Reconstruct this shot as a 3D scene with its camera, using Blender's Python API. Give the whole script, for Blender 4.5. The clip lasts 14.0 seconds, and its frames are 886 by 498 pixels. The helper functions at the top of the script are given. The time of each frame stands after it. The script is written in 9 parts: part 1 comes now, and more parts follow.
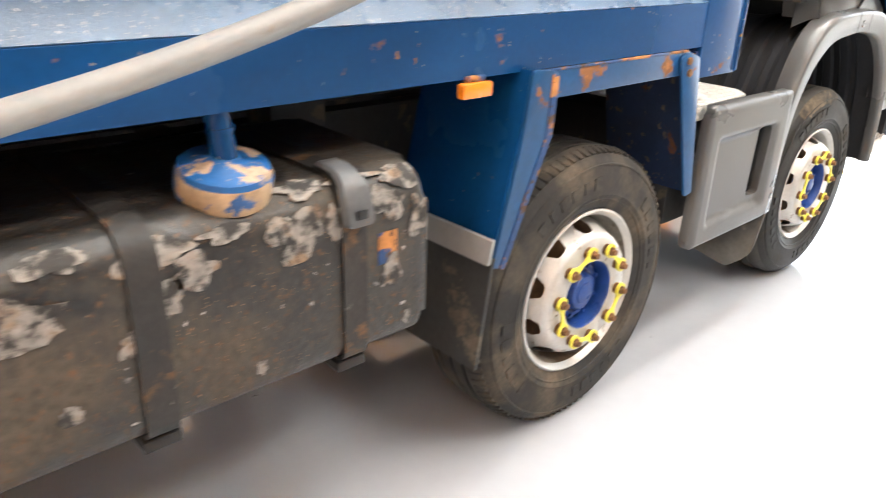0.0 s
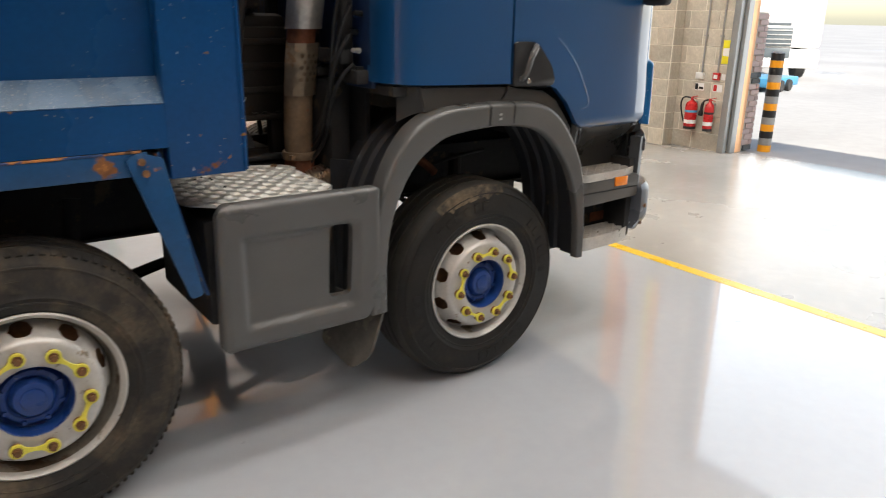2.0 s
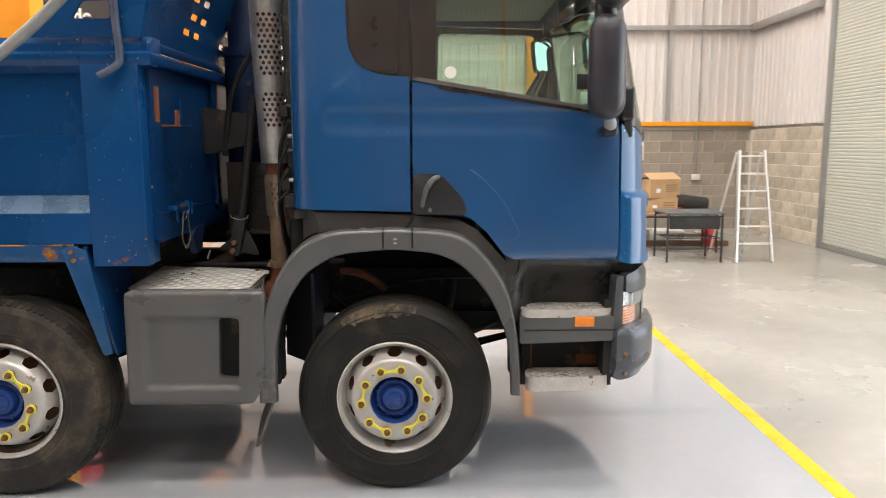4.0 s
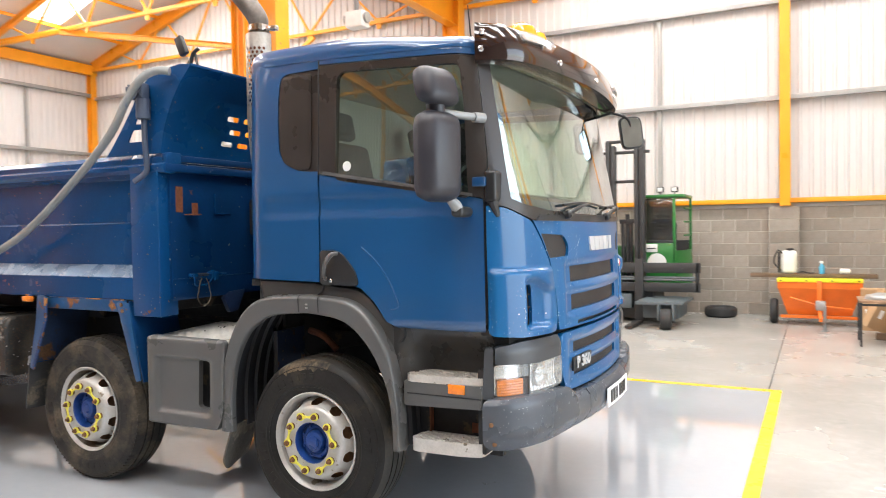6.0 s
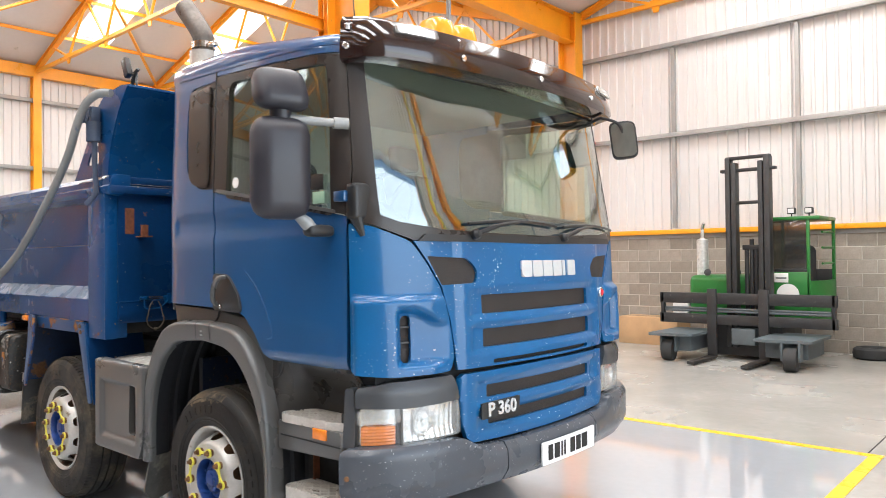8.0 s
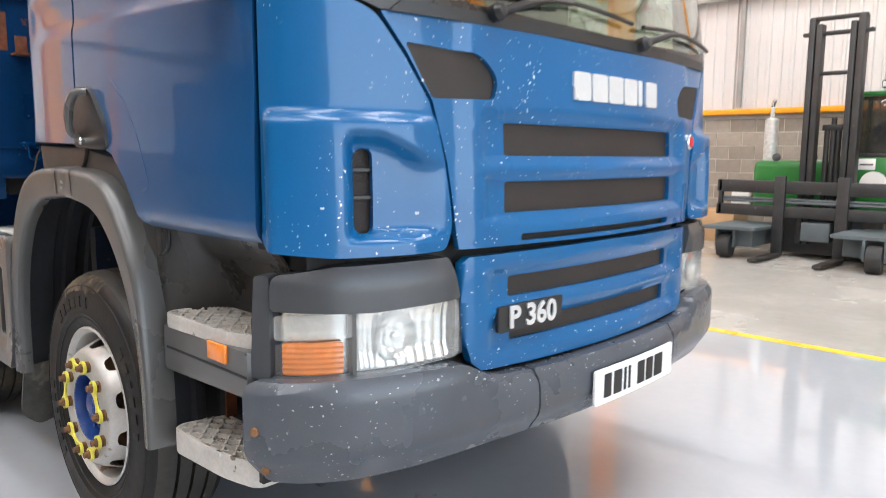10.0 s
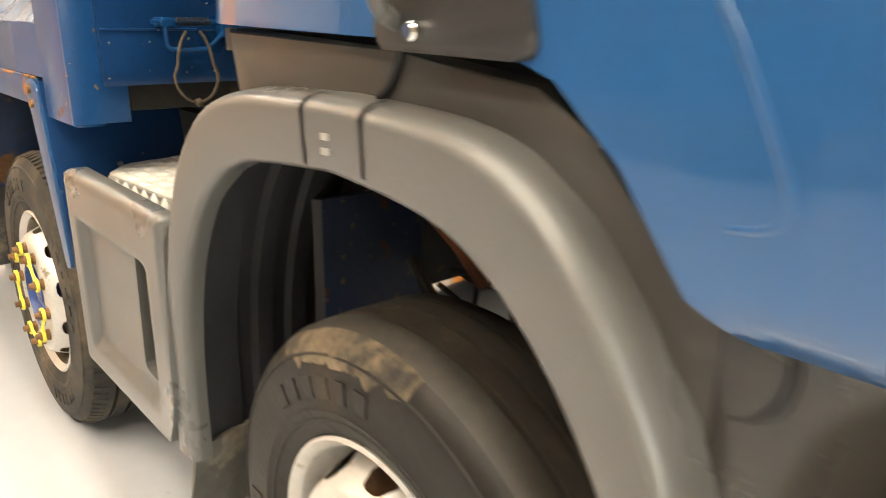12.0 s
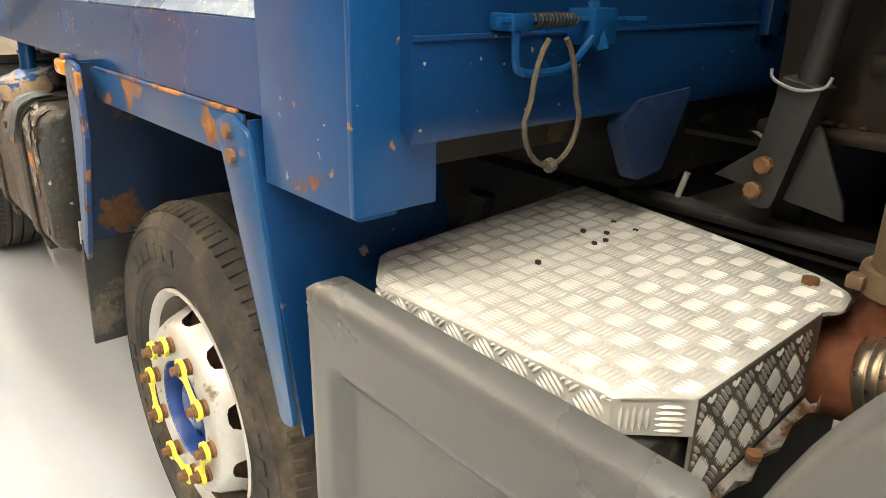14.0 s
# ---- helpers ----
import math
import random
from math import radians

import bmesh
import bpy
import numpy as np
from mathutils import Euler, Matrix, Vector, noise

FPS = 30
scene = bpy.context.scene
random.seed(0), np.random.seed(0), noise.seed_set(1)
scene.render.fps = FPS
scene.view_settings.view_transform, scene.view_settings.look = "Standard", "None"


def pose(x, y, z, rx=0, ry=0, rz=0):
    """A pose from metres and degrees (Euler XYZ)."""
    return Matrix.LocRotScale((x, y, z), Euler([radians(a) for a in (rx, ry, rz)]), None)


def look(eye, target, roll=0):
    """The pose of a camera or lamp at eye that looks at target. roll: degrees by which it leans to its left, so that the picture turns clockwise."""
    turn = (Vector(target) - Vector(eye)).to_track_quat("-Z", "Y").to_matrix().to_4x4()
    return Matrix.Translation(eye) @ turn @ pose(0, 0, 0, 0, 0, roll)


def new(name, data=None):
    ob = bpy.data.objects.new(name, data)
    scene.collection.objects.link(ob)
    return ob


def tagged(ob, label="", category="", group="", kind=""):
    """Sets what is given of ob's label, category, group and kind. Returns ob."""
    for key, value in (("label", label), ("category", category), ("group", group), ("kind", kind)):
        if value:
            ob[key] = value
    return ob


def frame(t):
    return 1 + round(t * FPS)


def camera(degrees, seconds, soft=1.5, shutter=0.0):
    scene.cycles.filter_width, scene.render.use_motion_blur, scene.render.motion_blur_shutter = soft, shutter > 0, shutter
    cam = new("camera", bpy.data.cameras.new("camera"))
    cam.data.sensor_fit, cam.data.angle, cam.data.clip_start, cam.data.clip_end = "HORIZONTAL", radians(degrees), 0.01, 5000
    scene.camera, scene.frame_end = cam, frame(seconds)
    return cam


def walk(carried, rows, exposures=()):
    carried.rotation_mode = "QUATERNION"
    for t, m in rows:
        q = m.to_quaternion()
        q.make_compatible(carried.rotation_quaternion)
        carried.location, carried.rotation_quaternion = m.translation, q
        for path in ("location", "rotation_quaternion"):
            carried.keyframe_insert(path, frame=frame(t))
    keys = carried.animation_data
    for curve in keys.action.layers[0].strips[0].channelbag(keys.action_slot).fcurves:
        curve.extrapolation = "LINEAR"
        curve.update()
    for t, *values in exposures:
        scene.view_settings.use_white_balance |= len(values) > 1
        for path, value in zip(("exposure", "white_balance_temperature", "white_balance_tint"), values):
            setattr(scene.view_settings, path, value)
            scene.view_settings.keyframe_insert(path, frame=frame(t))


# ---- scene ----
cam = camera(62.8, 14.0, soft=0.65, shutter=0.35)
PATH = [
    (0, (-3.825, -2.537, 1.614), (-2.574, -1.191, 0.825), 1.8),
    (0.5, (-3.429, -2.69, 1.652), (-2.159, -1.346, 0.89), 1.8),
    (1, (-3.035, -2.907, 1.67), (-1.769, -1.545, 0.934), 1.8),
    (1.5, (-2.619, -3.296, 1.702), (-1.379, -1.881, 1.023), 1.7),
    (2, (-2.12, -3.719, 1.734), (-0.988, -2.19, 1.116), 1.0),
    (2.5, (-1.582, -4.069, 1.788), (-0.597, -2.415, 1.246), 1.1),
    (3, (-1.035, -4.394, 1.816), (-0.371, -2.558, 1.382), 0.2),
    (3.2, (-0.784, -4.47, 1.804), (-0.275, -2.577, 1.404), 0.1),
    (5.3, (1.809, -4.81, 1.721), (1.229, -2.9, 1.593), -0.9),
    (5.5, (2.035, -4.752, 1.722), (1.362, -2.872, 1.612), -0.9),
    (5.7, (2.251, -4.667, 1.738), (1.492, -2.819, 1.647), -1.0),
    (6, (2.627, -4.579, 1.728), (1.71, -2.802, 1.674), -0.9),
    (6.5, (3.094, -4.324, 1.731), (1.981, -2.663, 1.709), -0.8),
    (7, (3.442, -4.008, 1.757), (2.229, -2.418, 1.758), -0.7),
    (7.2, (3.604, -3.891, 1.748), (2.351, -2.333, 1.783), -0.7),
    (9.3, (3.185, -2.401, 1.488), (1.797, -0.962, 1.443), -0.2),
    (9.5, (3.044, -2.321, 1.447), (1.662, -0.878, 1.354), 0.2),
    (10, (2.683, -2.129, 1.416), (1.306, -0.702, 1.156), 0.5),
    (10.5, (2.317, -1.959, 1.443), (0.947, -0.555, 1.054), 0.7),
    (11, (1.839, -1.884, 1.413), (0.451, -0.504, 1.003), 1.3),
    (11.5, (1.338, -1.806, 1.466), (-0.078, -0.503, 0.921), 1.0),
    (12, (0.843, -1.769, 1.46), (-0.581, -0.501, 0.857), 0.8),
    (12.5, (0.381, -1.804, 1.472), (-1.043, -0.549, 0.842), 0.8),
    (13, (-0.019, -1.779, 1.511), (-1.432, -0.542, 0.826), 0.8),
    (13.5, (-0.287, -1.755, 1.486), (-1.722, -0.545, 0.794), 0.9),
    (14, (-0.37, -1.761, 1.496), (-1.796, -0.541, 0.803), 0.9),
]
EXPOSURE = [(0.0, 2.48, 6850, 10), (0.5, 2.26, 6850, 10), (1.0, 1.95, 6850, 10), (1.5, 1.40, 6850, 10), (2.0, 0.92, 6900, 10), (3.0, 1.02, 6900, 10), (5.3, 1.76, 6550, 10), (7.2, 1.50, 6450, 10), (9.5, 1.50, 6300, 10), (10.5, 1.54, 6400, 10), (11.0, 1.50, 7200, 10), (11.5, 1.90, 8500, 10), (12.0, 2.46, 8450, 8), (12.5, 3.03, 7600, 4), (13.0, 2.90, 7650, 4), (13.5, 2.60, 7600, 4), (14.0, 2.34, 7600, 4)]
walk(cam, [(t, look(eye, target, roll)) for t, eye, target, roll in PATH], EXPOSURE)

# ---- light: overcast-bright sky, one sun, daylight through the roof lights and the open door ----
TO_SUN = Vector((-0.12, -0.75, 0.65)).normalized()
world = bpy.data.worlds.new("sky")
scene.world = world
world.use_nodes = True
sky = world.node_tree.nodes.new("ShaderNodeTexSky")
sky.sky_type, sky.sun_disc = "NISHITA", False
sky.sun_elevation, sky.sun_rotation = math.asin(TO_SUN.z), math.atan2(TO_SUN.x, TO_SUN.y)
world.node_tree.links.new(sky.outputs[0], world.node_tree.nodes["Background"].inputs[0])
world.node_tree.nodes["Background"].inputs[1].default_value = 0.15
sun = new("sun", bpy.data.lights.new("sun", "SUN"))
sun.data.energy, sun.data.angle, sun.data.color = 5.0, radians(0.5), (1.0, 0.95, 0.88)
sun.matrix_world = look(TO_SUN * 60, (0, 0, 0))
ROOF_LIGHT_WATTS = 63.0
door_sky = new("doorway_daylight", bpy.data.lights.new("doorway_daylight", "AREA"))
door_sky.data.shape, door_sky.data.size, door_sky.data.size_y = "RECTANGLE", 5.1, 4.7
door_sky.data.energy, door_sky.data.color = 80.0, (0.93, 0.97, 1.0)
door_sky.matrix_world = look((6.95, -0.77, 2.42), (0.0, -0.77, 2.42))

# ---- materials ----
def mat(name, col, rough=0.5, metal=0.0, var=0.12, big=1.5, fine=45.0, bump=0.15, coat=0.0, wear=None, wear2=None, island=0.0, rvar=0.08, spec=0.5, stretch=None, rand=0.0, chips=None, soft_edge=0.04):
    """A surface with colour variation at two scales, fine relief and up to two kinds of worn patches (colour, share, size, roughness)."""
    m = bpy.data.materials.new(name)
    m.use_nodes = True
    nt, N = m.node_tree, m.node_tree.nodes
    p = N["Principled BSDF"]
    p.inputs["Metallic"].default_value, p.inputs["Coat Weight"].default_value = metal, coat
    p.inputs["Coat Roughness"].default_value, p.inputs["Specular IOR Level"].default_value = 0.03, spec
    tc = N.new("ShaderNodeTexCoord").outputs["Object"]
    if stretch:
        mp = N.new("ShaderNodeMapping")
        mp.inputs["Scale"].default_value = stretch
        nt.links.new(tc, mp.inputs[0])
        tc = mp.outputs[0]

    def noise_(scale, detail=4.0, rough_=0.55):
        n = N.new("ShaderNodeTexNoise")
        n.inputs["Scale"].default_value, n.inputs["Detail"].default_value, n.inputs["Roughness"].default_value = scale, detail, rough_
        nt.links.new(tc, n.inputs["Vector"])
        return n.outputs["Fac"]

    def ramp(src, lo, hi):
        r = N.new("ShaderNodeMapRange")
        r.inputs[1].default_value, r.inputs[2].default_value = lo, hi
        nt.links.new(src, r.inputs[0])
        return r.outputs[0]

    def mix(fac, a, b, mode="MIX"):
        x = N.new("ShaderNodeMix")
        x.data_type, x.blend_type = "RGBA", mode
        for sock, v in ((x.inputs[0], fac), (x.inputs[6], a), (x.inputs[7], b)):
            if isinstance(v, (tuple, list)):
                sock.default_value = (*v[:3], 1)
            elif isinstance(v, float):
                sock.default_value = v
            else:
                nt.links.new(v, sock)
        return x.outputs[2]

    n1, n2 = noise_(big, 5), noise_(fine, 3)
    dark, light = tuple(c * (1 - var) for c in col), tuple(min(1, c * (1 + var)) for c in col)
    c = mix(ramp(n1, 0.3, 0.7), dark, light)
    c = mix(ramp(n2, 0.35, 0.65), c, mix(1.0, c, (1 - var * 0.7,) * 3, "MULTIPLY"))
    if rand:
        oi = N.new("ShaderNodeObjectInfo").outputs["Random"]
        c = mix(ramp(oi, 0, 1), mix(1.0, c, (1 - rand,) * 3, "MULTIPLY"), c)
    if island:
        gi = N.new("ShaderNodeNewGeometry").outputs["Random Per Island"]
        c = mix(ramp(gi, 0, 1), mix(1.0, c, (1 - island,) * 3, "MULTIPLY"), c)
    r = ramp(n1, 0.3, 0.7)
    mr = N.new("ShaderNodeMapRange")
    mr.inputs[3].default_value, mr.inputs[4].default_value = max(0.02, rough - rvar), min(1, rough + rvar)
    nt.links.new(r, mr.inputs[0])
    rr = mr.outputs[0]
    for w in (wear, wear2):
        if w:
            wc, share, size, wr = w
            wn = noise_(size, 6, 0.62)
            mask = ramp(wn, 0.72 - share, 0.72 + soft_edge - share)
            wc2 = mix(ramp(n2, 0.3, 0.7), tuple(x * 0.6 for x in wc), wc)
            c = mix(mask, c, wc2)
            x = N.new("ShaderNodeMix")
            nt.links.new(mask, x.inputs[0])
            nt.links.new(rr, x.inputs[2])
            x.inputs[3].default_value = wr
            rr = x.outputs[0]
            if metal:
                mm = N.new("ShaderNodeMath")
                mm.operation = "SUBTRACT"
                mm.inputs[0].default_value = metal
                nt.links.new(mask, mm.inputs[1])
                nt.links.new(mm.outputs[0], p.inputs["Metallic"])
    for ch in chips or ():
        # stone chips: small flakes in some of the cells of a Voronoi pattern (colour, cells a metre, radius, share)
        cc, cells, rad, share_ = ch
        wob = N.new("ShaderNodeTexNoise")
        wob.inputs["Scale"].default_value = cells * 3
        nt.links.new(tc, wob.inputs["Vector"])
        wv = N.new("ShaderNodeMix")
        wv.data_type, wv.blend_type = "RGBA", "ADD"
        wv.inputs[0].default_value = 0.6 / cells
        nt.links.new(tc, wv.inputs[6])
        nt.links.new(wob.outputs["Color"], wv.inputs[7])
        vo = N.new("ShaderNodeTexVoronoi")
        vo.inputs["Scale"].default_value = cells
        nt.links.new(wv.outputs[2], vo.inputs["Vector"])
        near = ramp(vo.outputs["Distance"], rad, rad * 0.7)
        sp = N.new("ShaderNodeSeparateColor")
        nt.links.new(vo.outputs["Color"], sp.inputs[0])
        some = ramp(sp.outputs[0], 1 - share_, 1 - share_ + 0.02)
        grp = ramp(noise_(2.3, 3), 0.42, 0.58)
        ml = N.new("ShaderNodeMath")
        ml.operation = "MULTIPLY"
        nt.links.new(near, ml.inputs[0])
        nt.links.new(some, ml.inputs[1])
        m2 = N.new("ShaderNodeMath")
        m2.operation = "MULTIPLY"
        nt.links.new(ml.outputs[0], m2.inputs[0])
        nt.links.new(grp, m2.inputs[1])
        c = mix(m2.outputs[0], c, cc)
    nt.links.new(c, p.inputs["Base Color"])
    nt.links.new(rr, p.inputs["Roughness"])
    if bump:
        b = N.new("ShaderNodeBump")
        b.inputs["Strength"].default_value, b.inputs["Distance"].default_value = bump, 0.004
        nt.links.new(n2, b.inputs["Height"])
        nt.links.new(b.outputs[0], p.inputs["Normal"])
    return m


RUST, GRIME = (0.26, 0.10, 0.03), (0.20, 0.16, 0.11)
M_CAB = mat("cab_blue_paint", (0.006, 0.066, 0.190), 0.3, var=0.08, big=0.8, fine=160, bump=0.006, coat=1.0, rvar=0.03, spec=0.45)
# Cab blue lightened for the brighter-lit front; the stone chips are wear.
M_FRONT = mat("stone_chipped_lit_blue_paint", (0.004, 0.100, 0.272), 0.3, var=0.08, big=0.8, fine=160, bump=0.012, coat=0.42, rvar=0.03, spec=0.3, chips=(((0.62, 0.68, 0.74), 34, 0.15, 0.5), ((0.7, 0.74, 0.78), 75, 0.17, 0.3)))
M_BODY = mat("body_blue_paint", (0.003, 0.052, 0.168), 0.27, var=0.14, big=1.3, fine=60, bump=0.03, coat=0.12, spec=0.22, wear=(RUST, 0.04, 5.5, 0.8), wear2=((0.42, 0.42, 0.44), 0.025, 26, 0.6), chips=(((0.28, 0.13, 0.04), 20, 0.14, 0.3), ((0.40, 0.30, 0.20), 48, 0.14, 0.2)))
M_RUSTBLUE = mat("rusty_blue_paint", (0.008, 0.066, 0.18), 0.35, var=0.2, big=2, fine=50, bump=0.1, wear=(RUST, 0.105, 7, 0.85), wear2=((0.40, 0.16, 0.04), 0.05, 14, 0.85))
M_DARKBLUE = mat("dark_blue_frame_paint", (0.010, 0.028, 0.085), 0.45, var=0.25, big=3, fine=40, wear=(GRIME, 0.08, 5, 0.9))
# Near-black blue holds the shade under the body; rust and dirt patches on top.
M_SHADEBLUE = mat("shade_dark_rusty_navy", (0.008, 0.026, 0.075), 0.6, var=0.3, big=3, fine=50, bump=0.2, wear=((0.16, 0.075, 0.03), 0.15, 5, 0.9), wear2=((0.05, 0.04, 0.03), 0.15, 3, 0.9))
M_EDGE = mat("rusted_steel_edge", (0.36, 0.15, 0.045), 0.85, var=0.35, big=9, fine=70, bump=0.4, wear=((0.012, 0.06, 0.19), 0.27, 10, 0.5), wear2=((0.10, 0.05, 0.025), 0.14, 22, 0.8))
M_GREY = mat("grey_moulded_plastic", (0.090, 0.090, 0.088), 0.31, var=0.12, big=2.5, fine=260, bump=0.1, wear=((0.13, 0.127, 0.122), 0.03, 9, 0.45), soft_edge=0.22)
M_BUMPER = mat("scuffed_grey_bumper_plastic", (0.066, 0.075, 0.090), 0.27, var=0.12, big=3, fine=240, bump=0.08, wear=((0.5, 0.51, 0.52), 0.03, 17, 0.6), chips=(((0.6, 0.61, 0.62), 30, 0.13, 0.45), ((0.55, 0.56, 0.57), 66, 0.17, 0.5)))
M_TRIM = mat("dark_lamp_trim_plastic", (0.046, 0.050, 0.056), 0.3, var=0.12, big=3, fine=240, bump=0.08, wear=((0.16, 0.16, 0.16), 0.03, 14, 0.6), soft_edge=0.15)
M_SILL = mat("worn_black_moulding", (0.036, 0.034, 0.032), 0.30, var=0.25, big=5, fine=120, bump=0.08, wear=((0.09, 0.075, 0.055), 0.12, 6, 0.8), soft_edge=0.2)
# Arch grey halved: the shade of the hollow is put into the colour.
M_FILLER = mat("shade_dark_filler_plastic", (0.046, 0.044, 0.041), 0.40, var=0.14, big=4, fine=220, bump=0.08, wear=((0.09, 0.08, 0.065), 0.08, 6, 0.8), soft_edge=0.2)
M_PEACH = mat("faded_orange_strip", (0.85, 0.47, 0.24), 0.5, var=0.08, big=4, fine=50, bump=0.05)
M_BLACK = mat("black_plastic", (0.018, 0.018, 0.019), 0.42, var=0.2, big=4, fine=150, bump=0.08)
M_SURROUND = mat("brown_black_surround", (0.026, 0.021, 0.0185), 0.3, var=0.14, big=4, fine=180, bump=0.04)
M_MIRROR_SHELL = mat("mirror_shell_plastic", (0.022, 0.022, 0.03), 0.42, var=0.12, big=6, fine=320, bump=0.1)
M_GLOSSBLACK = mat("smoked_visor", (0.020, 0.009, 0.008), 0.12, var=0.2, big=4, fine=90, bump=0.008, coat=0.5)
M_UNDER = mat("dirty_chassis_paint", (0.022, 0.021, 0.021), 0.75, var=0.4, big=5, fine=30, bump=0.4, wear=((0.10, 0.075, 0.05), 0.12, 7, 0.9))
M_TYRE = mat("tyre_rubber", (0.015, 0.0138, 0.0125), 0.55, spec=0.3, var=0.35, big=5, fine=60, bump=0.25, wear=((0.085, 0.068, 0.048), 0.16, 5.2, 0.95), wear2=((0.03, 0.026, 0.022), 0.10, 11, 0.9), soft_edge=0.2)
M_TYRE_MUD = mat("muddy_tyre_rubber", (0.017, 0.0155, 0.014), 0.75, var=0.35, big=5, fine=60, bump=0.3, wear=((0.145, 0.115, 0.08), 0.27, 4.0, 0.95), wear2=((0.06, 0.05, 0.038), 0.20, 9, 0.95), soft_edge=0.22)
M_MUD = mat("dried_mud", (0.15, 0.115, 0.075), 0.95, var=0.35, big=12, fine=60, bump=0.5, wear=((0.016, 0.015, 0.014), 0.26, 14, 0.8), soft_edge=0.2)
M_TYRE_OLD = mat("old_tyre_rubber", (0.03, 0.03, 0.03), 0.75, var=0.2, big=6, fine=60, bump=0.2)
M_RIM = mat("silver_wheel_paint", (0.53, 0.515, 0.49), 0.38, metal=0.3, var=0.12, big=7, fine=80, bump=0.08, wear=((0.30, 0.24, 0.17), 0.11, 6, 0.8), wear2=((0.20, 0.12, 0.07), 0.07, 15, 0.85))
M_HUB = mat("blue_hub_paint", (0.012, 0.05, 0.22), 0.32, var=0.2, big=12, fine=90, wear=((0.2, 0.22, 0.26), 0.05, 30, 0.7))
M_NUT = mat("rusty_wheel_nut", (0.22, 0.11, 0.05), 0.7, metal=0.3, var=0.35, big=30, fine=120, bump=0.3)
M_LINK = mat("yellow_nut_marker", (0.78, 0.70, 0.09), 0.45, var=0.1, big=30, fine=200, bump=0.05, wear=((0.35, 0.27, 0.08), 0.05, 40, 0.8))
M_ALU = mat("tread_plate_aluminium", (0.72, 0.70, 0.655), 0.42, metal=0.30, var=0.08, big=6, fine=60, bump=0.08, wear=((0.20, 0.14, 0.07), 0.06, 5, 0.75), soft_edge=0.1)
M_ALUBASE = mat("tread_plate_ground", (0.62, 0.605, 0.565), 0.46, metal=0.25, var=0.12, big=6, fine=60, bump=0.08, wear=((0.20, 0.14, 0.07), 0.09, 5, 0.75), wear2=((0.30, 0.23, 0.14), 0.07, 17, 0.7), soft_edge=0.12)
# Darker ground than the plate's top, with brown and pale patches.
M_ALUSIDE = mat("dark_tread_plate_ground", (0.21, 0.19, 0.155), 0.6, metal=0.15, var=0.25, big=9, fine=70, bump=0.15, wear=((0.10, 0.06, 0.03), 0.16, 8, 0.8), wear2=((0.45, 0.43, 0.39), 0.10, 14, 0.6), soft_edge=0.15)
M_FLANGE = mat("rusty_flaking_flange", (0.50, 0.47, 0.42), 0.7, var=0.25, big=20, fine=80, bump=0.5, wear=((0.20, 0.09, 0.035), 0.24, 11, 0.9), wear2=((0.05, 0.035, 0.025), 0.16, 24, 0.8), soft_edge=0.1)
# Brown dirt plus the barrel's shadow, both in one darker colour.
M_WELL = mat("shaded_dirty_rim_well", (0.20, 0.175, 0.14), 0.7, var=0.3, big=8, fine=60, bump=0.2, wear=((0.10, 0.065, 0.035), 0.18, 9, 0.8))
# Body blue made darker: shade behind cab and under body put into colour.
M_HEADSHADE = mat("shade_darkened_body_blue", (0.003, 0.034, 0.118), 0.3, var=0.16, big=1.3, fine=60, bump=0.03, coat=0.12, spec=0.22, wear=(RUST, 0.04, 5.5, 0.8), chips=(((0.45, 0.38, 0.30), 16, 0.14, 0.3), ((0.40, 0.30, 0.20), 40, 0.14, 0.15)))
M_STEP = mat("step_tread_alloy", (0.56, 0.53, 0.49), 0.5, metal=0.25, var=0.16, big=9, fine=90, bump=0.15, wear=((0.2, 0.17, 0.13), 0.09, 14, 0.9))
M_TREADDIRT = mat("dirt_in_step_tread", (0.22, 0.18, 0.14), 0.9, var=0.35, big=14, fine=80, bump=0.3)
M_STAIN = mat("exhaust_stainless", (0.34, 0.26, 0.18), 0.42, metal=0.75, var=0.25, big=5, fine=40, bump=0.03, wear=((0.30, 0.17, 0.08), 0.16, 5, 0.6))
M_SHIELD = mat("bright_heat_shield", (0.50, 0.47, 0.43), 0.4, metal=0.75, var=0.2, big=6, fine=50, bump=0.03, wear=((0.34, 0.22, 0.12), 0.12, 5, 0.6))
M_TRAILER = mat("trailer_blue_paint", (0.05, 0.24, 0.42), 0.5, var=0.15, big=3, fine=40)
M_TAIL = mat("sooty_tail_pipe", (0.16, 0.14, 0.125), 0.5, metal=0.6, var=0.3, big=8, fine=50, bump=0.1, wear=((0.10, 0.06, 0.035), 0.14, 7, 0.8))
M_EXRUST = mat("rusted_exhaust_pipe", (0.22, 0.075, 0.035), 0.75, metal=0.2, var=0.4, big=9, fine=50, bump=0.3)
M_BELLOWS = mat("bellows_steel", (0.55, 0.47, 0.38), 0.3, metal=0.95, var=0.2, big=20, fine=90)
M_TANK = mat("peeling_black_tank", (0.022, 0.021, 0.019), 0.42, var=0.45, big=4, fine=50, bump=0.7, wear=((0.085, 0.070, 0.052), 0.25, 3.2, 0.85), wear2=((0.14, 0.072, 0.034), 0.155, 60, 0.9), soft_edge=0.15, chips=(((0.46, 0.44, 0.41), 24, 0.15, 0.4), ((0.26, 0.15, 0.07), 110, 0.23, 0.25)))
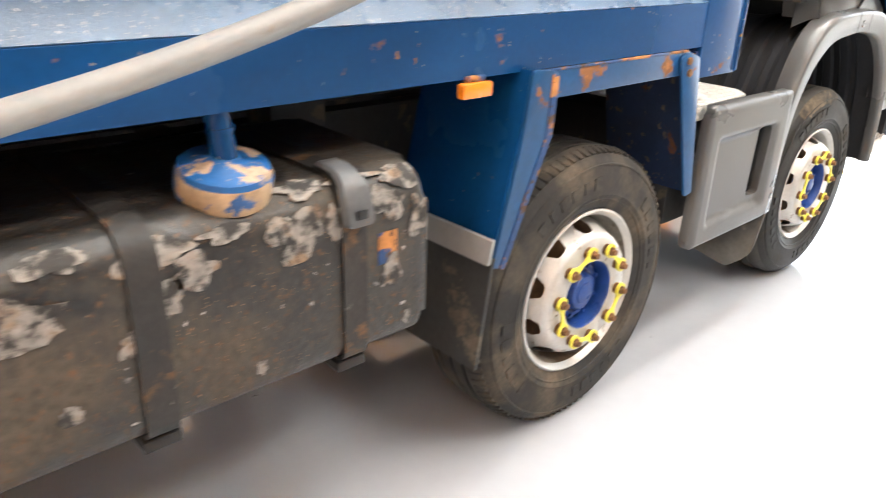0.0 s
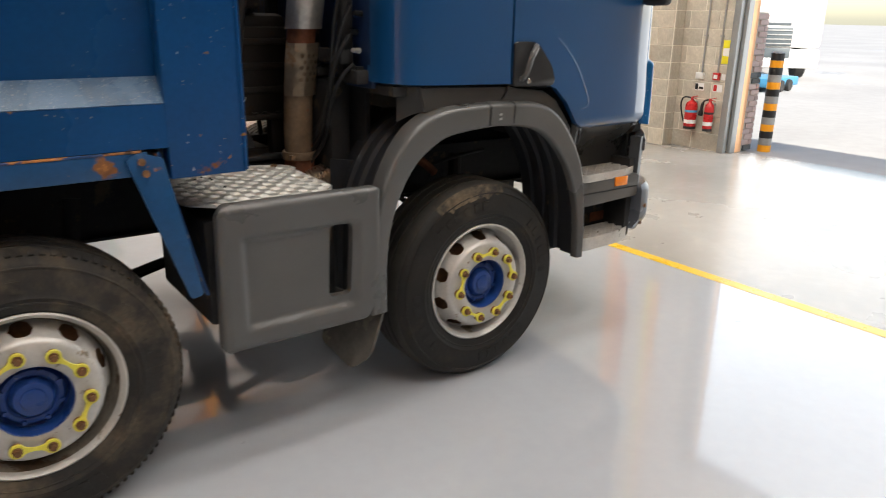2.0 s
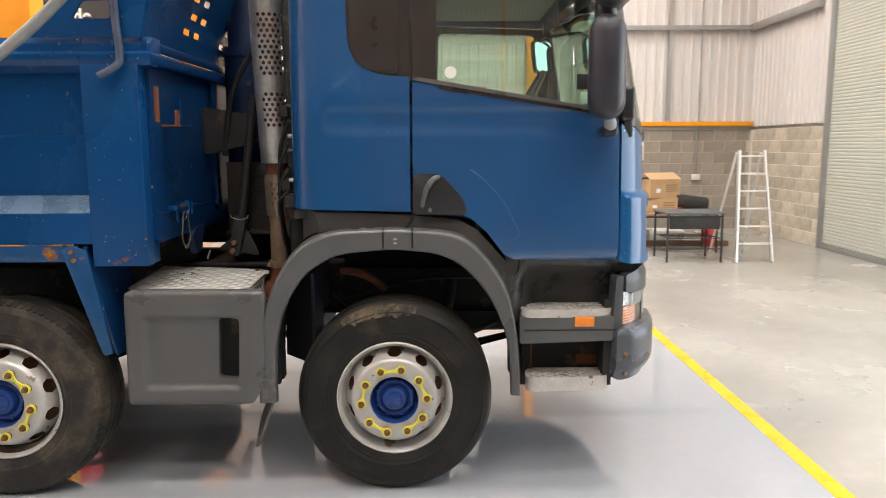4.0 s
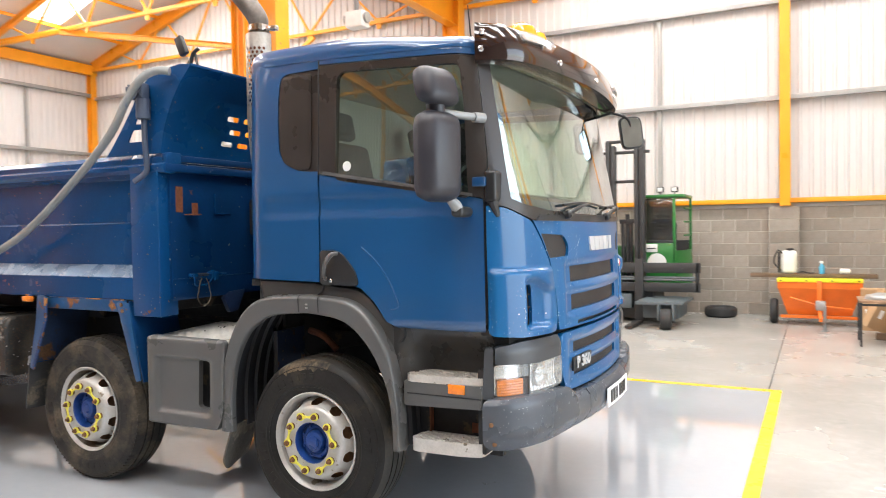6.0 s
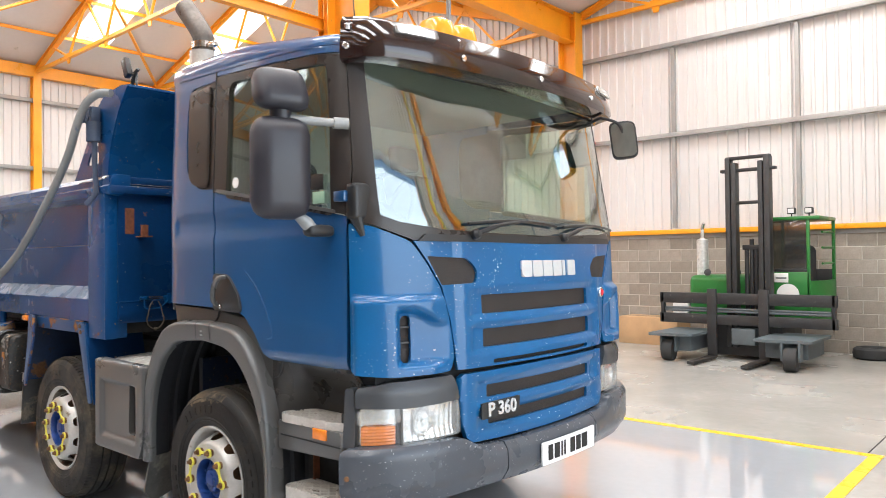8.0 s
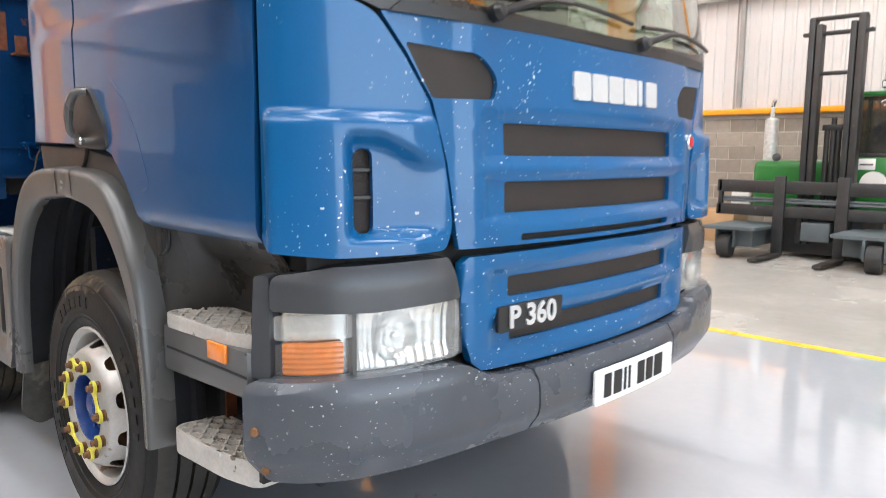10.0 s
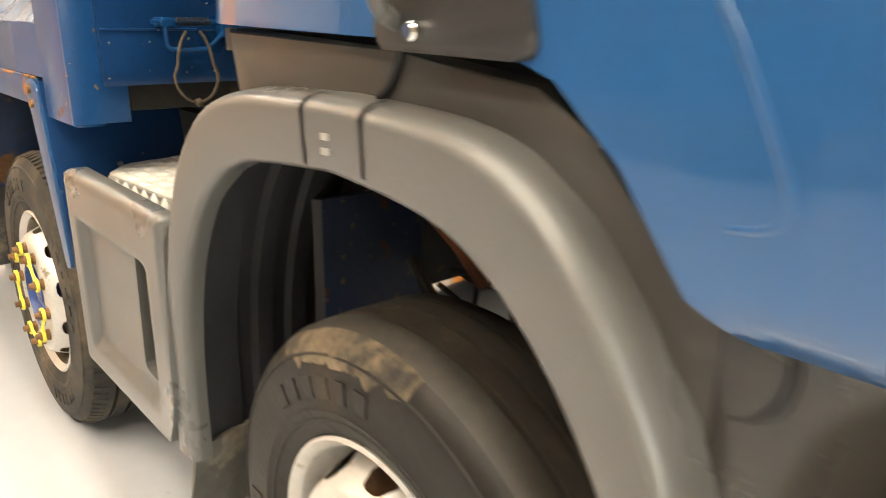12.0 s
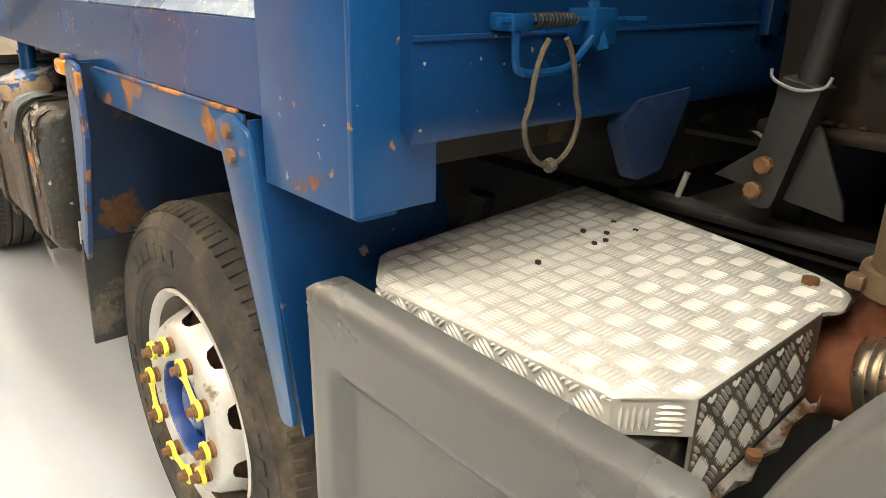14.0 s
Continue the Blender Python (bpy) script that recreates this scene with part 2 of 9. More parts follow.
M_PEEL = mat("bare_peeled_primer", (0.27, 0.25, 0.225), 0.85, var=0.35, big=16, fine=70, bump=0.6, wear=((0.24, 0.16, 0.10), 0.2, 16, 0.9), wear2=((0.030, 0.027, 0.024), 0.27, 26, 0.7), soft_edge=0.12)
M_STRAP = mat("tank_strap_steel", (0.026, 0.024, 0.022), 0.62, metal=0.1, var=0.35, big=8, fine=60, bump=0.35, wear=((0.19, 0.10, 0.045), 0.15, 14, 0.9), wear2=((0.22, 0.21, 0.19), 0.06, 30, 0.8), soft_edge=0.1)
M_BUCKLE = mat("strap_lever_zinc", (0.10, 0.105, 0.11), 0.45, metal=0.2, var=0.15, big=12, fine=80, bump=0.1, wear=((0.2, 0.14, 0.09), 0.07, 14, 0.8))
M_CAPBLUE = mat("chipped_blue_filler_cap", (0.010, 0.095, 0.28), 0.4, var=0.15, big=9, fine=70, bump=0.2, wear=((0.46, 0.33, 0.23), 0.2, 17, 0.8))
M_CAPSIDE = mat("bare_filler_cap_side", (0.40, 0.27, 0.16), 0.75, var=0.3, big=14, fine=70, bump=0.3, wear=((0.02, 0.10, 0.28), 0.19, 15, 0.5))
M_BAR = mat("sheet_bar_grey_paint", (0.25, 0.255, 0.25), 0.55, var=0.12, big=3, fine=50, bump=0.1, wear=((0.03, 0.10, 0.24), 0.07, 9, 0.5), wear2=((0.33, 0.18, 0.06), 0.05, 10, 0.8), soft_edge=0.1)
M_AMBERLENS = mat("amber_lens", (0.86, 0.24, 0.02), 0.22, var=0.12, big=20, fine=180, bump=0.05, coat=0.6)
M_CHROME = mat("bright_chrome", (0.75, 0.75, 0.75), 0.12, metal=1.0, var=0.05, bump=0.0)
M_REFLECTOR = mat("lamp_reflector", (0.85, 0.85, 0.84), 0.18, metal=0.85, var=0.05, big=20, fine=70, bump=0.25)
M_GRILLE = mat("grille_mesh_black", (0.026, 0.019, 0.016), 0.6, var=0.4, big=5, fine=330, bump=0.6, wear=((0.11, 0.09, 0.08), 0.07, 6, 0.9))
M_PLATE = mat("white_plate", (0.78, 0.79, 0.80), 0.3, var=0.04, bump=0.0)
M_INK = mat("dark_ink", (0.012, 0.012, 0.013), 0.5, var=0.05, bump=0.0)
M_BADGE = mat("badge_silver", (0.72, 0.74, 0.76), 0.25, metal=0.5, var=0.06, bump=0.0)
M_SEAT = mat("seat_fabric", (0.035, 0.038, 0.045), 0.9, var=0.2, big=8, fine=200, bump=0.3)
M_DASH = mat("dashboard_plastic", (0.045, 0.045, 0.047), 0.6, var=0.15, big=6, fine=200, bump=0.1)
M_LINING = mat("cab_lining", (0.42, 0.42, 0.40), 0.85, var=0.1, big=5, fine=120)
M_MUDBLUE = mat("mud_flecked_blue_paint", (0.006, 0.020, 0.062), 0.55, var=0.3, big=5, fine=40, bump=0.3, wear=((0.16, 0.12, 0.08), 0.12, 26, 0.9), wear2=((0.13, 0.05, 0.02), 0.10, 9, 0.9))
M_TREADTOP = mat("dusty_tread_rubber", (0.035, 0.031, 0.026), 0.6, var=0.3, big=5, fine=50, bump=0.3, wear=((0.12, 0.095, 0.065), 0.14, 6, 0.9), soft_edge=0.2, stretch=None)
# Grey liner darkened for the shadow inside the arch; dust patches over it.
M_LINER = mat("shade_dark_dusty_plastic", (0.017, 0.018, 0.022), 0.6, var=0.25, big=4, fine=60, bump=0.2, wear=((0.055, 0.05, 0.042), 0.12, 7, 0.9), soft_edge=0.15)
M_RUBBER = mat("flap_rubber", (0.024, 0.024, 0.024), 0.62, var=0.3, big=4, fine=50, bump=0.25, wear=((0.12, 0.10, 0.075), 0.13, 5, 0.9))
M_FLAP = mat("dusty_flap_rubber", (0.10, 0.095, 0.085), 0.8, var=0.3, big=6, fine=40, bump=0.3, wear=((0.20, 0.18, 0.15), 0.14, 5, 0.9))
# Grimy brown cut to a third: shade of the cab gap in the colour.
M_SHADEGRIME = mat("shade_dark_oily_steel", (0.020, 0.014, 0.010), 0.5, var=0.4, big=6, fine=40, bump=0.4, wear=((0.05, 0.03, 0.016), 0.13, 9, 0.8))
M_TANPIPE = mat("scorched_tan_pipe", (0.25, 0.165, 0.10), 0.6, metal=0.2, var=0.25, big=7, fine=50, bump=0.1, wear=((0.30, 0.12, 0.05), 0.12, 6, 0.8))
M_ROPE = mat("frayed_rope", (0.095, 0.075, 0.055), 0.95, var=0.3, big=20, fine=200, bump=0.6)
M_HOSE = mat("black_hose", (0.016, 0.016, 0.016), 0.5, var=0.2, bump=0.1)
# building
M_BAY = mat("painted_bay_floor", (0.40, 0.42, 0.45), 0.10, var=0.035, big=0.7, fine=14, bump=0.008, coat=0.7, rvar=0.04, wear=((0.36, 0.37, 0.38), 0.03, 2.2, 0.35))
M_CONC = mat("power_floated_concrete", (0.40, 0.385, 0.355), 0.25, var=0.16, big=0.45, fine=9, bump=0.03, rvar=0.1, wear=((0.27, 0.26, 0.242), 0.26, 0.65, 0.34), wear2=((0.45, 0.435, 0.40), 0.24, 2.6, 0.24), soft_edge=0.42)
M_YELLOW = mat("yellow_line_paint", (0.82, 0.50, 0.02), 0.3, var=0.06, big=4, fine=30, bump=0.05, wear=((0.42, 0.38, 0.25), 0.03, 7, 0.5))
M_BLOCK = mat("concrete_block", (0.355, 0.315, 0.27), 0.95, var=0.16, big=4, fine=42, bump=0.7, rand=0.25)
# Tan blocks and mortar lightened: doorway light is put into their colour.
M_TANBLOCK = mat("lit_tan_concrete_block", (0.64, 0.585, 0.48), 0.95, var=0.18, big=4, fine=42, bump=0.8, rand=0.3)
M_TANMORTAR = mat("lit_tan_mortar", (0.74, 0.69, 0.59), 0.95, var=0.1, big=3, fine=30, bump=0.4)
M_MORTAR = mat("block_mortar", (0.50, 0.46, 0.40), 0.95, var=0.12, big=3, fine=30, bump=0.4)
M_BRICK = mat("facing_brick", (0.56, 0.45, 0.43), 0.9, var=0.14, big=5, fine=40, bump=0.5, rand=0.25)
M_CLAD = mat("white_liner_sheet", (0.65, 0.632, 0.622), 0.42, var=0.035, big=0.9, fine=12, bump=0.01, wear=((0.66, 0.64, 0.60), 0.05, 1.1, 0.5), stretch=(1, 1, 0.35))
M_GIRT = mat("galvanised_girt", (0.36, 0.36, 0.35), 0.45, metal=0.35, var=0.1, big=4, fine=40)
M_ORANGE = mat("orange_steel_paint", (0.90, 0.36, 0.015), 0.35, var=0.07, big=2.5, fine=40, bump=0.04, wear=((0.55, 0.30, 0.10), 0.015, 9, 0.7))
M_SHUTTER = mat("grey_shutter_slat", (0.58, 0.605, 0.55), 0.42, metal=0.15, var=0.06, big=1.5, fine=40, bump=0.05, stretch=(1, 0.3, 1))
M_STEEL = mat("grey_steel_frame", (0.30, 0.31, 0.31), 0.5, metal=0.3, var=0.1)
M_YARD = mat("yard_concrete", (0.36, 0.355, 0.345), 0.8, var=0.12, big=0.25, fine=4, bump=0.1, wear=((0.38, 0.39, 0.40), 0.1, 0.35, 0.6))
M_GREEN = mat("green_machine_paint", (0.022, 0.165, 0.032), 0.35, var=0.12, big=4, fine=60, bump=0.05, wear=((0.05, 0.12, 0.05), 0.06, 8, 0.7))
M_MACHINE = mat("black_machine_steel", (0.028, 0.028, 0.029), 0.5, var=0.3, big=5, fine=50, bump=0.12, wear=((0.12, 0.11, 0.10), 0.06, 9, 0.8))
M_MACHGREY = mat("grey_machine_paint", (0.095, 0.115, 0.125), 0.45, var=0.15, big=4, fine=60, wear=((0.25, 0.25, 0.24), 0.05, 10, 0.7))
M_HOPPER = mat("orange_hopper_paint", (0.80, 0.17, 0.015), 0.4, var=0.08, big=4, fine=60, wear=((0.35, 0.12, 0.04), 0.03, 8, 0.8))
M_CARD = mat("brown_cardboard", (0.47, 0.30, 0.16), 0.9, var=0.1, big=5, fine=90, bump=0.1)
M_WOOD = mat("dark_timber", (0.16, 0.105, 0.065), 0.85, var=0.3, big=3, fine=50, bump=0.4, stretch=(0.3, 4, 4))
M_TABLETOP = mat("worn_table_top", (0.33, 0.20, 0.12), 0.6, var=0.2, big=3, fine=40)
M_WHITEPL = mat("white_plastic", (0.72, 0.72, 0.70), 0.45, var=0.06, big=8, fine=60)
M_BLUEPL = mat("blue_bottle_plastic", (0.08, 0.38, 0.62), 0.35, var=0.08)
M_RED = mat("red_enamel", (0.52, 0.018, 0.02), 0.3, var=0.08, big=8, fine=60)
M_SIGNRED = mat("sign_red", (0.58, 0.012, 0.035), 0.4, var=0.05)
M_SIGNWHITE = mat("sign_white", (0.80, 0.79, 0.77), 0.4, var=0.04)
M_SIGNYEL = mat("sign_yellow", (0.85, 0.75, 0.03), 0.4, var=0.05)
M_SIGNBLACK = mat("sign_black", (0.02, 0.022, 0.024), 0.4, var=0.05)
M_LADDER = mat("ladder_aluminium", (0.72, 0.72, 0.70), 0.35, metal=0.5, var=0.08)
M_STICKER = mat("pale_green_sticker", (0.34, 0.55, 0.40), 0.5, var=0.1)
M_MOTOR = mat("grey_blue_casting", (0.055, 0.075, 0.12), 0.5, var=0.2, big=9, fine=60, bump=0.15)


def glass(name, tint=(1, 1, 1), rough=0.0, haze=0.0, base=0.055):
    """Thin clear sheet: light passes straight on, with a mirror's gloss that grows towards grazing, and a little haze."""
    m = bpy.data.materials.new(name)
    m.use_nodes = True
    nt, N = m.node_tree, m.node_tree.nodes
    N.remove(N["Principled BSDF"])
    tr, gl, lw, mx = N.new("ShaderNodeBsdfTransparent"), N.new("ShaderNodeBsdfGlossy"), N.new("ShaderNodeLayerWeight"), N.new("ShaderNodeMixShader")
    tr.inputs[0].default_value = (*tint, 1)
    gl.inputs["Roughness"].default_value = rough
    lw.inputs[0].default_value = 0.5
    pw, ml = N.new("ShaderNodeMath"), N.new("ShaderNodeMath")
    pw.operation, ml.operation = "POWER", "MULTIPLY_ADD"
    pw.inputs[1].default_value, ml.inputs[1].default_value, ml.inputs[2].default_value = 3.5, 0.85, base
    nt.links.new(lw.outputs["Facing"], pw.inputs[0])
    nt.links.new(pw.outputs[0], ml.inputs[0])
    nt.links.new(ml.outputs[0], mx.inputs[0])
    nt.links.new(tr.outputs[0], mx.inputs[1])
    nt.links.new(gl.outputs[0], mx.inputs[2])
    last = mx.outputs[0]
    if haze:
        df, m2 = N.new("ShaderNodeBsdfDiffuse"), N.new("ShaderNodeMixShader")
        df.inputs[0].default_value = (0.8, 0.8, 0.78, 1)
        m2.inputs[0].default_value = haze
        nt.links.new(last, m2.inputs[1])
        nt.links.new(df.outputs[0], m2.inputs[2])
        last = m2.outputs[0]
    nt.links.new(last, N["Material Output"].inputs[0])
    return m


M_DARKGLASS = glass("dusty_tinted_glass", (0.34, 0.33, 0.27), 0.02, 0.03)
M_GLASS = glass("windscreen_glass", (0.88, 0.97, 0.90), base=0.18)
M_CLEAR = glass("thin_clear_cover", (0.97, 0.97, 0.96), 0.08, 0.03, base=0.03)
M_LENS = glass("clear_lens", (0.96, 0.97, 0.97), 0.05, 0.13)
M_ROOFPANE = bpy.data.materials.new("translucent_roof_sheet")
M_ROOFPANE.use_nodes = True
_t = M_ROOFPANE.node_tree.nodes.new("ShaderNodeBsdfTranslucent")
_t.inputs[0].default_value = (0.88, 0.88, 0.85, 1)
M_ROOFPANE.node_tree.links.new(_t.outputs[0], M_ROOFPANE.node_tree.nodes["Material Output"].inputs[0])
M_TINTMIRROR = mat("tinted_mirror_glass", (0.50, 0.57, 0.60), 0.03, metal=1.0, var=0.0, bump=0.0, rvar=0.0)
M_BEACON = mat("amber_beacon_lens", (0.95, 0.36, 0.02), 0.15, var=0.1, big=12, fine=90, bump=0.05, coat=0.6)
M_PERFSTEEL = mat("perforated_bright_steel", (0.66, 0.66, 0.64), 0.35, metal=0.4, var=0.2, big=20, fine=160, bump=0.5)
M_MIRROR = mat("mirror_glass", (0.82, 0.84, 0.86), 0.02, metal=1.0, var=0.0, bump=0.0, rvar=0.0)


# ---- mesh helpers ----
ROOT = {}


def thing(name, loc, label, category, group="", kind=""):
    ob = new(name)
    ob.location = loc
    ROOT[ob] = Vector(loc)
    return tagged(ob, label, category, group, kind)


def part(name, bm, material, parent=None, label="", sharp=32, loc=None):
    """Links a bmesh, given in world places, as one mesh object under its parent."""
    base = ROOT[parent] if parent else Vector(loc or (0, 0, 0))
    bmesh.ops.recalc_face_normals(bm, faces=bm.faces)
    bmesh.ops.translate(bm, vec=-base, verts=bm.verts)
    me = bpy.data.meshes.new(name)
    bm.to_mesh(me)
    bm.free()
    me.materials.append(material)
    me.polygons.foreach_set("use_smooth", [True] * len(me.polygons))
    me.set_sharp_from_angle(angle=radians(sharp))
    ob = new(name, me)
    if parent:
        ob.parent = parent
    else:
        ob.location = base
    ROOT[ob] = base
    if label:
        ob["label"] = label
    return ob


def setting(name, bm, material, label="", category="", sharp=32):
    return tagged(part(name, bm, material, sharp=sharp), label, category, kind="structure")


def B():
    return bmesh.new()


def box(bm, a, b, bev=0.0, seg=2, m=None):
    """A box between two corners, its edges rounded; m turns it afterwards."""
    vs = [bm.verts.new((x, y, z)) for x in (a[0], b[0]) for y in (a[1], b[1]) for z in (a[2], b[2])]
    fs = [bm.faces.new([vs[i] for i in q]) for q in ((0, 1, 3, 2), (4, 6, 7, 5), (0, 4, 5, 1), (2, 3, 7, 6), (0, 2, 6, 4), (1, 5, 7, 3))]
    if m:
        for v in vs:
            v.co = m @ v.co
    if bev:
        bmesh.ops.bevel(bm, geom=list({e for f in fs for e in f.edges}), offset=bev, segments=seg, affect="EDGES", profile=0.5)
    return bm


def rounded(pts, r, n=4):
    """A polygon with its corners rounded; r a number or one for each corner."""
    out = []
    for i, p in enumerate(pts):
        p, a, b = Vector(p), Vector(pts[i - 1]), Vector(pts[(i + 1) % len(pts)])
        rr = r[i] if isinstance(r, (list, tuple)) else r
        rr = min(rr, (a - p).length * 0.49, (b - p).length * 0.49)
        if rr < 1e-4:
            out.append(tuple(p))
            continue
        p0, p1 = p + (a - p).normalized() * rr, p + (b - p).normalized() * rr
        for k in range(n + 1):
            t = k / n
            out.append(tuple(p0 * (1 - t) ** 2 + p * 2 * t * (1 - t) + p1 * t * t))
    return out


def prism(bm, pts, axis, lo, hi, bev=0.0, seg=2, m=None):
    """A polygon drawn across an axis (x: y, z; y: x, z; z: x, y) and pulled along it."""
    put = {"x": lambda a, b, c: (c, a, b), "y": lambda a, b, c: (a, c, b), "z": lambda a, b, c: (a, b, c)}[axis]
    v0, v1 = [bm.verts.new(put(a, b, lo)) for a, b in pts], [bm.verts.new(put(a, b, hi)) for a, b in pts]
    n = len(pts)
    fs = [bm.faces.new(v0[::-1]), bm.faces.new(v1)] + [bm.faces.new((v0[i], v0[(i + 1) % n], v1[(i + 1) % n], v1[i])) for i in range(n)]
    if m:
        for v in v0 + v1:
            v.co = m @ v.co
    if bev:
        bmesh.ops.bevel(bm, geom=list({e for f in fs[:2] for e in f.edges}), offset=bev, segments=seg, affect="EDGES", profile=0.5)
    return bm


def tube(bm, path, r, seg=12, caps=True):
    """A round bar along a line of points; r a number or one for each point."""
    path = [Vector(p) for p in path]
    rs = r if isinstance(r, (list, tuple)) else [r] * len(path)
    rings, up = [], None
    for i, p in enumerate(path):
        d = (path[min(i + 1, len(path) - 1)] - path[max(i - 1, 0)]).normalized()
        if up is None:
            up = d.orthogonal().normalized()
        up = (up - d * up.dot(d)).normalized()
        side = d.cross(up)
        rings.append([bm.verts.new(p + rs[i] * (math.cos(a) * up + math.sin(a) * side)) for a in (2 * math.pi * k / seg for k in range(seg))])
    for a, b in zip(rings, rings[1:]):
        for k in range(seg):
            bm.faces.new((a[k], a[(k + 1) % seg], b[(k + 1) % seg], b[k]))
    if caps:
        bm.faces.new(rings[0][::-1])
        bm.faces.new(rings[-1])
    return bm


def smooth_path(pts, n=6):
    pts = [np.array(p, float) for p in pts]
    out = []
    for i in range(len(pts) - 1):
        p0, p1, p2, p3 = (pts[max(0, min(len(pts) - 1, i + k))] for k in (-1, 0, 1, 2))
        for t in np.linspace(0, 1, n, endpoint=False):
            out.append(tuple(0.5 * (2 * p1 + (p2 - p0) * t + (2 * p0 - 5 * p1 + 4 * p2 - p3) * t * t + (3 * p1 - p0 - 3 * p2 + p3) * t ** 3)))
    return out + [tuple(pts[-1])]


def lathe(bm, prof, centre, axis, seg=40, close=False):
    """A profile of (radius, height) turned round an axis through centre."""
    ax = Vector(axis).normalized()
    u = ax.orthogonal().normalized()
    w = ax.cross(u)
    c = Vector(centre)
    rings = []
    for r, h in prof:
        if r < 1e-6:
            rings.append([bm.verts.new(c + ax * h)])
        else:
            rings.append([bm.verts.new(c + ax * h + r * (math.cos(a) * u + math.sin(a) * w)) for a in (2 * math.pi * k / seg for k in range(seg))])
    pairs = list(zip(rings, rings[1:])) + ([(rings[-1], rings[0])] if close else [])
    for a, b in pairs:
        for k in range(seg):
            j = (k + 1) % seg
            if len(a) == 1 and len(b) == 1:
                continue
            if len(a) == 1:
                bm.faces.new((a[0], b[k], b[j]))
            elif len(b) == 1:
                bm.faces.new((a[k], a[j], b[0]))
            else:
                bm.faces.new((a[k], a[j], b[j], b[k]))
    return bm


def beam(bm, a, b, w, h, up=(0, 0, 1), kind="box", t=0.02):
    """A straight steel member from a to b, w wide and h deep: a box or an I section."""
    a, b = Vector(a), Vector(b)
    d = (b - a).normalized()
    u = (Vector(up) - d * Vector(up).dot(d)).normalized()
    s = d.cross(u)
    if kind == "box":
        sec = [(-w / 2, -h / 2), (w / 2, -h / 2), (w / 2, h / 2), (-w / 2, h / 2)]
    else:
        sec = [(-w / 2, -h / 2), (w / 2, -h / 2), (w / 2, -h / 2 + t), (t / 2, -h / 2 + t), (t / 2, h / 2 - t), (w / 2, h / 2 - t), (w / 2, h / 2), (-w / 2, h / 2), (-w / 2, h / 2 - t), (-t / 2, h / 2 - t), (-t / 2, -h / 2 + t), (-w / 2, -h / 2 + t)]
    v0, v1 = [bm.verts.new(a + s * x + u * y) for x, y in sec], [bm.verts.new(b + s * x + u * y) for x, y in sec]
    n = len(sec)
    bm.faces.new(v0[::-1]), bm.faces.new(v1)
    for i in range(n):
        bm.faces.new((v0[i], v0[(i + 1) % n], v1[(i + 1) % n], v1[i]))
    return bm


def panel(outer, holes, place, step, thick, bm=None):
    """A skin: a polygon in (s, z) with holes, cut into a fine grid, laid on a surface by place(s, z, inward), with a thickness."""
    flat = bmesh.new()
    edges = []
    for loop in [outer, *holes]:
        vs = [flat.verts.new((p[0], p[1], 0)) for p in loop]
        edges += [flat.edges.new((vs[i - 1], vs[i])) for i in range(len(vs))]
    bmesh.ops.triangle_fill(flat, edges=edges, use_beauty=True)
    for k in (0, 1):
        lo, hi = min(p[k] for p in outer), max(p[k] for p in outer)
        n = max(1, int(math.ceil((hi - lo) / step)))
        for i in range(1, n):
            no = Vector((1 - k, k, 0))
            bmesh.ops.bisect_plane(flat, geom=flat.verts[:] + flat.edges[:] + flat.faces[:], plane_co=no * (lo + (hi - lo) * i / n), plane_no=no, dist=1e-5)
    out = bm or bmesh.new()
    a = {v: out.verts.new(place(v.co.x, v.co.y, 0.0)) for v in flat.verts}
    b = {v: out.verts.new(place(v.co.x, v.co.y, thick)) for v in flat.verts}
    for f in flat.faces:
        vs = list(f.verts) if f.normal.z >= 0 else list(f.verts)[::-1]
        out.faces.new([a[v] for v in vs])
        out.faces.new([b[v] for v in vs[::-1]])
    for e in flat.edges:
        if len(e.link_faces) == 1:
            v, w = e.verts
            out.faces.new((a[v], a[w], b[w], b[v]))
    flat.free()
    return out


def letters(name, body, size, thick, m, material, parent, label=""):
    """Words in the built-in font, laid by the pose m, as a mesh."""
    cu = bpy.data.curves.new(name, "FONT")
    cu.body, cu.size, cu.extrude, cu.align_x, cu.align_y, cu.offset = body, size, thick, "CENTER", "CENTER", size * 0.03
    tmp = new(name + "_line", cu)
    bpy.context.view_layer.update()
    me = bpy.data.meshes.new_from_object(tmp.evaluated_get(bpy.context.evaluated_depsgraph_get()))
    bpy.data.objects.remove(tmp)
    bpy.data.curves.remove(cu)
    me.transform(m)
    me.transform(Matrix.Translation(-ROOT[parent]))
    me.materials.clear()
    me.materials.append(material)
    ob = new(name, me)
    ob.parent = parent
    ROOT[ob] = ROOT[parent]
    if label:
        ob["label"] = label
    return ob


def smoothstep(a, b, x):
    t = min(1, max(0, (x - a) / (b - a)))
    return t * t * (3 - 2 * t)

# ---- the hall ----
XL, XR, YB, YN, EAVES, PITCH = -17.2, 6.7, 10.5, -19.0, 6.9, 0.33
VALLEY = -4.65
BLOCK_TOP = 2.05
TRUSS_Y = [10.35, 7.1, 3.9, 0.7, -2.5, -5.7, -8.9, -12.1, -15.3]

setting("ground", box(B(), (-300, -300, -0.3), (300, 300, -0.02)), M_YARD, "pale concrete yard in bright daylight", "ground")
setting("floor", box(B(), (XL, YN, -0.2), (XR + 0.35, YB, 0.0)), M_CONC, "smooth stained concrete workshop floor", "floor")
setting("floor_bay", box(B(), (-13.0, -9.0, -0.01), (2.2, 3.56, 0.004)), M_BAY, "glossy grey painted floor bay with mirror-like shine", "floor")
bm = B()
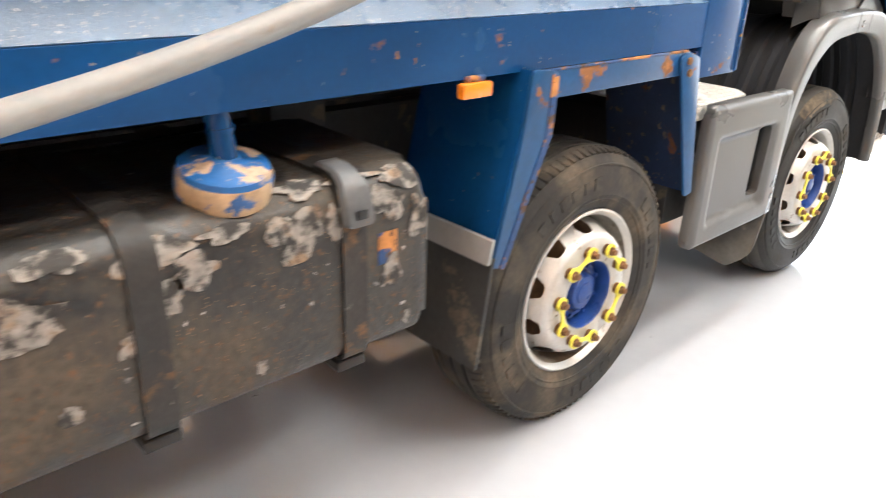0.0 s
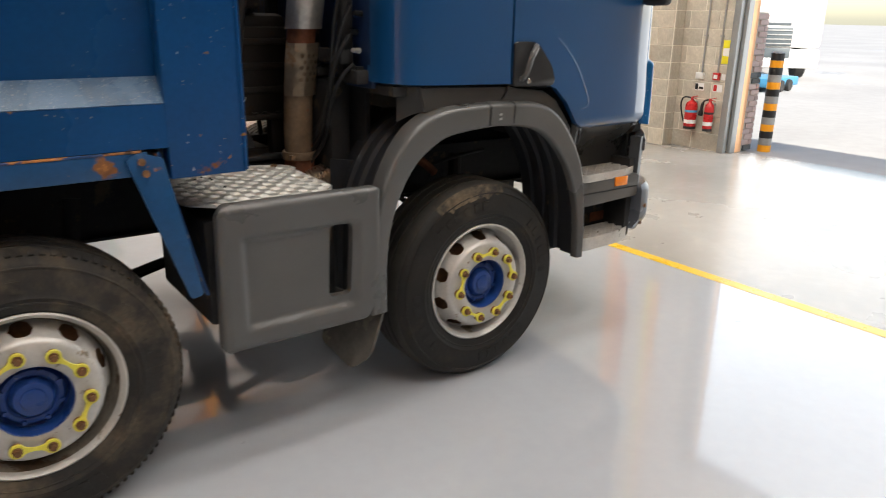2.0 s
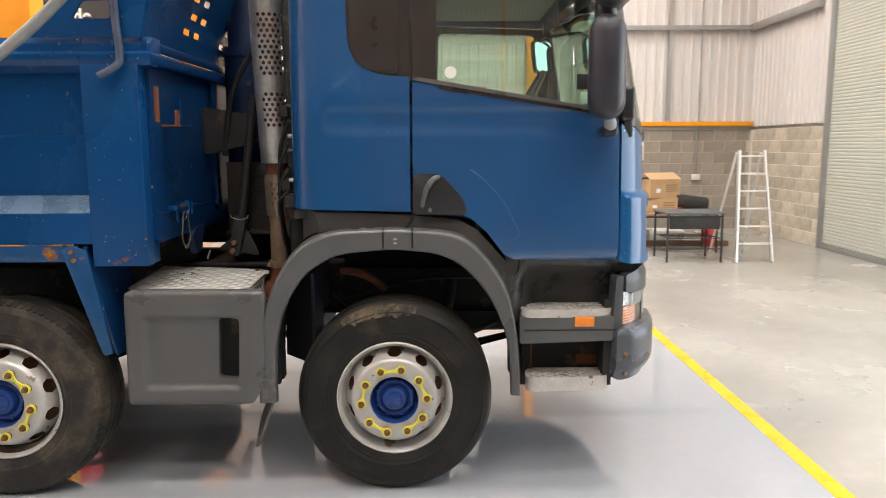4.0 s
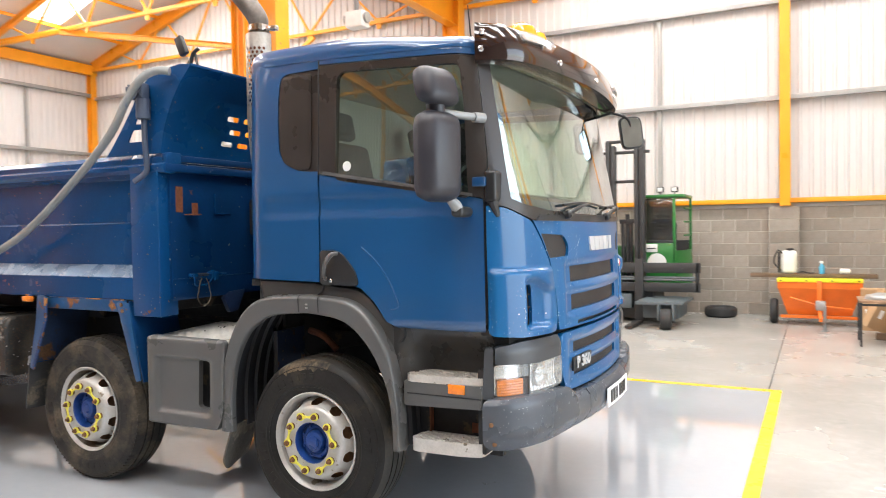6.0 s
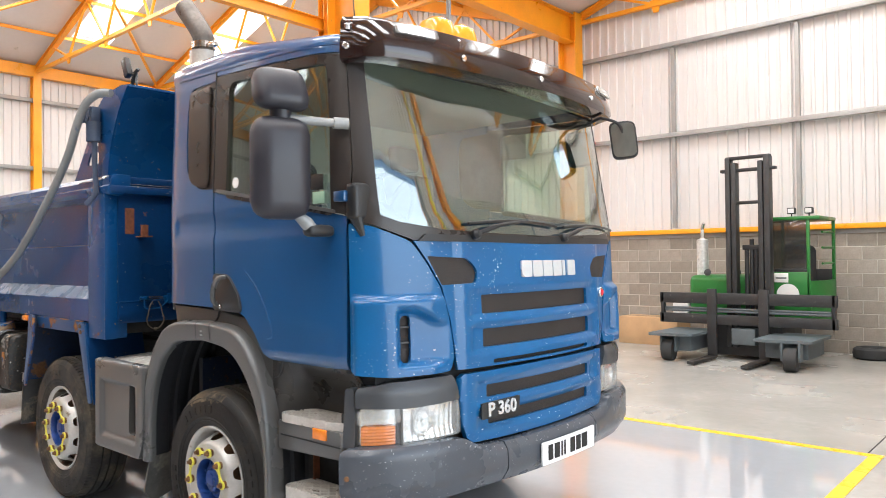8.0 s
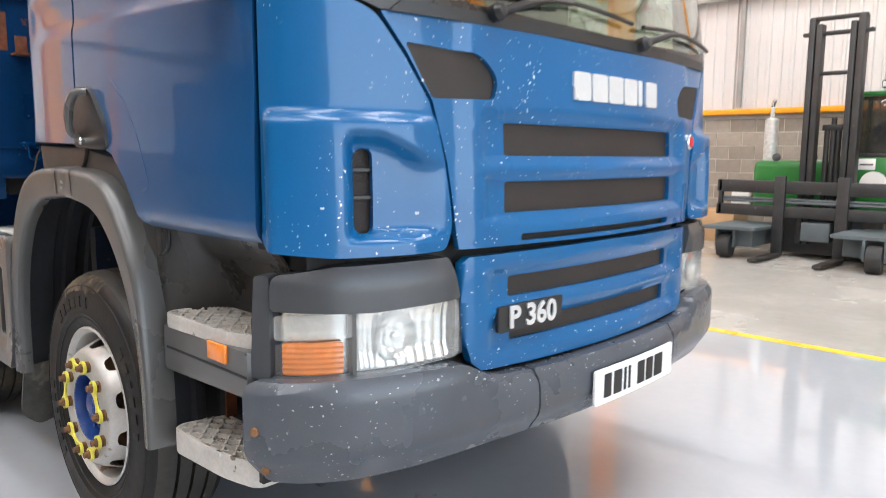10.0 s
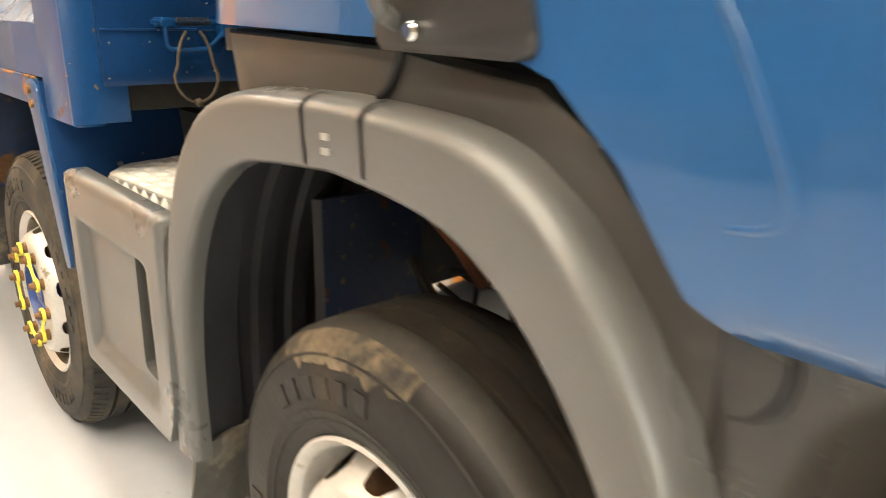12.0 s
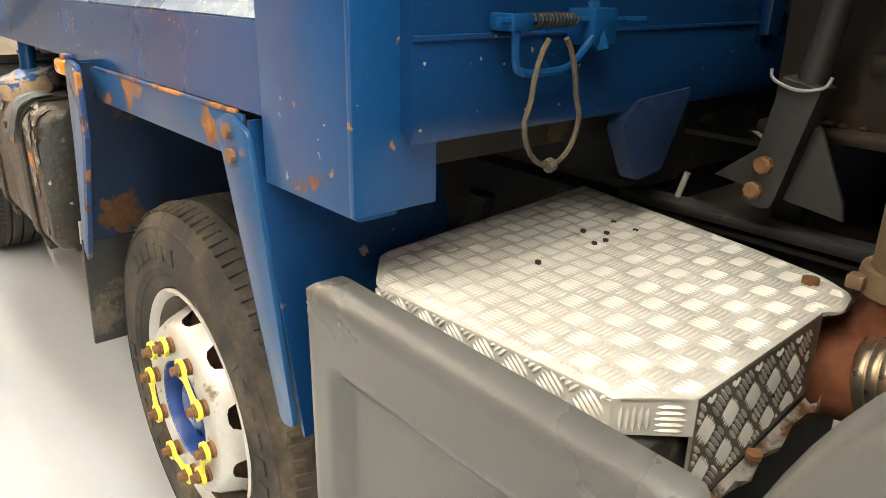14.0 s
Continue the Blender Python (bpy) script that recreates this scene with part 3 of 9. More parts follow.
box(bm, (2.2, -9.0, -0.01), (2.3, 3.66, 0.006))
box(bm, (-13.0, 3.56, -0.01), (2.2, 3.66, 0.006))
setting("floor_joint", box(B(), (2.170, 3.70, -0.01), (2.178, YB - 0.02, 0.004)), M_UNDER, "dark straight joint in the concrete floor", "floor joint")
setting("floor_line", bm, M_YELLOW, "yellow painted line round the floor bay", "floor marking")


def ribbed(bm, p0, along, out, length, z0, z1, pitch=0.19, depth=0.032):
    """Upright trapezoid ribs of a liner sheet; z1 a function of the run."""
    n = int(length / pitch)
    pts = []
    for i in range(n):
        for f, d in ((0.0, 0), (0.62, 0), (0.70, 1), (0.92, 1)):
            pts.append(((i + f) * pitch, d * depth))
    pts.append((length, 0))
    lo = [bm.verts.new(Vector(p0) + Vector(along) * u + Vector(out) * d + Vector((0, 0, z0))) for u, d in pts]
    hi = [bm.verts.new(Vector(p0) + Vector(along) * u + Vector(out) * d + Vector((0, 0, z1(u)))) for u, d in pts]
    for i in range(len(pts) - 1):
        bm.faces.new((lo[i], lo[i + 1], hi[i + 1], hi[i]))
    return bm


def gable(x):
    """The roof's height over x: two spans that meet in a valley."""
    if x < VALLEY:
        mid = (XL + VALLEY) / 2
        return EAVES + PITCH * ((x - XL) if x < mid else (VALLEY - x))
    mid = (VALLEY + XR) / 2
    return EAVES + PITCH * ((x - VALLEY) if x < mid else (XR - x))


# back wall: block base, liner sheet above, with its outer skin
bm = B()
box(bm, (XL - 0.3, YB - 0.003, -0.2), (XR - 0.004, YB + 0.3, BLOCK_TOP))
wall_back = setting("wall_north", bm, M_MORTAR, "grey concrete block base of the back wall with pale joints", "wall")
bm = B()
for x0, x1 in ((XL, VALLEY), (VALLEY, XR)):
    ribbed(bm, (x0, YB, 0), (1, 0, 0), (0, -1, 0), x1 - x0, BLOCK_TOP + 0.12, lambda u, x0=x0: gable(x0 + u) + 0.05)
setting("cladding_north", bm, M_CLAD, "white ribbed metal liner sheets above the block wall", "wall")
bm = B()
prism(bm, [(XL - 0.3, BLOCK_TOP)] + [(XR + 0.3, BLOCK_TOP)] + [(XR + 0.3, EAVES + 0.2), ((VALLEY + XR) / 2, 9.2), (VALLEY, EAVES + 0.4), ((XL + VALLEY) / 2, 9.4), (XL - 0.3, EAVES + 0.2)], "y", YB + 0.06, YB + 0.28)
setting("wall_outer_north", bm, M_GIRT)
# west wall
setting("wall_west", box(B(), (XL - 0.3, YN, -0.2), (XL - 0.03, YB, BLOCK_TOP)), M_BLOCK, "grey concrete block base of the side wall", "wall")
setting("cladding_west", ribbed(B(), (XL, YN, 0), (0, 1, 0), (1, 0, 0), YB - YN, BLOCK_TOP, lambda u: EAVES + 0.1), M_CLAD, "white ribbed liner sheets on the side wall", "wall")
setting("wall_outer_west", box(B(), (XL - 0.3, YN, BLOCK_TOP), (XL - 0.06, YB, EAVES + 0.2)), M_GIRT)
# south wall behind the walker
setting("wall_south", box(B(), (XL - 0.3, YN - 0.3, -0.2), (XR + 0.3, YN - 0.06, BLOCK_TOP)), M_BLOCK, "plain grey block base of the end wall", "wall")
setting("wall_outer_south", box(B(), (XL - 0.3, YN - 0.3, BLOCK_TOP + 0.001), (XR + 0.3, YN - 0.06, 9.4)), M_GIRT)
bm = B()
for x0, x1 in ((XL, VALLEY), (VALLEY, XR)):
    ribbed(bm, (x0, YN - 0.05, 0), (1, 0, 0), (0, 1, 0), x1 - x0, BLOCK_TOP + 0.12, lambda u, x0=x0: gable(x0 + u) + 0.05)
setting("cladding_south", bm, M_CLAD, "white ribbed liner sheets on the end wall", "wall")
# east wall with two doorways: one shut by a roller shutter, one open
OPEN0, OPEN1, SHUT0, SHUT1, HEAD = -3.4, 1.86, 3.52, 7.55, 4.9
bm = B()
box(bm, (XR - 0.003, OPEN1 + 0.095, -0.2), (XR + 0.3, SHUT0 - 0.28, BLOCK_TOP))
box(bm, (XR - 0.003, SHUT1 + 0.035, -0.2), (XR + 0.3, YB - 0.01, BLOCK_TOP))
wall_east = setting("wall_east", bm, M_TANMORTAR, "tan concrete block pier between the two doorways", "wall")
setting("wall_east_south", box(B(), (XR + 0.03, YN, -0.2), (XR + 0.3, OPEN0, EAVES + 0.2)), M_BLOCK, "plain grey block wall beside the open doorway", "wall")
bm = B()
box(bm, (XR + 0.03, OPEN0, HEAD), (XR + 0.3, OPEN1, EAVES + 0.2))
box(bm, (XR + 0.08, OPEN1 + 0.002, BLOCK_TOP), (XR + 0.3, SHUT0 - 0.28, EAVES + 0.2))
box(bm, (XR + 0.08, SHUT0 - 0.28, HEAD), (XR + 0.3, SHUT1 + 0.02, EAVES + 0.2))
box(bm, (XR + 0.08, SHUT1 + 0.022, BLOCK_TOP), (XR + 0.3, YB, EAVES + 0.2))
setting("wall_outer_east", bm, M_CLAD)
bm = B()
ribbed(bm, (XR, OPEN1, 0), (0, 1, 0), (-1, 0, 0), SHUT0 - OPEN1 - 0.28, BLOCK_TOP + 0.06, lambda u: EAVES)
ribbed(bm, (XR, SHUT1 + 0.1, 0), (0, 1, 0), (-1, 0, 0), YB - SHUT1 - 0.1, BLOCK_TOP + 0.06, lambda u: EAVES)
setting("cladding_east", bm, M_CLAD, "white ribbed liner sheets beside the doorways", "wall")
# roof sheets with slots for the roof lights
SKY_Y = [(y - 0.48, y + 0.48) for y in (7.83, 4.70, 1.57, -1.56, -4.69, -7.82, -10.95, -14.08)]
bm = B()
for x0, x1 in ((XL, (XL + VALLEY) / 2), ((XL + VALLEY) / 2, VALLEY), (VALLEY, (VALLEY + XR) / 2), ((VALLEY + XR) / 2, XR)):
    up = gable((x0 + x1) / 2 + 0.5) > gable((x0 + x1) / 2)
    e, r = (x0, x1) if up else (x1, x0)
    sg = 1 if up else -1
    cut0, cut1 = e + sg * 1.6, e + sg * 5.4
    rows = [(YN, YB + 0.3, e, cut0), (YN, YB + 0.3, cut1, r)]
    ys = [YB + 0.3] + [v for a, b in SKY_Y for v in (b, a)] + [YN]
    rows += [(ys[i + 1], ys[i], cut0, cut1) for i in range(0, len(ys), 2)]
    for y0, y1, a, b in rows:
        q = [(a, gable(a)), (b, gable(b) if abs(b - VALLEY) > 0.01 else EAVES), (b, gable(b) + 0.12), (a, gable(a) + 0.12)]
        prism(bm, q, "y", y0, y1)
setting("ceiling", bm, M_CLAD, "white sloping roof lining sheets", "ceiling")
for e, sg in ((XL, 1), (VALLEY, -1), (VALLEY, 1), (XR, -1)):
    for a, b in SKY_Y:
        mid = e + sg * 3.5
        q = [(e + sg * 1.6, gable(e + sg * 1.6) + 0.08), (e + sg * 5.4, gable(e + sg * 5.4) + 0.08), (e + sg * 5.4, gable(e + sg * 5.4) + 0.09), (e + sg * 1.6, gable(e + sg * 1.6) + 0.09)]
        setting("roof_light_pane", prism(B(), q, "y", a, b), M_ROOFPANE, "translucent white roof light", "roof light")
        if a < -9:
            continue
        lamp = new("roof_light", bpy.data.lights.new("roof_light", "AREA"))
        lamp.data.shape, lamp.data.size, lamp.data.size_y = "RECTANGLE", 3.95, b - a - 0.02
        lamp.data.energy, lamp.data.color = ROOF_LIGHT_WATTS, (0.985, 0.99, 0.98)
        lamp.matrix_world = pose(mid, (a + b) / 2, gable(mid) + 0.05, 0, -sg * math.degrees(math.atan(PITCH)), 0)

# steel frame, painted orange
bm = B()
for y in TRUSS_Y:
    if y in (10.35, 3.9, -2.5, -8.9):
        beam(bm, (XL + 0.12, y, 0), (XL + 0.12, y, EAVES - 0.2), 0.2, 0.22, (1, 0, 0), "I", 0.015)
setting("column_west", bm, M_ORANGE, "orange steel columns along the side wall", "column")
setting("eaves_beam", box(B(), (XL + 0.02, YN, EAVES - 0.32), (XL + 0.22, YB, EAVES - 0.02)), M_ORANGE, "orange steel eaves beam along the side wall", "beam")
for y in (3.9, 10.2, -2.5):
    bm = B()
    deep = 0.62 if y < 9 else 0.42
    beam(bm, (VALLEY, y, 0), (VALLEY, y, EAVES), 0.3, deep, (1, 0, 0), "I", 0.03)
    box(bm, (VALLEY - deep / 2 - 0.03, y - 0.2, 0), (VALLEY + deep / 2 + 0.03, y + 0.2, 0.03))
    if y < 9:
        beam(bm, (VALLEY - 0.55, y, 0), (VALLEY - 0.55, y, EAVES), 0.14, 0.14, (1, 0, 0), "I", 0.012)
    setting("column_valley", bm, M_ORANGE, "stout orange steel column under the roof valley", "column")
bm = B()
beam(bm, (VALLEY - 0.55, YN, 5.32), (VALLEY - 0.55, 3.9, 5.32), 0.12, 0.18, kind="I", t=0.012)
beam(bm, (VALLEY, YN, EAVES - 0.32), (VALLEY, YB, EAVES - 0.32), 0.25, 0.58, kind="I", t=0.02)
setting("valley_beam", bm, M_ORANGE, "orange steel beam under the roof valley", "beam")


def truss(y, x0, x1, heavy=False):
    bm = B()
    mid, zr = (x0 + x1) / 2, gable((x0 + x1) / 2) - 0.12
    deep = 0.34 if heavy else 0.13
    for xe in (x0, x1):
        beam(bm, (xe, y, EAVES - 0.1), (mid, y, zr), 0.12, deep, kind="I", t=0.014)
    zb = 6.72
    beam(bm, (x0, y, zb), (x1, y, zb), 0.09, 0.08)
    n = 6
    nodes = [x0 + (x1 - x0) * i / n for i in range(n + 1)]
    for i in range(n):
        m_ = (nodes[i] + nodes[i + 1]) / 2
        zt = gable(m_) - 0.14
        beam(bm, (nodes[i], y, zb), (m_, y, zt), 0.045, 0.045)
        beam(bm, (nodes[i + 1], y, zb), (m_, y, zt), 0.045, 0.045)
        if 0 < i:
            prism(bm, [(nodes[i] - 0.13, zb + 0.1), (nodes[i] + 0.13, zb + 0.1), (nodes[i] + 0.05, zb - 0.16), (nodes[i] - 0.05, zb - 0.16)], "y", y - 0.012, y + 0.012)
    return setting("roof_truss", bm, M_ORANGE, "orange lattice roof truss", "roof truss")


for y in TRUSS_Y:
    truss(y, XL + 0.2, VALLEY, y > 10)
    truss(y, VALLEY, XR, False)
bm = B()
for x0, x1 in ((XL, VALLEY), (VALLEY, XR)):
    for i in range(1, 8):
        x = x0 + (x1 - x0) * i / 8
        beam(bm, (x, YN, gable(x) - 0.05), (x, YB, gable(x) - 0.05), 0.04, 0.08)
for k in range(len(TRUSS_Y) - 1):
    y0, y1 = TRUSS_Y[k], TRUSS_Y[k + 1]
    s = 1 if k % 2 else -1
    for x0, x1 in ((XL + 0.4, -13.0), (-8.6, VALLEY - 0.3), (VALLEY + 0.3, -1.2)):
        beam(bm, (x0, y0 if s > 0 else y1, gable(x0) - 0.2), (x1, y1 if s > 0 else y0, gable(x1) - 0.2), 0.06, 0.06)
setting("purlin", bm, M_ORANGE, "orange roof purlins and diagonal braces", "purlin")
bm = B()
beam(bm, (-13.7, 6.95, 6.66), (-10.9, 10.35, 6.66), 0.12, 0.14, kind="I", t=0.012)
beam(bm, (-12.6, 10.3, 4.3), (-8.6, 10.3, 6.6), 0.09, 0.09)
setting("tie_beam", bm, M_ORANGE, "orange tie beams and wall brace", "beam")

# rails and posts on the walls
def girt(*boxes):
    bm = B()
    for p, q, bev in boxes:
        box(bm, p, q, bev)
    setting("girt", bm, M_GIRT, "grey steel rail across the liner sheets", "rail")


for z in (4.08, 5.87):
    for x0, x1 in ((XL + 0.2, VALLEY - 0.2), (VALLEY + 0.2, XR)):
        girt(((x0, YB - 0.14, z - 0.045), (x1, YB - 0.05, z + 0.045), 0.008), ((x0, YB - 0.17, z - 0.045), (x1, YB - 0.141, z - 0.025), 0))
    girt(((XL + 0.05, YN, z + 0.05), (XL + 0.16, YB, z + 0.15), 0.01))
    girt(((XR - 0.16, SHUT1 + 0.25, z - 0.07), (XR - 0.05, YB, z + 0.07), 0.01))
for x in (-14.6, -11.9, -9.2, -6.6, -2.45, -0.17, 4.92):
    girt(((x - 0.035, YB - 0.12, BLOCK_TOP + 0.2), (x + 0.035, YB - 0.04, 5.8), 0))
for y in (6.0, 1.4, -1.0, 8.3):
    girt(((XL + 0.04, y - 0.035, BLOCK_TOP), (XL + 0.12, y + 0.035, 6.0), 0))
bm = B()
box(bm, (VALLEY + 0.2, YB - 0.11, BLOCK_TOP + 0.075), (XR - 0.02, YB - 0.03, BLOCK_TOP + 0.165), 0.006)
box(bm, (XL + 0.2, YB - 0.11, BLOCK_TOP + 0.075), (VALLEY - 0.2, YB - 0.03, BLOCK_TOP + 0.165), 0.006)
setting("wall_rail", bm, M_ORANGE, "orange steel rail on top of the block wall", "rail")
bm = B()
box(bm, (VALLEY, YB - 0.03, BLOCK_TOP), (XR, YB + 0.1, BLOCK_TOP + 0.07))
box(bm, (XL, YN - 0.05, BLOCK_TOP), (XR, YN + 0.03, BLOCK_TOP + 0.07))
setting("wall_coping", bm, M_GIRT, "grey coping under the orange rail", "trim")
bm = B()
beam(bm, (2.1, YB - 0.2, BLOCK_TOP + 0.02), (2.1, YB - 0.2, 8.2), 0.18, 0.2, (0, 1, 0), "I", 0.014)
setting("gable_post", bm, M_ORANGE, "orange steel post on a block pilaster", "post")
for x in (-9.3, -0.9, 3.1):
    setting("gable_post", beam(B(), (x, YN + 0.12, 0), (x, YN + 0.12, 8.0), 0.18, 0.2, (0, 1, 0), "I", 0.014), M_ORANGE, "orange steel post on the end wall", "post")
bm = B()
beam(bm, (XR - 0.12, SHUT0 - 0.17, 0), (XR - 0.12, SHUT0 - 0.17, EAVES), 0.2, 0.26, (1, 0, 0), "I", 0.016)
setting("door_post", bm, M_ORANGE, "orange steel column beside the roller shutter", "column")
bm = B()
box(bm, (XR - 0.05, 2.61, BLOCK_TOP + 0.05), (XR - 0.01, 2.72, EAVES))
setting("downpipe", bm, M_ORANGE, "orange post above the block pier", "post")
bm = B()
box(bm, (XR - 0.05, 2.722, BLOCK_TOP + 0.05), (XR - 0.005, 2.84, EAVES))
setting("corner_strip", bm, M_SIGNYEL, "yellow strip beside the orange post", "trim")

# roller shutter: curved interlocking slats
shutter = thing("roller_shutter", (XR - 0.04, (SHUT0 + SHUT1) / 2, 0), "closed grey steel roller shutter with many slats", "roller shutter")
zs, k = 0.09, 0
slat = None
while zs < HEAD:
    if slat is None:
        bm = B()
        pr = [(0.0, 0.0), (-0.010, 0.008), (-0.014, 0.025), (-0.011, 0.043), (0.0, 0.0535), (0.012, 0.0535), (0.012, 0.0)]
        v0 = [[bm.verts.new((XR + 0.02 + a, y, zs + b)) for a, b in pr] for y in (SHUT0 + 0.05, SHUT1 - 0.05)]
        for i in range(len(pr)):
            j = (i + 1) % len(pr)
            bm.faces.new((v0[0][i], v0[0][j], v0[1][j], v0[1][i]))
        slat = part("slat", bm, M_SHUTTER, shutter)
    else:
        o = slat.copy()
        scene.collection.objects.link(o)
        o.location = (0, 0, zs - 0.09)
    zs += 0.0545
part("bottom_bar", box(B(), (XR - 0.02, SHUT0 + 0.05, 0.0), (XR + 0.04, SHUT1 - 0.05, 0.088), 0.008), M_STEEL, shutter)
for y0, y1 in ((SHUT0 - 0.03, SHUT0 + 0.07), (SHUT1 - 0.07, SHUT1 + 0.03)):
    part("guide_rail", box(B(), (XR - 0.05, y0, 0), (XR + 0.05, y1, HEAD), 0.006), M_STEEL, shutter)
# the open doorway's frame, and the brick face outside
bm = B()
box(bm, (XR - 0.06, OPEN1 - 0.005, 0), (XR + 0.02, OPEN1 + 0.09, HEAD), 0.006)
box(bm, (XR + 0.03, OPEN1 - 0.06, 0), (XR + 0.14, OPEN1 - 0.001, HEAD), 0.006)
setting("door_frame", bm, M_STEEL, "grey steel guide of the open doorway", "door frame")
bm = B()
box(bm, (XR + 0.15, OPEN1 - 0.05, 0), (XR + 0.29, OPEN1 - 0.002, HEAD), 0.004)
setting("door_edge", bm, M_PEACH, "faded orange edge strip of the doorway", "trim")

# ---- painted signs in the hall ----
def banner(name, x0, x1, y, z0, z1, face):
    """A wide company board: white field, red shape, black band with lettering. face: the way in which it looks, along y."""
    ob = thing(name, ((x0 + x1) / 2, y, z0), "large white, red and black company board with lettering", "sign board")
    t = 0.03 * face
    w, h = x1 - x0, z1 - z0
    def slab(nm, pts, d, m_):
        bm = B()
        prism(bm, pts, "y", min(y + d, y + d + t * 0.1), max(y + d, y + d + t * 0.1))
        part(nm, bm, m_, ob)
    part("board", box(B(), (x0, min(y, y + t), z0), (x1, max(y, y + t), z1), 0.004), M_SIGNWHITE, ob)
    slab("band", [(x0, z0), (x1, z0), (x1, z0 + h * 0.42), (x0, z0 + h * 0.42)], t * 1.05, M_SIGNBLACK)
    slab("red_shape", [(x0 + w * 0.1, z0 + h * 0.5), (x1 - w * 0.2, z0 + h * 0.5), (x1 - w * 0.08, z1 - h * 0.08), (x0 + w * 0.2, z1 - h * 0.08)], t * 1.05, M_SIGNRED)
    rz = 180 if face > 0 else 0
    m_ = pose((x0 + x1) / 2, y + t * 1.4, z0 + h * 0.22, 90, 0, rz)
    letters("lettering", "Used Trucks Worldwide", h * 0.22, 0.004, m_, M_SIGNWHITE, ob)
    return ob


banner("sign_board", -11.2, -5.9, YB - 0.19, 3.95, 5.65, -1)
banner("sign_board", -2.5, 2.8, YN + 0.24, 2.3, 4.5, 1)

# ---- the tipper lorry ----
CAB = [(-0.50, -0.95), (-0.495, -1.06), (-0.465, -1.14), (-0.40, -1.19), (-0.30, -1.208), (0.0, -1.215), (0.5, -1.21), (0.9, -1.192), (1.05, -1.172),
       (1.13, -1.145), (1.20, -1.09), (1.26, -1.0), (1.305, -0.87), (1.335, -0.72), (1.362, -0.5), (1.385, -0.25), (1.392, 0.0)]


def _curve():
    """The cab's plan outline, right half, as x, y and the length along it; the length equals x on the flank."""
    pts = CAB + [(x, -y) for x, y in CAB[-2::-1]]
    out = []
    for i in range(len(pts) - 1):
        p0, p1, p2, p3 = (np.array(pts[max(0, min(len(pts) - 1, i + k))]) for k in (-1, 0, 1, 2))
        for t in np.linspace(0, 1, 8, endpoint=False):
            out.append(0.5 * (2 * p1 + (p2 - p0) * t + (2 * p0 - 5 * p1 + 4 * p2 - p3) * t * t + (3 * p1 - p0 - 3 * p2 + p3) * t ** 3))
    out.append(np.array(pts[-1]))
    out = np.array(out)
    s = np.r_[0, np.cumsum(np.linalg.norm(np.diff(out, axis=0), axis=1))]
    k = int(np.argmin(np.abs(out[: len(out) // 2, 0])))
    return s - s[k] + out[k, 0], out


CS, CXY = _curve()
SMID = (CS[0] + CS[-1]) / 2


def cab(s, z, d=0.0):
    """A point of the cab's skin: s along the outline, z up, d outward."""
    e = 0.004
    x, y = np.interp(s, CS, CXY[:, 0]), np.interp(s, CS, CXY[:, 1])
    tx, ty = np.interp(s + e, CS, CXY[:, 0]) - np.interp(s - e, CS, CXY[:, 0]), np.interp(s + e, CS, CXY[:, 1]) - np.interp(s - e, CS, CXY[:, 1])
    n = math.hypot(tx, ty) or 1
    x, y = x + d * ty / n, y - d * tx / n
    front = min(1, max(0, (x - 0.9) / 0.45))
    x -= front * (0.17 * max(0, z - 1.86) + 0.05 * max(0, z - 1.3))
    return x, y * (1 - 0.03 * max(0, z - 2.0)), z



truck = thing("tipper_lorry", (0.0, 0.0, 0.0), "blue eight-wheel tipper lorry with a worn rusty body, parked", "lorry")


def skin(bulge=None):
    f = bulge or (lambda s, z: 0.0)
    return lambda s, z, t: cab(s, z, f(s, z) - t)


def flip(pts):
    return [(2 * SMID - s, z) for s, z in reversed(pts)]


def both(pts):
    """A polygon's right half, from the middle's foot round to its top, closed by its mirror image."""
    return pts + [(2 * SMID - s, z) for s, z in reversed(pts) if abs(s - SMID) > 1e-6]


def rect(s0, s1, z0, z1, r=0.012):
    return rounded([(s0, z0), (s1, z0), (s1, z1), (s0, z1)], r, 3)


# cab skin, side by side
SILL = lambda s: 2.05 - 0.165 * (s - 0.1)
door_low = [(0.105, 1.437), (0.30, 1.432), (0.38, 1.405), (0.46, 1.335), (0.54, 1.228), (0.60, 1.198), (1.106, 1.188), (1.115, SILL(1.115)), (0.105, SILL(0.105))]
quarter = rounded([(CS[0] + 0.02, 1.455), (0.092, 1.438), (0.092, 2.07), (-0.06, 2.075), (-0.19, 2.16), (-0.205, 2.45), (-0.18, 2.648), (0.092, 2.655), (0.092, 2.74), (CS[0] + 0.02, 2.74)], [0, 0.0, 0, 0.1, 0.12, 0.2, 0.06, 0, 0, 0], 5)
frame_up = [(0.105, SILL(0.105) + 0.006), (1.108, SILL(1.108) + 0.006), (1.135, 1.87), (1.165, 2.10), (1.175, 2.56), (1.16, 2.632), (0.105, 2.672)]
win = rounded([(0.215, 2.015), (1.035, 1.885), (1.045, 2.38), (1.03, 2.59), (0.225, 2.622)], [0.03, 0.03, 0.1, 0.05, 0.06], 4)


def door_shape(s, z):
    """Pressed crease of the door: a shallow band below the sill."""
    return -0.008 * (smoothstep(1.80, 1.84, z) - smoothstep(1.90, 1.94, z)) * smoothstep(-0.33, -0.28, s) + 0.006 * smoothstep(1.55, 1.35, z) - 0.030 * smoothstep(1.235, 1.185, z) ** 2 * smoothstep(0.50, 0.62, s)


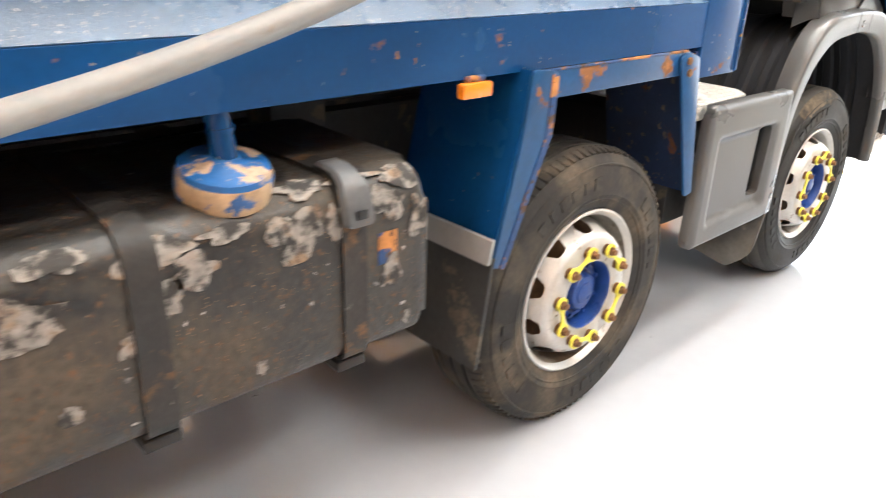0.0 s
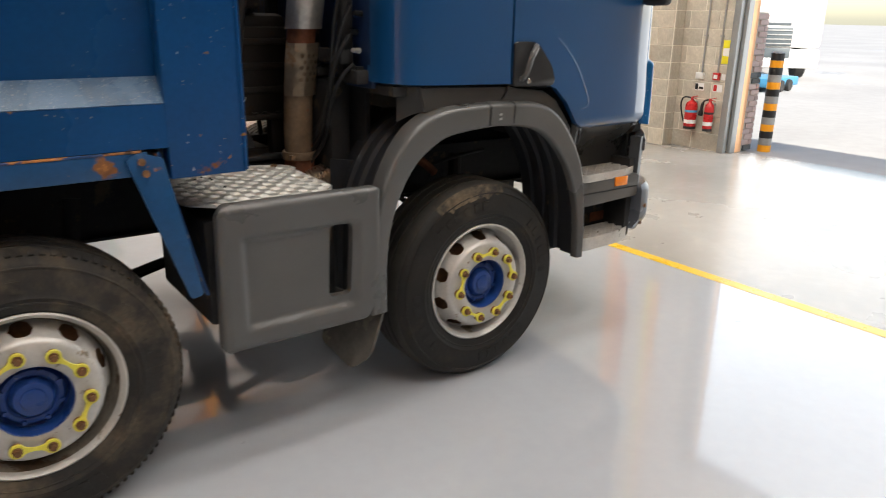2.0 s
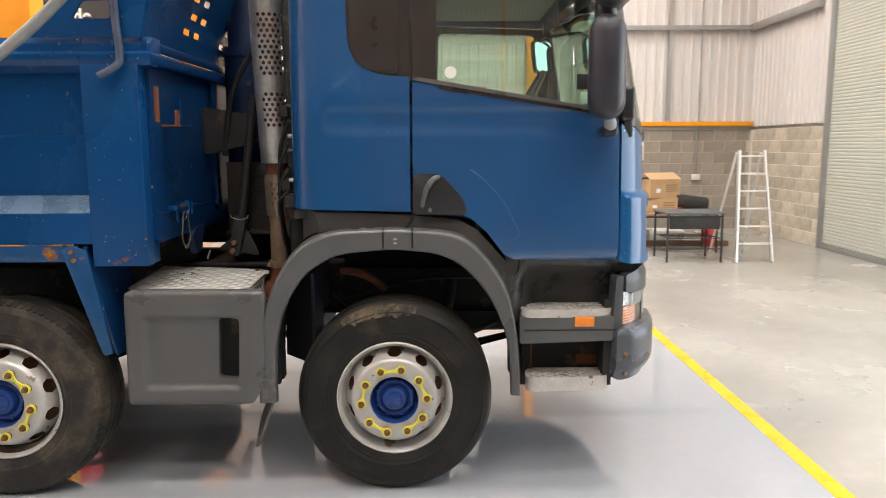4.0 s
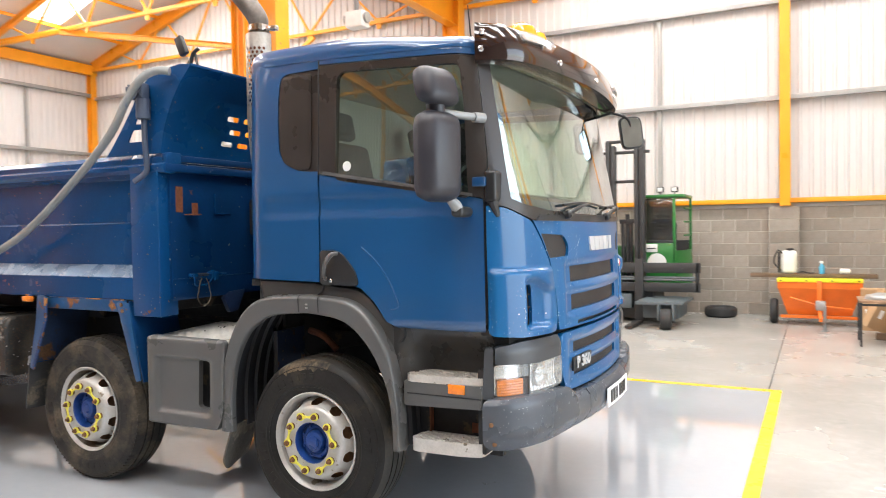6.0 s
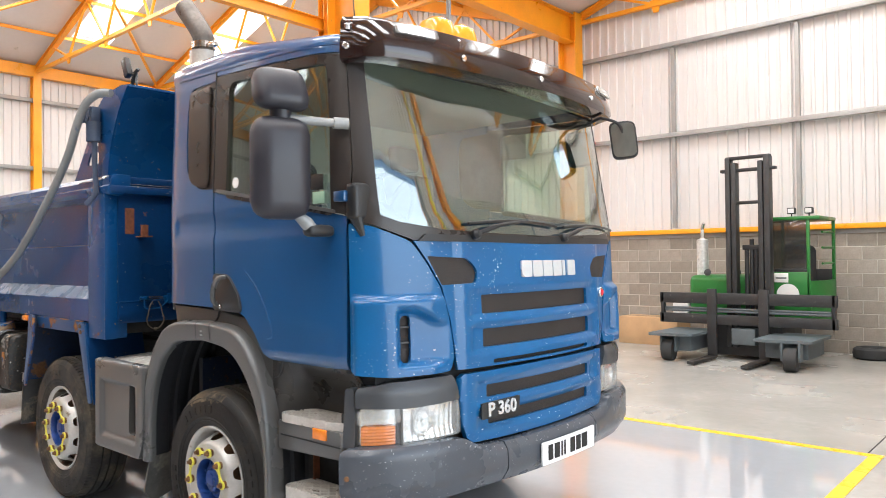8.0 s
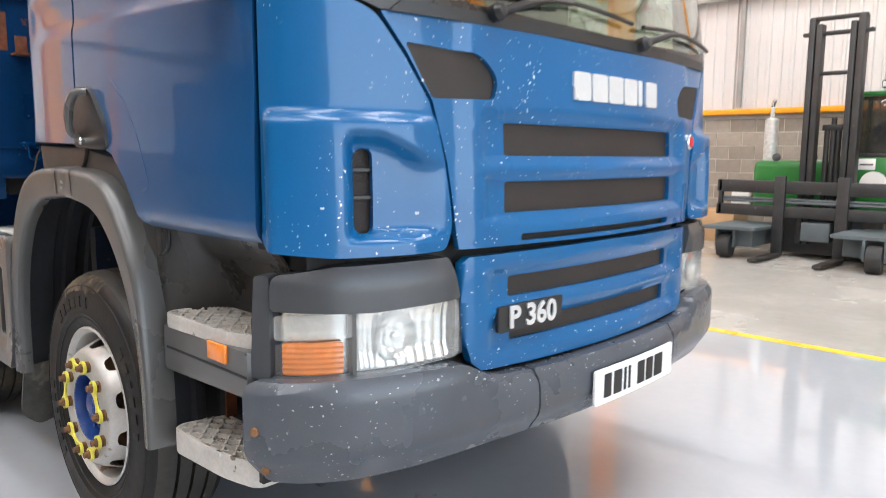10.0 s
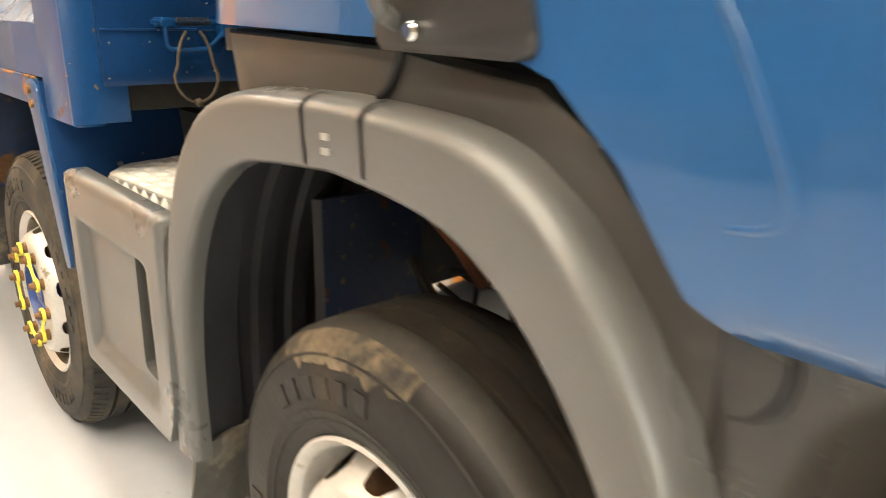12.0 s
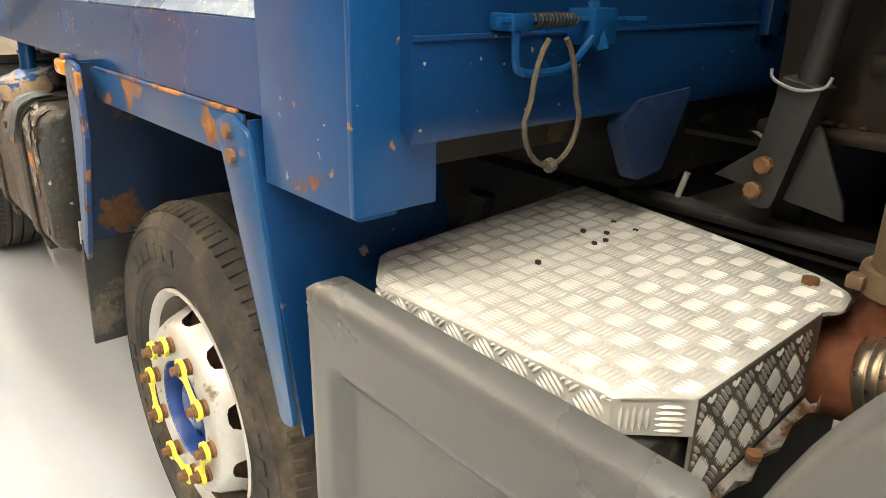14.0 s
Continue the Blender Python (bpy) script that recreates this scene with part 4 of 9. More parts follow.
for mirror in (False, True):
    f = flip if mirror else (lambda p: p)
    sk = skin(lambda s, z: door_shape(2 * SMID - s if mirror else s, z))
    door = part("door", panel(f(door_low), [], sk, 0.022, 0.03), M_CAB, truck, "glossy blue cab door skin")
    part("window_frame", panel(f(frame_up), [f(win)], skin(lambda s, z: 0.003), 0.05, 0.035), M_SURROUND, door, "brown-black window surround")
    pane = part("window_pane", panel(f(rounded([(0.205, 2.005), (1.045, 1.875), (1.055, 2.61), (0.215, 2.645)], 0.03)), [], skin(lambda s, z: -0.012), 0.06, 0.004), M_GLASS, door)
    pane.visible_shadow = False
    part("quarter_panel", panel(f(quarter), [], sk, 0.022, 0.03), M_CAB, truck, "glossy blue rear corner of the cab")
    part("quarter_window", panel(f(rounded([(-0.215, 2.05), (0.10, 2.05), (0.10, 2.70), (-0.215, 2.70)], 0.02)), [], skin(lambda s, z: -0.006), 0.05, 0.02), M_SURROUND, truck, "blanked brown-black quarter window")
    inset = rounded([(-0.165, 2.135), (-0.06, 2.085), (0.035, 2.085), (0.045, 2.12), (0.045, 2.635), (-0.17, 2.635), (-0.188, 2.45)], [0.05, 0.05, 0.02, 0.02, 0.02, 0.03, 0.1], 4)
    lip = lambda q, z: 0.001 + 0.004 * smoothstep(0.0, 0.016, min((2 * SMID - q if mirror else q) + 0.19, 0.048 - (2 * SMID - q if mirror else q), z - 2.08, 2.64 - z))
    part("quarter_glass", panel(f(inset), [], skin(lip), 0.012, 0.006), M_SURROUND, truck, "smooth dark pane with a rounded lip", sharp=60)
    seam = [cab(2 * SMID - 0.0985 if mirror else 0.0985, z, 0.002) for z in (2.05, 2.2, 2.4, 2.6, 2.70)]
    part("door_gap", tube(B(), seam, 0.0045, 8), M_INK, truck, "dark gap behind the door frame")
    part("window_seal", panel(f([(0.11, SILL(0.11) + 0.004), (1.06, SILL(1.06) + 0.004), (1.06, SILL(1.06) + 0.020), (0.11, SILL(0.11) + 0.024)]), [], skin(lambda s, z: 0.007), 0.05, 0.008), M_GREY, door, "grey seal along the window's foot")
    part("frame_top", panel(f([(0.105, 2.678), (1.165, 2.638), (1.165, 2.678), (0.105, 2.714)]), [], skin(lambda s, z: 0.002), 0.05, 0.03), M_CAB, door, "blue strip above the window")
    sd = -1 if not mirror else 1
    # door handle in its black recess
    hb_ = B()
    yy = 1.214
    pts = rounded([(0.105, 1.425), (0.365, 1.42), (0.345, 1.50), (0.255, 1.60), (0.22, 1.618), (0.105, 1.62)], [0.015, 0.03, 0.05, 0.03, 0.03, 0.02], 4)
    prism(hb_, pts, "y", sd * (yy - 0.03), sd * (yy + 0.014), 0.008)
    rec = part("handle_recess", hb_, M_BLACK, door, "black door handle recess")
    hb_ = B()
    tube(hb_, smooth_path([(0.145, sd * 1.222, 1.455), (0.15, sd * 1.255, 1.48), (0.17, sd * 1.262, 1.55), (0.205, sd * 1.255, 1.595), (0.225, sd * 1.225, 1.602)], 5), [0.012] * 8 + [0.014] * 8 + [0.012] * 5, 10)
    part("handle", hb_, M_GREY, door, "dark grey door handle")
    part("lock", lathe(B(), [(0.012, 0), (0.012, 0.012), (0.009, 0.016), (0, 0.016)], (0.185, sd * 1.226, 1.447), (0, sd, 0), 14), M_CHROME, door)

for f in ((lambda p: p), flip):
    part("gap_seal", panel(f(rect(1.075, 1.165, 1.17, 1.87, 0.01)), [], skin(lambda s, z: -0.035), 0.04, 0.01), M_BLACK, truck, "black seal behind the door gap")
for sd in (-1, 1):
    crease = []
    for u, z in smooth_path([(0.375, 1.635), (0.42, 1.605), (0.485, 1.545), (0.55, 1.46), (0.597, 1.375), (0.615, 1.33), (0.605, 1.306), (0.565, 1.298)], 6):
        x_, y_, _ = cab(u, z, door_shape(u, z) - 0.0066)
        crease.append((x_, -sd * y_, z))
    part("pressed_rib", tube(B(), crease, [0.004] + [0.0080] * (len(crease) - 2) + [0.004], 16), M_CAB, truck, "pressed rib in the door skin")

# corner air panels with their slot
corner = rounded([(1.121, 1.175), (1.30, 1.158), (1.622, 1.158), (1.648, 1.215), (1.622, 1.39), (1.578, 1.55), (1.502, 1.667), (1.425, 1.765), (1.33, 1.80), (1.235, 1.835), (1.128, 1.848)], [0.03, 0, 0.02, 0.03, 0, 0, 0, 0.03, 0, 0.02, 0.01], 3)


def corner_shape(s, z):
    s = min(s, 2 * SMID - s)
    lower = smoothstep(1.525, 1.49, z) * smoothstep(1.125, 1.16, s) * smoothstep(1.66, 1.5, s)
    d = 0.030 * lower
    top = 1.475 - 0.06 * smoothstep(1.40, 1.58, s)
    inside = smoothstep(1.322, 1.362, s) * smoothstep(1.64, 1.50, s) * smoothstep(1.188, 1.228, z) * smoothstep(top, top - 0.05, z)
    return d - 0.050 * inside


slot = rounded([(1.358, 1.212), (1.412, 1.212), (1.412, 1.43), (1.358, 1.425)], 0.026, 4)
for f in ((lambda p: p), flip):
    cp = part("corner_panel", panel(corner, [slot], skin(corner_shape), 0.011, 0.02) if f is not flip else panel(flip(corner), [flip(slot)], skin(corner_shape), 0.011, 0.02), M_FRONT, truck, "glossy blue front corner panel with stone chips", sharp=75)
    part("air_slot", panel(f(rect(1.345, 1.425, 1.20, 1.442, 0.02)), [], skin(lambda s, z: -0.045), 0.03, 0.01), M_GRILLE, cp, "black air slot")
    for zz in (1.30, 1.37):
        part("slot_bar", panel(f(rect(1.35, 1.42, zz, zz + 0.008, 0.002)), [], skin(lambda s, z: -0.03), 0.03, 0.01), M_BLACK, cp)

# grille panel, upper and lower
SLOT_UP = [(1.845, 1.412, 1.505), (1.845, 1.248, 1.338), (1.90, 1.166, 1.186)]
SLOT_LOW = [(1.865, 1.000, 1.062), (1.875, 0.868, 0.925)]


def grille_shape(s, z):
    s = min(s, 2 * SMID - s)
    d = 0.012 * smoothstep(1.66, 1.72, s)
    for s0, z0, z1 in SLOT_UP[:2] + SLOT_LOW:
        d -= 0.018 * smoothstep(s0 - 0.11, s0 - 0.06, s) * smoothstep(z0 - 0.03, z0 - 0.008, z) * smoothstep(z1 + 0.03, z1 + 0.008, z)
    return d


up_half = [(SMID, 1.152), (1.67, 1.156), (1.658, 1.215), (1.632, 1.39), (1.588, 1.553), (1.512, 1.672), (1.44, 1.768), (1.60, 1.776), (2.0, 1.763), (SMID, 1.757)]
vent = rounded([(1.507, 1.698), (1.752, 1.686), (1.815, 1.625), (1.797, 1.566), (1.588, 1.560), (1.545, 1.632)], [0.012, 0.035, 0.03, 0.015, 0.012, 0.02], 4)
holes = [vent, flip(vent)] + [rect(a, 2 * SMID - a, z0, z1, 0.012) for a, z0, z1 in SLOT_UP]
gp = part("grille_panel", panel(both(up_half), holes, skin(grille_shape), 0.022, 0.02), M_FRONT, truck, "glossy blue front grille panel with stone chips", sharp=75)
for a, z0, z1 in SLOT_UP:
    part("grille_slot", panel(rect(a - 0.02, 2 * SMID - a + 0.02, z0 - 0.01, z1 + 0.01), [], skin(lambda s, z: -0.022), 0.06, 0.008), M_GRILLE, gp, "black mesh grille slot")
for v in (vent, flip(vent)):
    part("vent_mesh", panel(v, [], skin(lambda s, z: -0.004), 0.04, 0.012), M_GRILLE, gp, "black mesh vent")
low_half = [(SMID, 0.792), (1.95, 0.795), (1.75, 0.800), (1.712, 0.83), (1.690, 0.90), (1.678, 1.00), (1.680, 1.115), (1.70, 1.132), (SMID, 1.137)]
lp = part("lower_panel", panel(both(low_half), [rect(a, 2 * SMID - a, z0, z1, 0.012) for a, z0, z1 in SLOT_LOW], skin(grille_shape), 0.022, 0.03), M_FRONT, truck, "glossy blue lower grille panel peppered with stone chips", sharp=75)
for a, z0, z1 in SLOT_LOW:
    part("grille_slot", panel(rect(a - 0.02, 2 * SMID - a + 0.02, z0 - 0.01, z1 + 0.01), [], skin(lambda s, z: -0.02), 0.06, 0.008), M_GRILLE, lp, "black mesh grille slot")
part("front_backing", panel(rect(1.15, 2 * SMID - 1.15, 0.62, 1.80, 0.01), [], skin(lambda s, z: -0.07), 0.08, 0.01), M_UNDER, truck)
# maker's mark as six plain raised blocks, model badge and round emblem
for i in range(6):
    s0 = 2.135 + i * 0.0965
    w = 0.03 if i == 4 else 0.088
    s0 += 0.012 if i == 5 else 0.0
    s0 -= 0.05 if i == 5 else 0
    part("mark_block", panel(rect(s0, s0 + w, 1.585, 1.672, 0.012), [], skin(lambda s, z: 0.020), 0.03, 0.012), M_BADGE, gp, "plain silver block of the maker's mark")
part("model_badge", panel(rounded([(1.805, 0.90), (2.075, 0.91), (2.085, 0.985), (1.805, 0.978)], 0.01), [], skin(lambda s, z: 0.022), 0.03, 0.012), M_BLACK, lp, "black model badge")
px, py, pz = cab(1.945, 0.942, 0.026)
qx, qy, _ = cab(1.99, 0.942, 0.026)
letters("badge_text", "P 360", 0.090, 0.003, Matrix.Translation((px, py, pz)) @ Matrix.Rotation(math.atan2(qy - py, qx - px), 4, "Z") @ Matrix.Rotation(radians(90), 4, "X"), M_BADGE, lp, "silver raised characters")
px, py, pz = cab(3.03, 1.47, 0.0)
part("emblem", lathe(B(), [(0.030, -0.005), (0.030, 0.016), (0.026, 0.02), (0, 0.02)], (px, py, pz), (1, 0.12, 0), 24), M_CHROME, gp, "round chrome emblem")
part("emblem_disc", lathe(B(), [(0.019, 0.019), (0.019, 0.022), (0, 0.022)], (px, py, pz), (1, 0.12, 0), 20), M_SIGNRED, gp)

# windscreen, pillars, scuttle
ws_half = [(SMID, 1.795), (2.0, 1.80), (1.60, 1.815), (1.36, 1.845), (1.262, 1.875), (1.262, 2.62), (1.30, 2.64), (SMID, 2.66)]
pane = part("windscreen", panel(both(ws_half), [], skin(lambda s, z: -0.004), 0.06, 0.005), M_GLASS, truck, "clear windscreen reflecting the hall")
pane.visible_shadow = False
seal = both([(SMID, 1.762), (2.0, 1.768), (1.60, 1.78), (1.44, 1.772), (1.34, 1.805), (1.238, 1.842), (1.14, 1.855), (1.17, 2.10), (1.18, 2.66), (SMID, 2.70)])
hole = both([(SMID, 1.805), (2.0, 1.81), (1.60, 1.825), (1.37, 1.855), (1.28, 1.885), (1.275, 2.60), (1.31, 2.625), (SMID, 2.645)])
part("windscreen_surround", panel(seal, [hole], skin(lambda s, z: 0.0), 0.05, 0.03), M_SURROUND, truck, "black windscreen surround and pillars")
part("scuttle", panel(both([(SMID, 1.760), (1.46, 1.768), (1.50, 1.80), (SMID, 1.798)]), [], skin(lambda s, z: 0.014), 0.06, 0.05), M_BLACK, truck, "black scuttle below the windscreen")


def wiper(s0, s1, z0, z1):
    """Arm from its spindle, and the blade lying along the glass."""
    bm = B()
    arm = [cab(s0, z0, 0.02), cab(s0 + (s1 - s0) * 0.5, z0 + (z1 - z0) * 0.75, 0.045), cab(s1, z1, 0.028)]
    tube(bm, smooth_path(arm, 5), [0.013] * 5 + [0.008] * 6, 8)
    lathe(bm, [(0.024, -0.01), (0.026, 0.02), (0.016, 0.035), (0, 0.037)], cab(s0, z0, 0.015), (1, 0, 0.2), 16)
    w = part("wiper", bm, M_BLACK, truck, "black windscreen wiper")
    bm = B()
    bl = [cab(s1 - 0.36 + 0.72 * i / 10, z1 - 0.012 + 0.018 * math.sin(i / 10 * math.pi), 0.018) for i in range(11)]
    tube(bm, bl, 0.008, 6)
    part("blade", bm, M_BLACK, w)


wiper(1.80, 2.12, 1.80, 1.868)
wiper(2.55, 2.92, 1.795, 1.868)

# roof
bm = B()
NR = 64
ss = [CS[0] + (CS[-1] - CS[0]) * i / (NR - 1) for i in range(NR)]
droop = lambda x: -0.085 * smoothstep(0.15, 1.15, x)
rings = []
for inset, z in ((0.0, 2.70), (-0.006, 2.745), (0.004, 2.785), (0.035, 2.812), (0.10, 2.832), (0.22, 2.845), (0.45, 2.86)):
    ring = []
    for s in ss:
        x, y, _ = cab(s, min(z, 2.70), -inset)
        ring.append(bm.verts.new((x, y, z + (droop(x) if z > 2.72 else 0))))
    rings.append(ring)
for a, b in zip(rings, rings[1:]):
    for i in range(NR - 1):
        bm.faces.new((a[i], a[i + 1], b[i + 1], b[i]))
half = NR // 2
last = rings[-1]
for i in range(half - 1):
    bm.faces.new((last[i], last[i + 1], last[NR - 2 - i], last[NR - 1 - i]))
part("roof", bm, M_CAB, truck, "glossy blue cab roof", sharp=60)
part("gutter", panel([(-0.3, 2.712), (1.165, 2.675), (1.165, 2.690), (-0.3, 2.727)], [], skin(lambda s, z: 0.006), 0.06, 0.012), M_CAB, truck)
part("back_wall", box(B(), (-0.50, -1.0, 1.42), (-0.46, 1.0, 2.80), 0.01), M_DARKBLUE, truck, "dark blue rear wall of the cab")
part("lining", box(B(), (-0.455, -1.0, 1.45), (-0.44, 1.0, 2.70)), M_LINING, truck, "grey cab lining")
bm = B()
box(bm, (-0.44, -1.05, 2.69), (1.0, 1.05, 2.705))
part("headlining", bm, M_LINING, truck)
part("cab_floor", box(B(), (-0.48, -1.14, 1.40), (1.05, 1.14, 1.44)), M_UNDER, truck)
part("cab_underside", box(B(), (0.5, -1.08, 1.12), (1.2, 1.08, 1.20)), M_UNDER, truck)

# sun visor of smoked plastic, marker lamps and beacons
bm = B()
NV = 40
prof = [(-0.02, 2.60), (0.075, 2.585), (0.155, 2.600), (0.165, 2.635), (0.15, 2.70), (0.125, 2.77), (0.06, 2.80), (-0.03, 2.80)]
cols = []
for i in range(NV + 1):
    s = 1.17 + (2 * SMID - 2.34) * i / NV
    e = smoothstep(0, 0.16, min(s - 1.17, 2 * SMID - 1.17 - s))
    k = 0.35 + 0.65 * e
    ring = []
    for d, z in prof:
        x, y, _ = cab(s, 2.66, d * k)
        ring.append(bm.verts.new((x + 0.03 * e, y, z)))
    cols.append(ring)
for a, b in zip(cols, cols[1:]):
    for i in range(len(prof) - 1):
        bm.faces.new((a[i], a[i + 1], b[i + 1], b[i]))
bm.faces.new(cols[0][::-1])
bm.faces.new(cols[-1])
visor = part("sun_visor", bm, M_GLOSSBLACK, truck, "smoked brown-black sun visor", sharp=45)
for s in (1.205, 1.75, 2.35, 2.95, 3.49):
    x, y, _ = cab(s, 2.66, 0.16 * (0.45 if s in (1.205, 3.49) else 1.0))
    part("visor_bolt", lathe(B(), [(0.016, -0.01), (0.016, 0.012), (0.010, 0.018), (0, 0.018)], (x + (0.0 if s in (1.205, 3.49) else 0.025), y, 2.655), cab(s, 2, 1)[0:2] and (cab(s, 1.5, 0.1)[0] - cab(s, 1.5, 0)[0], cab(s, 1.5, 0.1)[1] - cab(s, 1.5, 0)[1], 0), 12), M_CHROME, visor)
    x, y, _ = cab(s, 2.66, 0.14 * (0.45 if s in (1.205, 3.49) else 1.0))
    part("visor_bolt", lathe(B(), [(0.014, -0.01), (0.014, 0.012), (0, 0.016)], (x + 0.01, y, 2.745), (cab(s, 1.5, 0.1)[0] - cab(s, 1.5, 0)[0], cab(s, 1.5, 0.1)[1] - cab(s, 1.5, 0)[1], 0.2), 12), M_CHROME, visor)
for s in (1.50, 2 * SMID - 1.50):
    part("marker_lamp", panel(rect(s - 0.10, s + 0.10, 2.715, 2.765, 0.01), [], lambda a, z, t: cab(a, 2.66, 0.197 - (z - 2.715) * 0.35 - t)[:2] + (z,), 0.04, 0.02), M_LENS, visor, "clear roof marker lamp")
    part("lamp_back", panel(rect(s - 0.09, s + 0.09, 2.72, 2.76, 0.01), [], lambda a, z, t: cab(a, 2.66, 0.188 - (z - 2.715) * 0.35 - t)[:2] + (z,), 0.04, 0.01), M_REFLECTOR, visor)
for y in (-0.40,):
    bm = B()
    lathe(bm, [(0.12, 0), (0.12, 0.03), (0.10, 0.035), (0, 0.035)], (1.06, y, 2.79), (0, 0, 1), 24)
    bc = part("beacon", bm, M_BLACK, truck, "beacon base")
    for dy in (-0.09, 0.09):
        part("dome", lathe(B(), [(0.10, 0.03), (0.10, 0.08), (0.085, 0.125), (0.045, 0.15), (0, 0.155)], (1.06, y + dy, 2.79), (0, 0, 1), 24), M_BEACON, bc, "amber beacon dome")
bm = B()
tube(bm, [(0.95, -0.95, 2.74), (0.93, -0.95, 2.95)], [0.006, 0.003], 6)
part("aerial", bm, M_BLACK, truck)

# mirrors on the driver's side
def pillow(bm, a, b, r, m=None):
    return box(bm, a, b, r, 5, m)


tilt = Matrix.Translation((0.96, -1.42, 0)) @ Matrix.Rotation(radians(-16), 4, "Z") @ Matrix.Translation((-0.94, 1.42, 0))
bm = B()
pillow(bm, (0.87, -1.545, 1.862), (1.03, -1.28, 2.308), 0.078, tilt)
mir = part("door_mirror", bm, M_MIRROR_SHELL, truck, "large black door mirror housing")
part("mirror_glass", box(B(), (0.872, -1.485, 1.935), (0.878, -1.335, 2.24), 0.002, m=tilt), M_MIRROR, mir, "mirror glass")
bm = B()
pillow(bm, (0.875, -1.53, 2.335), (1.01, -1.29, 2.525), 0.06, tilt)
for v in bm.verts:
    k = (v.co.z - 2.43) / 0.095
    v.co.x += -0.022 * k
    v.co.y += (v.co.y + 1.41) * -0.10 * k
mir2 = part("wide_angle_mirror", bm, M_MIRROR_SHELL, truck, "small black wide-angle mirror housing")
part("mirror_glass", box(B(), (0.872, -1.48, 2.385), (0.878, -1.34, 2.475), 0.002, m=tilt), M_MIRROR, mir2)
bm = B()
tube(bm, [(0.975, -1.39, 2.305), (1.03, -1.28, 2.300), (1.095, -1.15, 2.298)], [0.022, 0.020, 0.018], 12)
tube(bm, [(1.07, -1.20, 2.298), (1.10, -1.14, 2.298)], 0.026, 12)
part("mirror_neck", tube(B(), [(0.96, -1.405, 2.28), (0.96, -1.405, 2.36)], 0.048, 14), M_MIRROR_SHELL, mir)
part("mirror_arm", bm, M_STEEL, truck, "silver-grey mirror arm")
bm = B()
pillow(bm, (0.985, -1.320, 1.788), (1.055, -1.175, 1.842), 0.024)
ft = part("mirror_foot", bm, M_BLACK, truck, "black mirror foot with a silver-grey cap")
bm = B()
tube(bm, [(1.020, -1.29, 1.825), (1.015, -1.31, 1.848), (1.000, -1.345, 1.88)], [0.028, 0.030, 0.022], 14)
part("foot_cap", bm, M_STEEL, ft, "silver-grey cap")
bm = B()
pillow(bm, (1.10, -1.165, 1.862), (1.17, -1.06, 2.03), 0.022)
tube(bm, [(1.14, -1.13, 1.87), (1.16, -1.11, 1.79)], [0.03, 0.012], 10)
part("grab_handle", bm, M_BLACK, truck, "black grab handle on the pillar")
part("hinge_block", box(B(), (1.045, -1.185, 1.945), (1.12, -1.125, 1.995), 0.008), M_CAB, truck, "small blue bracket on the pillar")
# front mirror at the far corner; second one added as its windscreen reflection
for c, rz, big in (((1.39, 0.92, 2.43), -62, 0.085), ((1.02, 1.00, 2.42), -62, 0.09)):
    m_ = pose(*c, 8, -2, rz)
    bm = B()
    face = rounded([(-big, -0.12), (big * 0.9, -0.125), (big, 0.11), (-big * 0.95, 0.125)], 0.045, 6)
    prism(bm, face, "x", -0.022, 0.016, 0.008, 3, m_)
    fm = part("front_mirror", bm, M_BLACK, truck, "black-edged front mirror; the inner one stands for its reflection")
    part("mirror_glass", prism(B(), [(a_ * 0.88, b_ * 0.9) for a_, b_ in face], "x", 0.0165, 0.0195, 0.001, 1, m_), M_TINTMIRROR, fm, "tinted mirror glass")
    tube_ = B()
    tube(tube_, smooth_path([c, (c[0] - 0.02, c[1] - 0.03, 2.53), (1.26, 0.86, 2.58)], 5), 0.010, 8)
    part("mirror_stalk", tube_, M_BLACK, fm)

# inside the cab
for y in (-0.55, 0.55):
    bm = B()
    pillow(bm, (-0.05, y - 0.24, 1.62), (0.45, y + 0.24, 1.76), 0.05)
    st = part("cab_seat", bm, M_SEAT, truck, "dark cloth cab seat")
    m_ = Matrix.Translation((-0.05, y, 1.72)) @ Matrix.Rotation(radians(-12), 4, "Y")
    part("backrest", pillow(B(), (-0.07, -0.23, 0), (0.05, 0.23, 0.60), 0.055, m_), M_SEAT, st)
    part("headrest", pillow(B(), (-0.06, -0.13, 0.63), (0.03, 0.13, 0.82), 0.04, m_), M_SEAT, st)
bm = B()
pillow(bm, (0.78, -1.10, 1.48), (1.20, 1.08, 1.80), 0.06)
part("dashboard", bm, M_DASH, truck, "dark grey dashboard")
bm = B()
th = Matrix.Translation((0.70, -0.55, 1.95)) @ Matrix.Rotation(radians(-62), 4, "Y")
ring = [th @ Vector((0.225 * math.cos(a), 0.225 * math.sin(a), 0)) for a in np.linspace(0, 2 * math.pi, 33)]
tube(bm, ring, 0.014, 8, False)
for a in (0.5, 2.64, 4.71):
    tube(bm, [th @ Vector((0, 0, 0)), th @ Vector((0.22 * math.cos(a), 0.22 * math.sin(a), 0))], 0.014, 6)
tube(bm, [th @ Vector((0, 0, 0.02)), th @ Vector((0, 0, -0.35))], [0.05, 0.03], 10)
part("steering_wheel", bm, M_BLACK, truck, "black steering wheel")
part("window_sticker", lathe(B(), [(0.028, 0), (0.028, 0.002), (0, 0.002)], (0.285, -1.199, 2.09), (0, -1, 0.03), 20), M_WHITEPL, truck, "round white sticker in the side window")
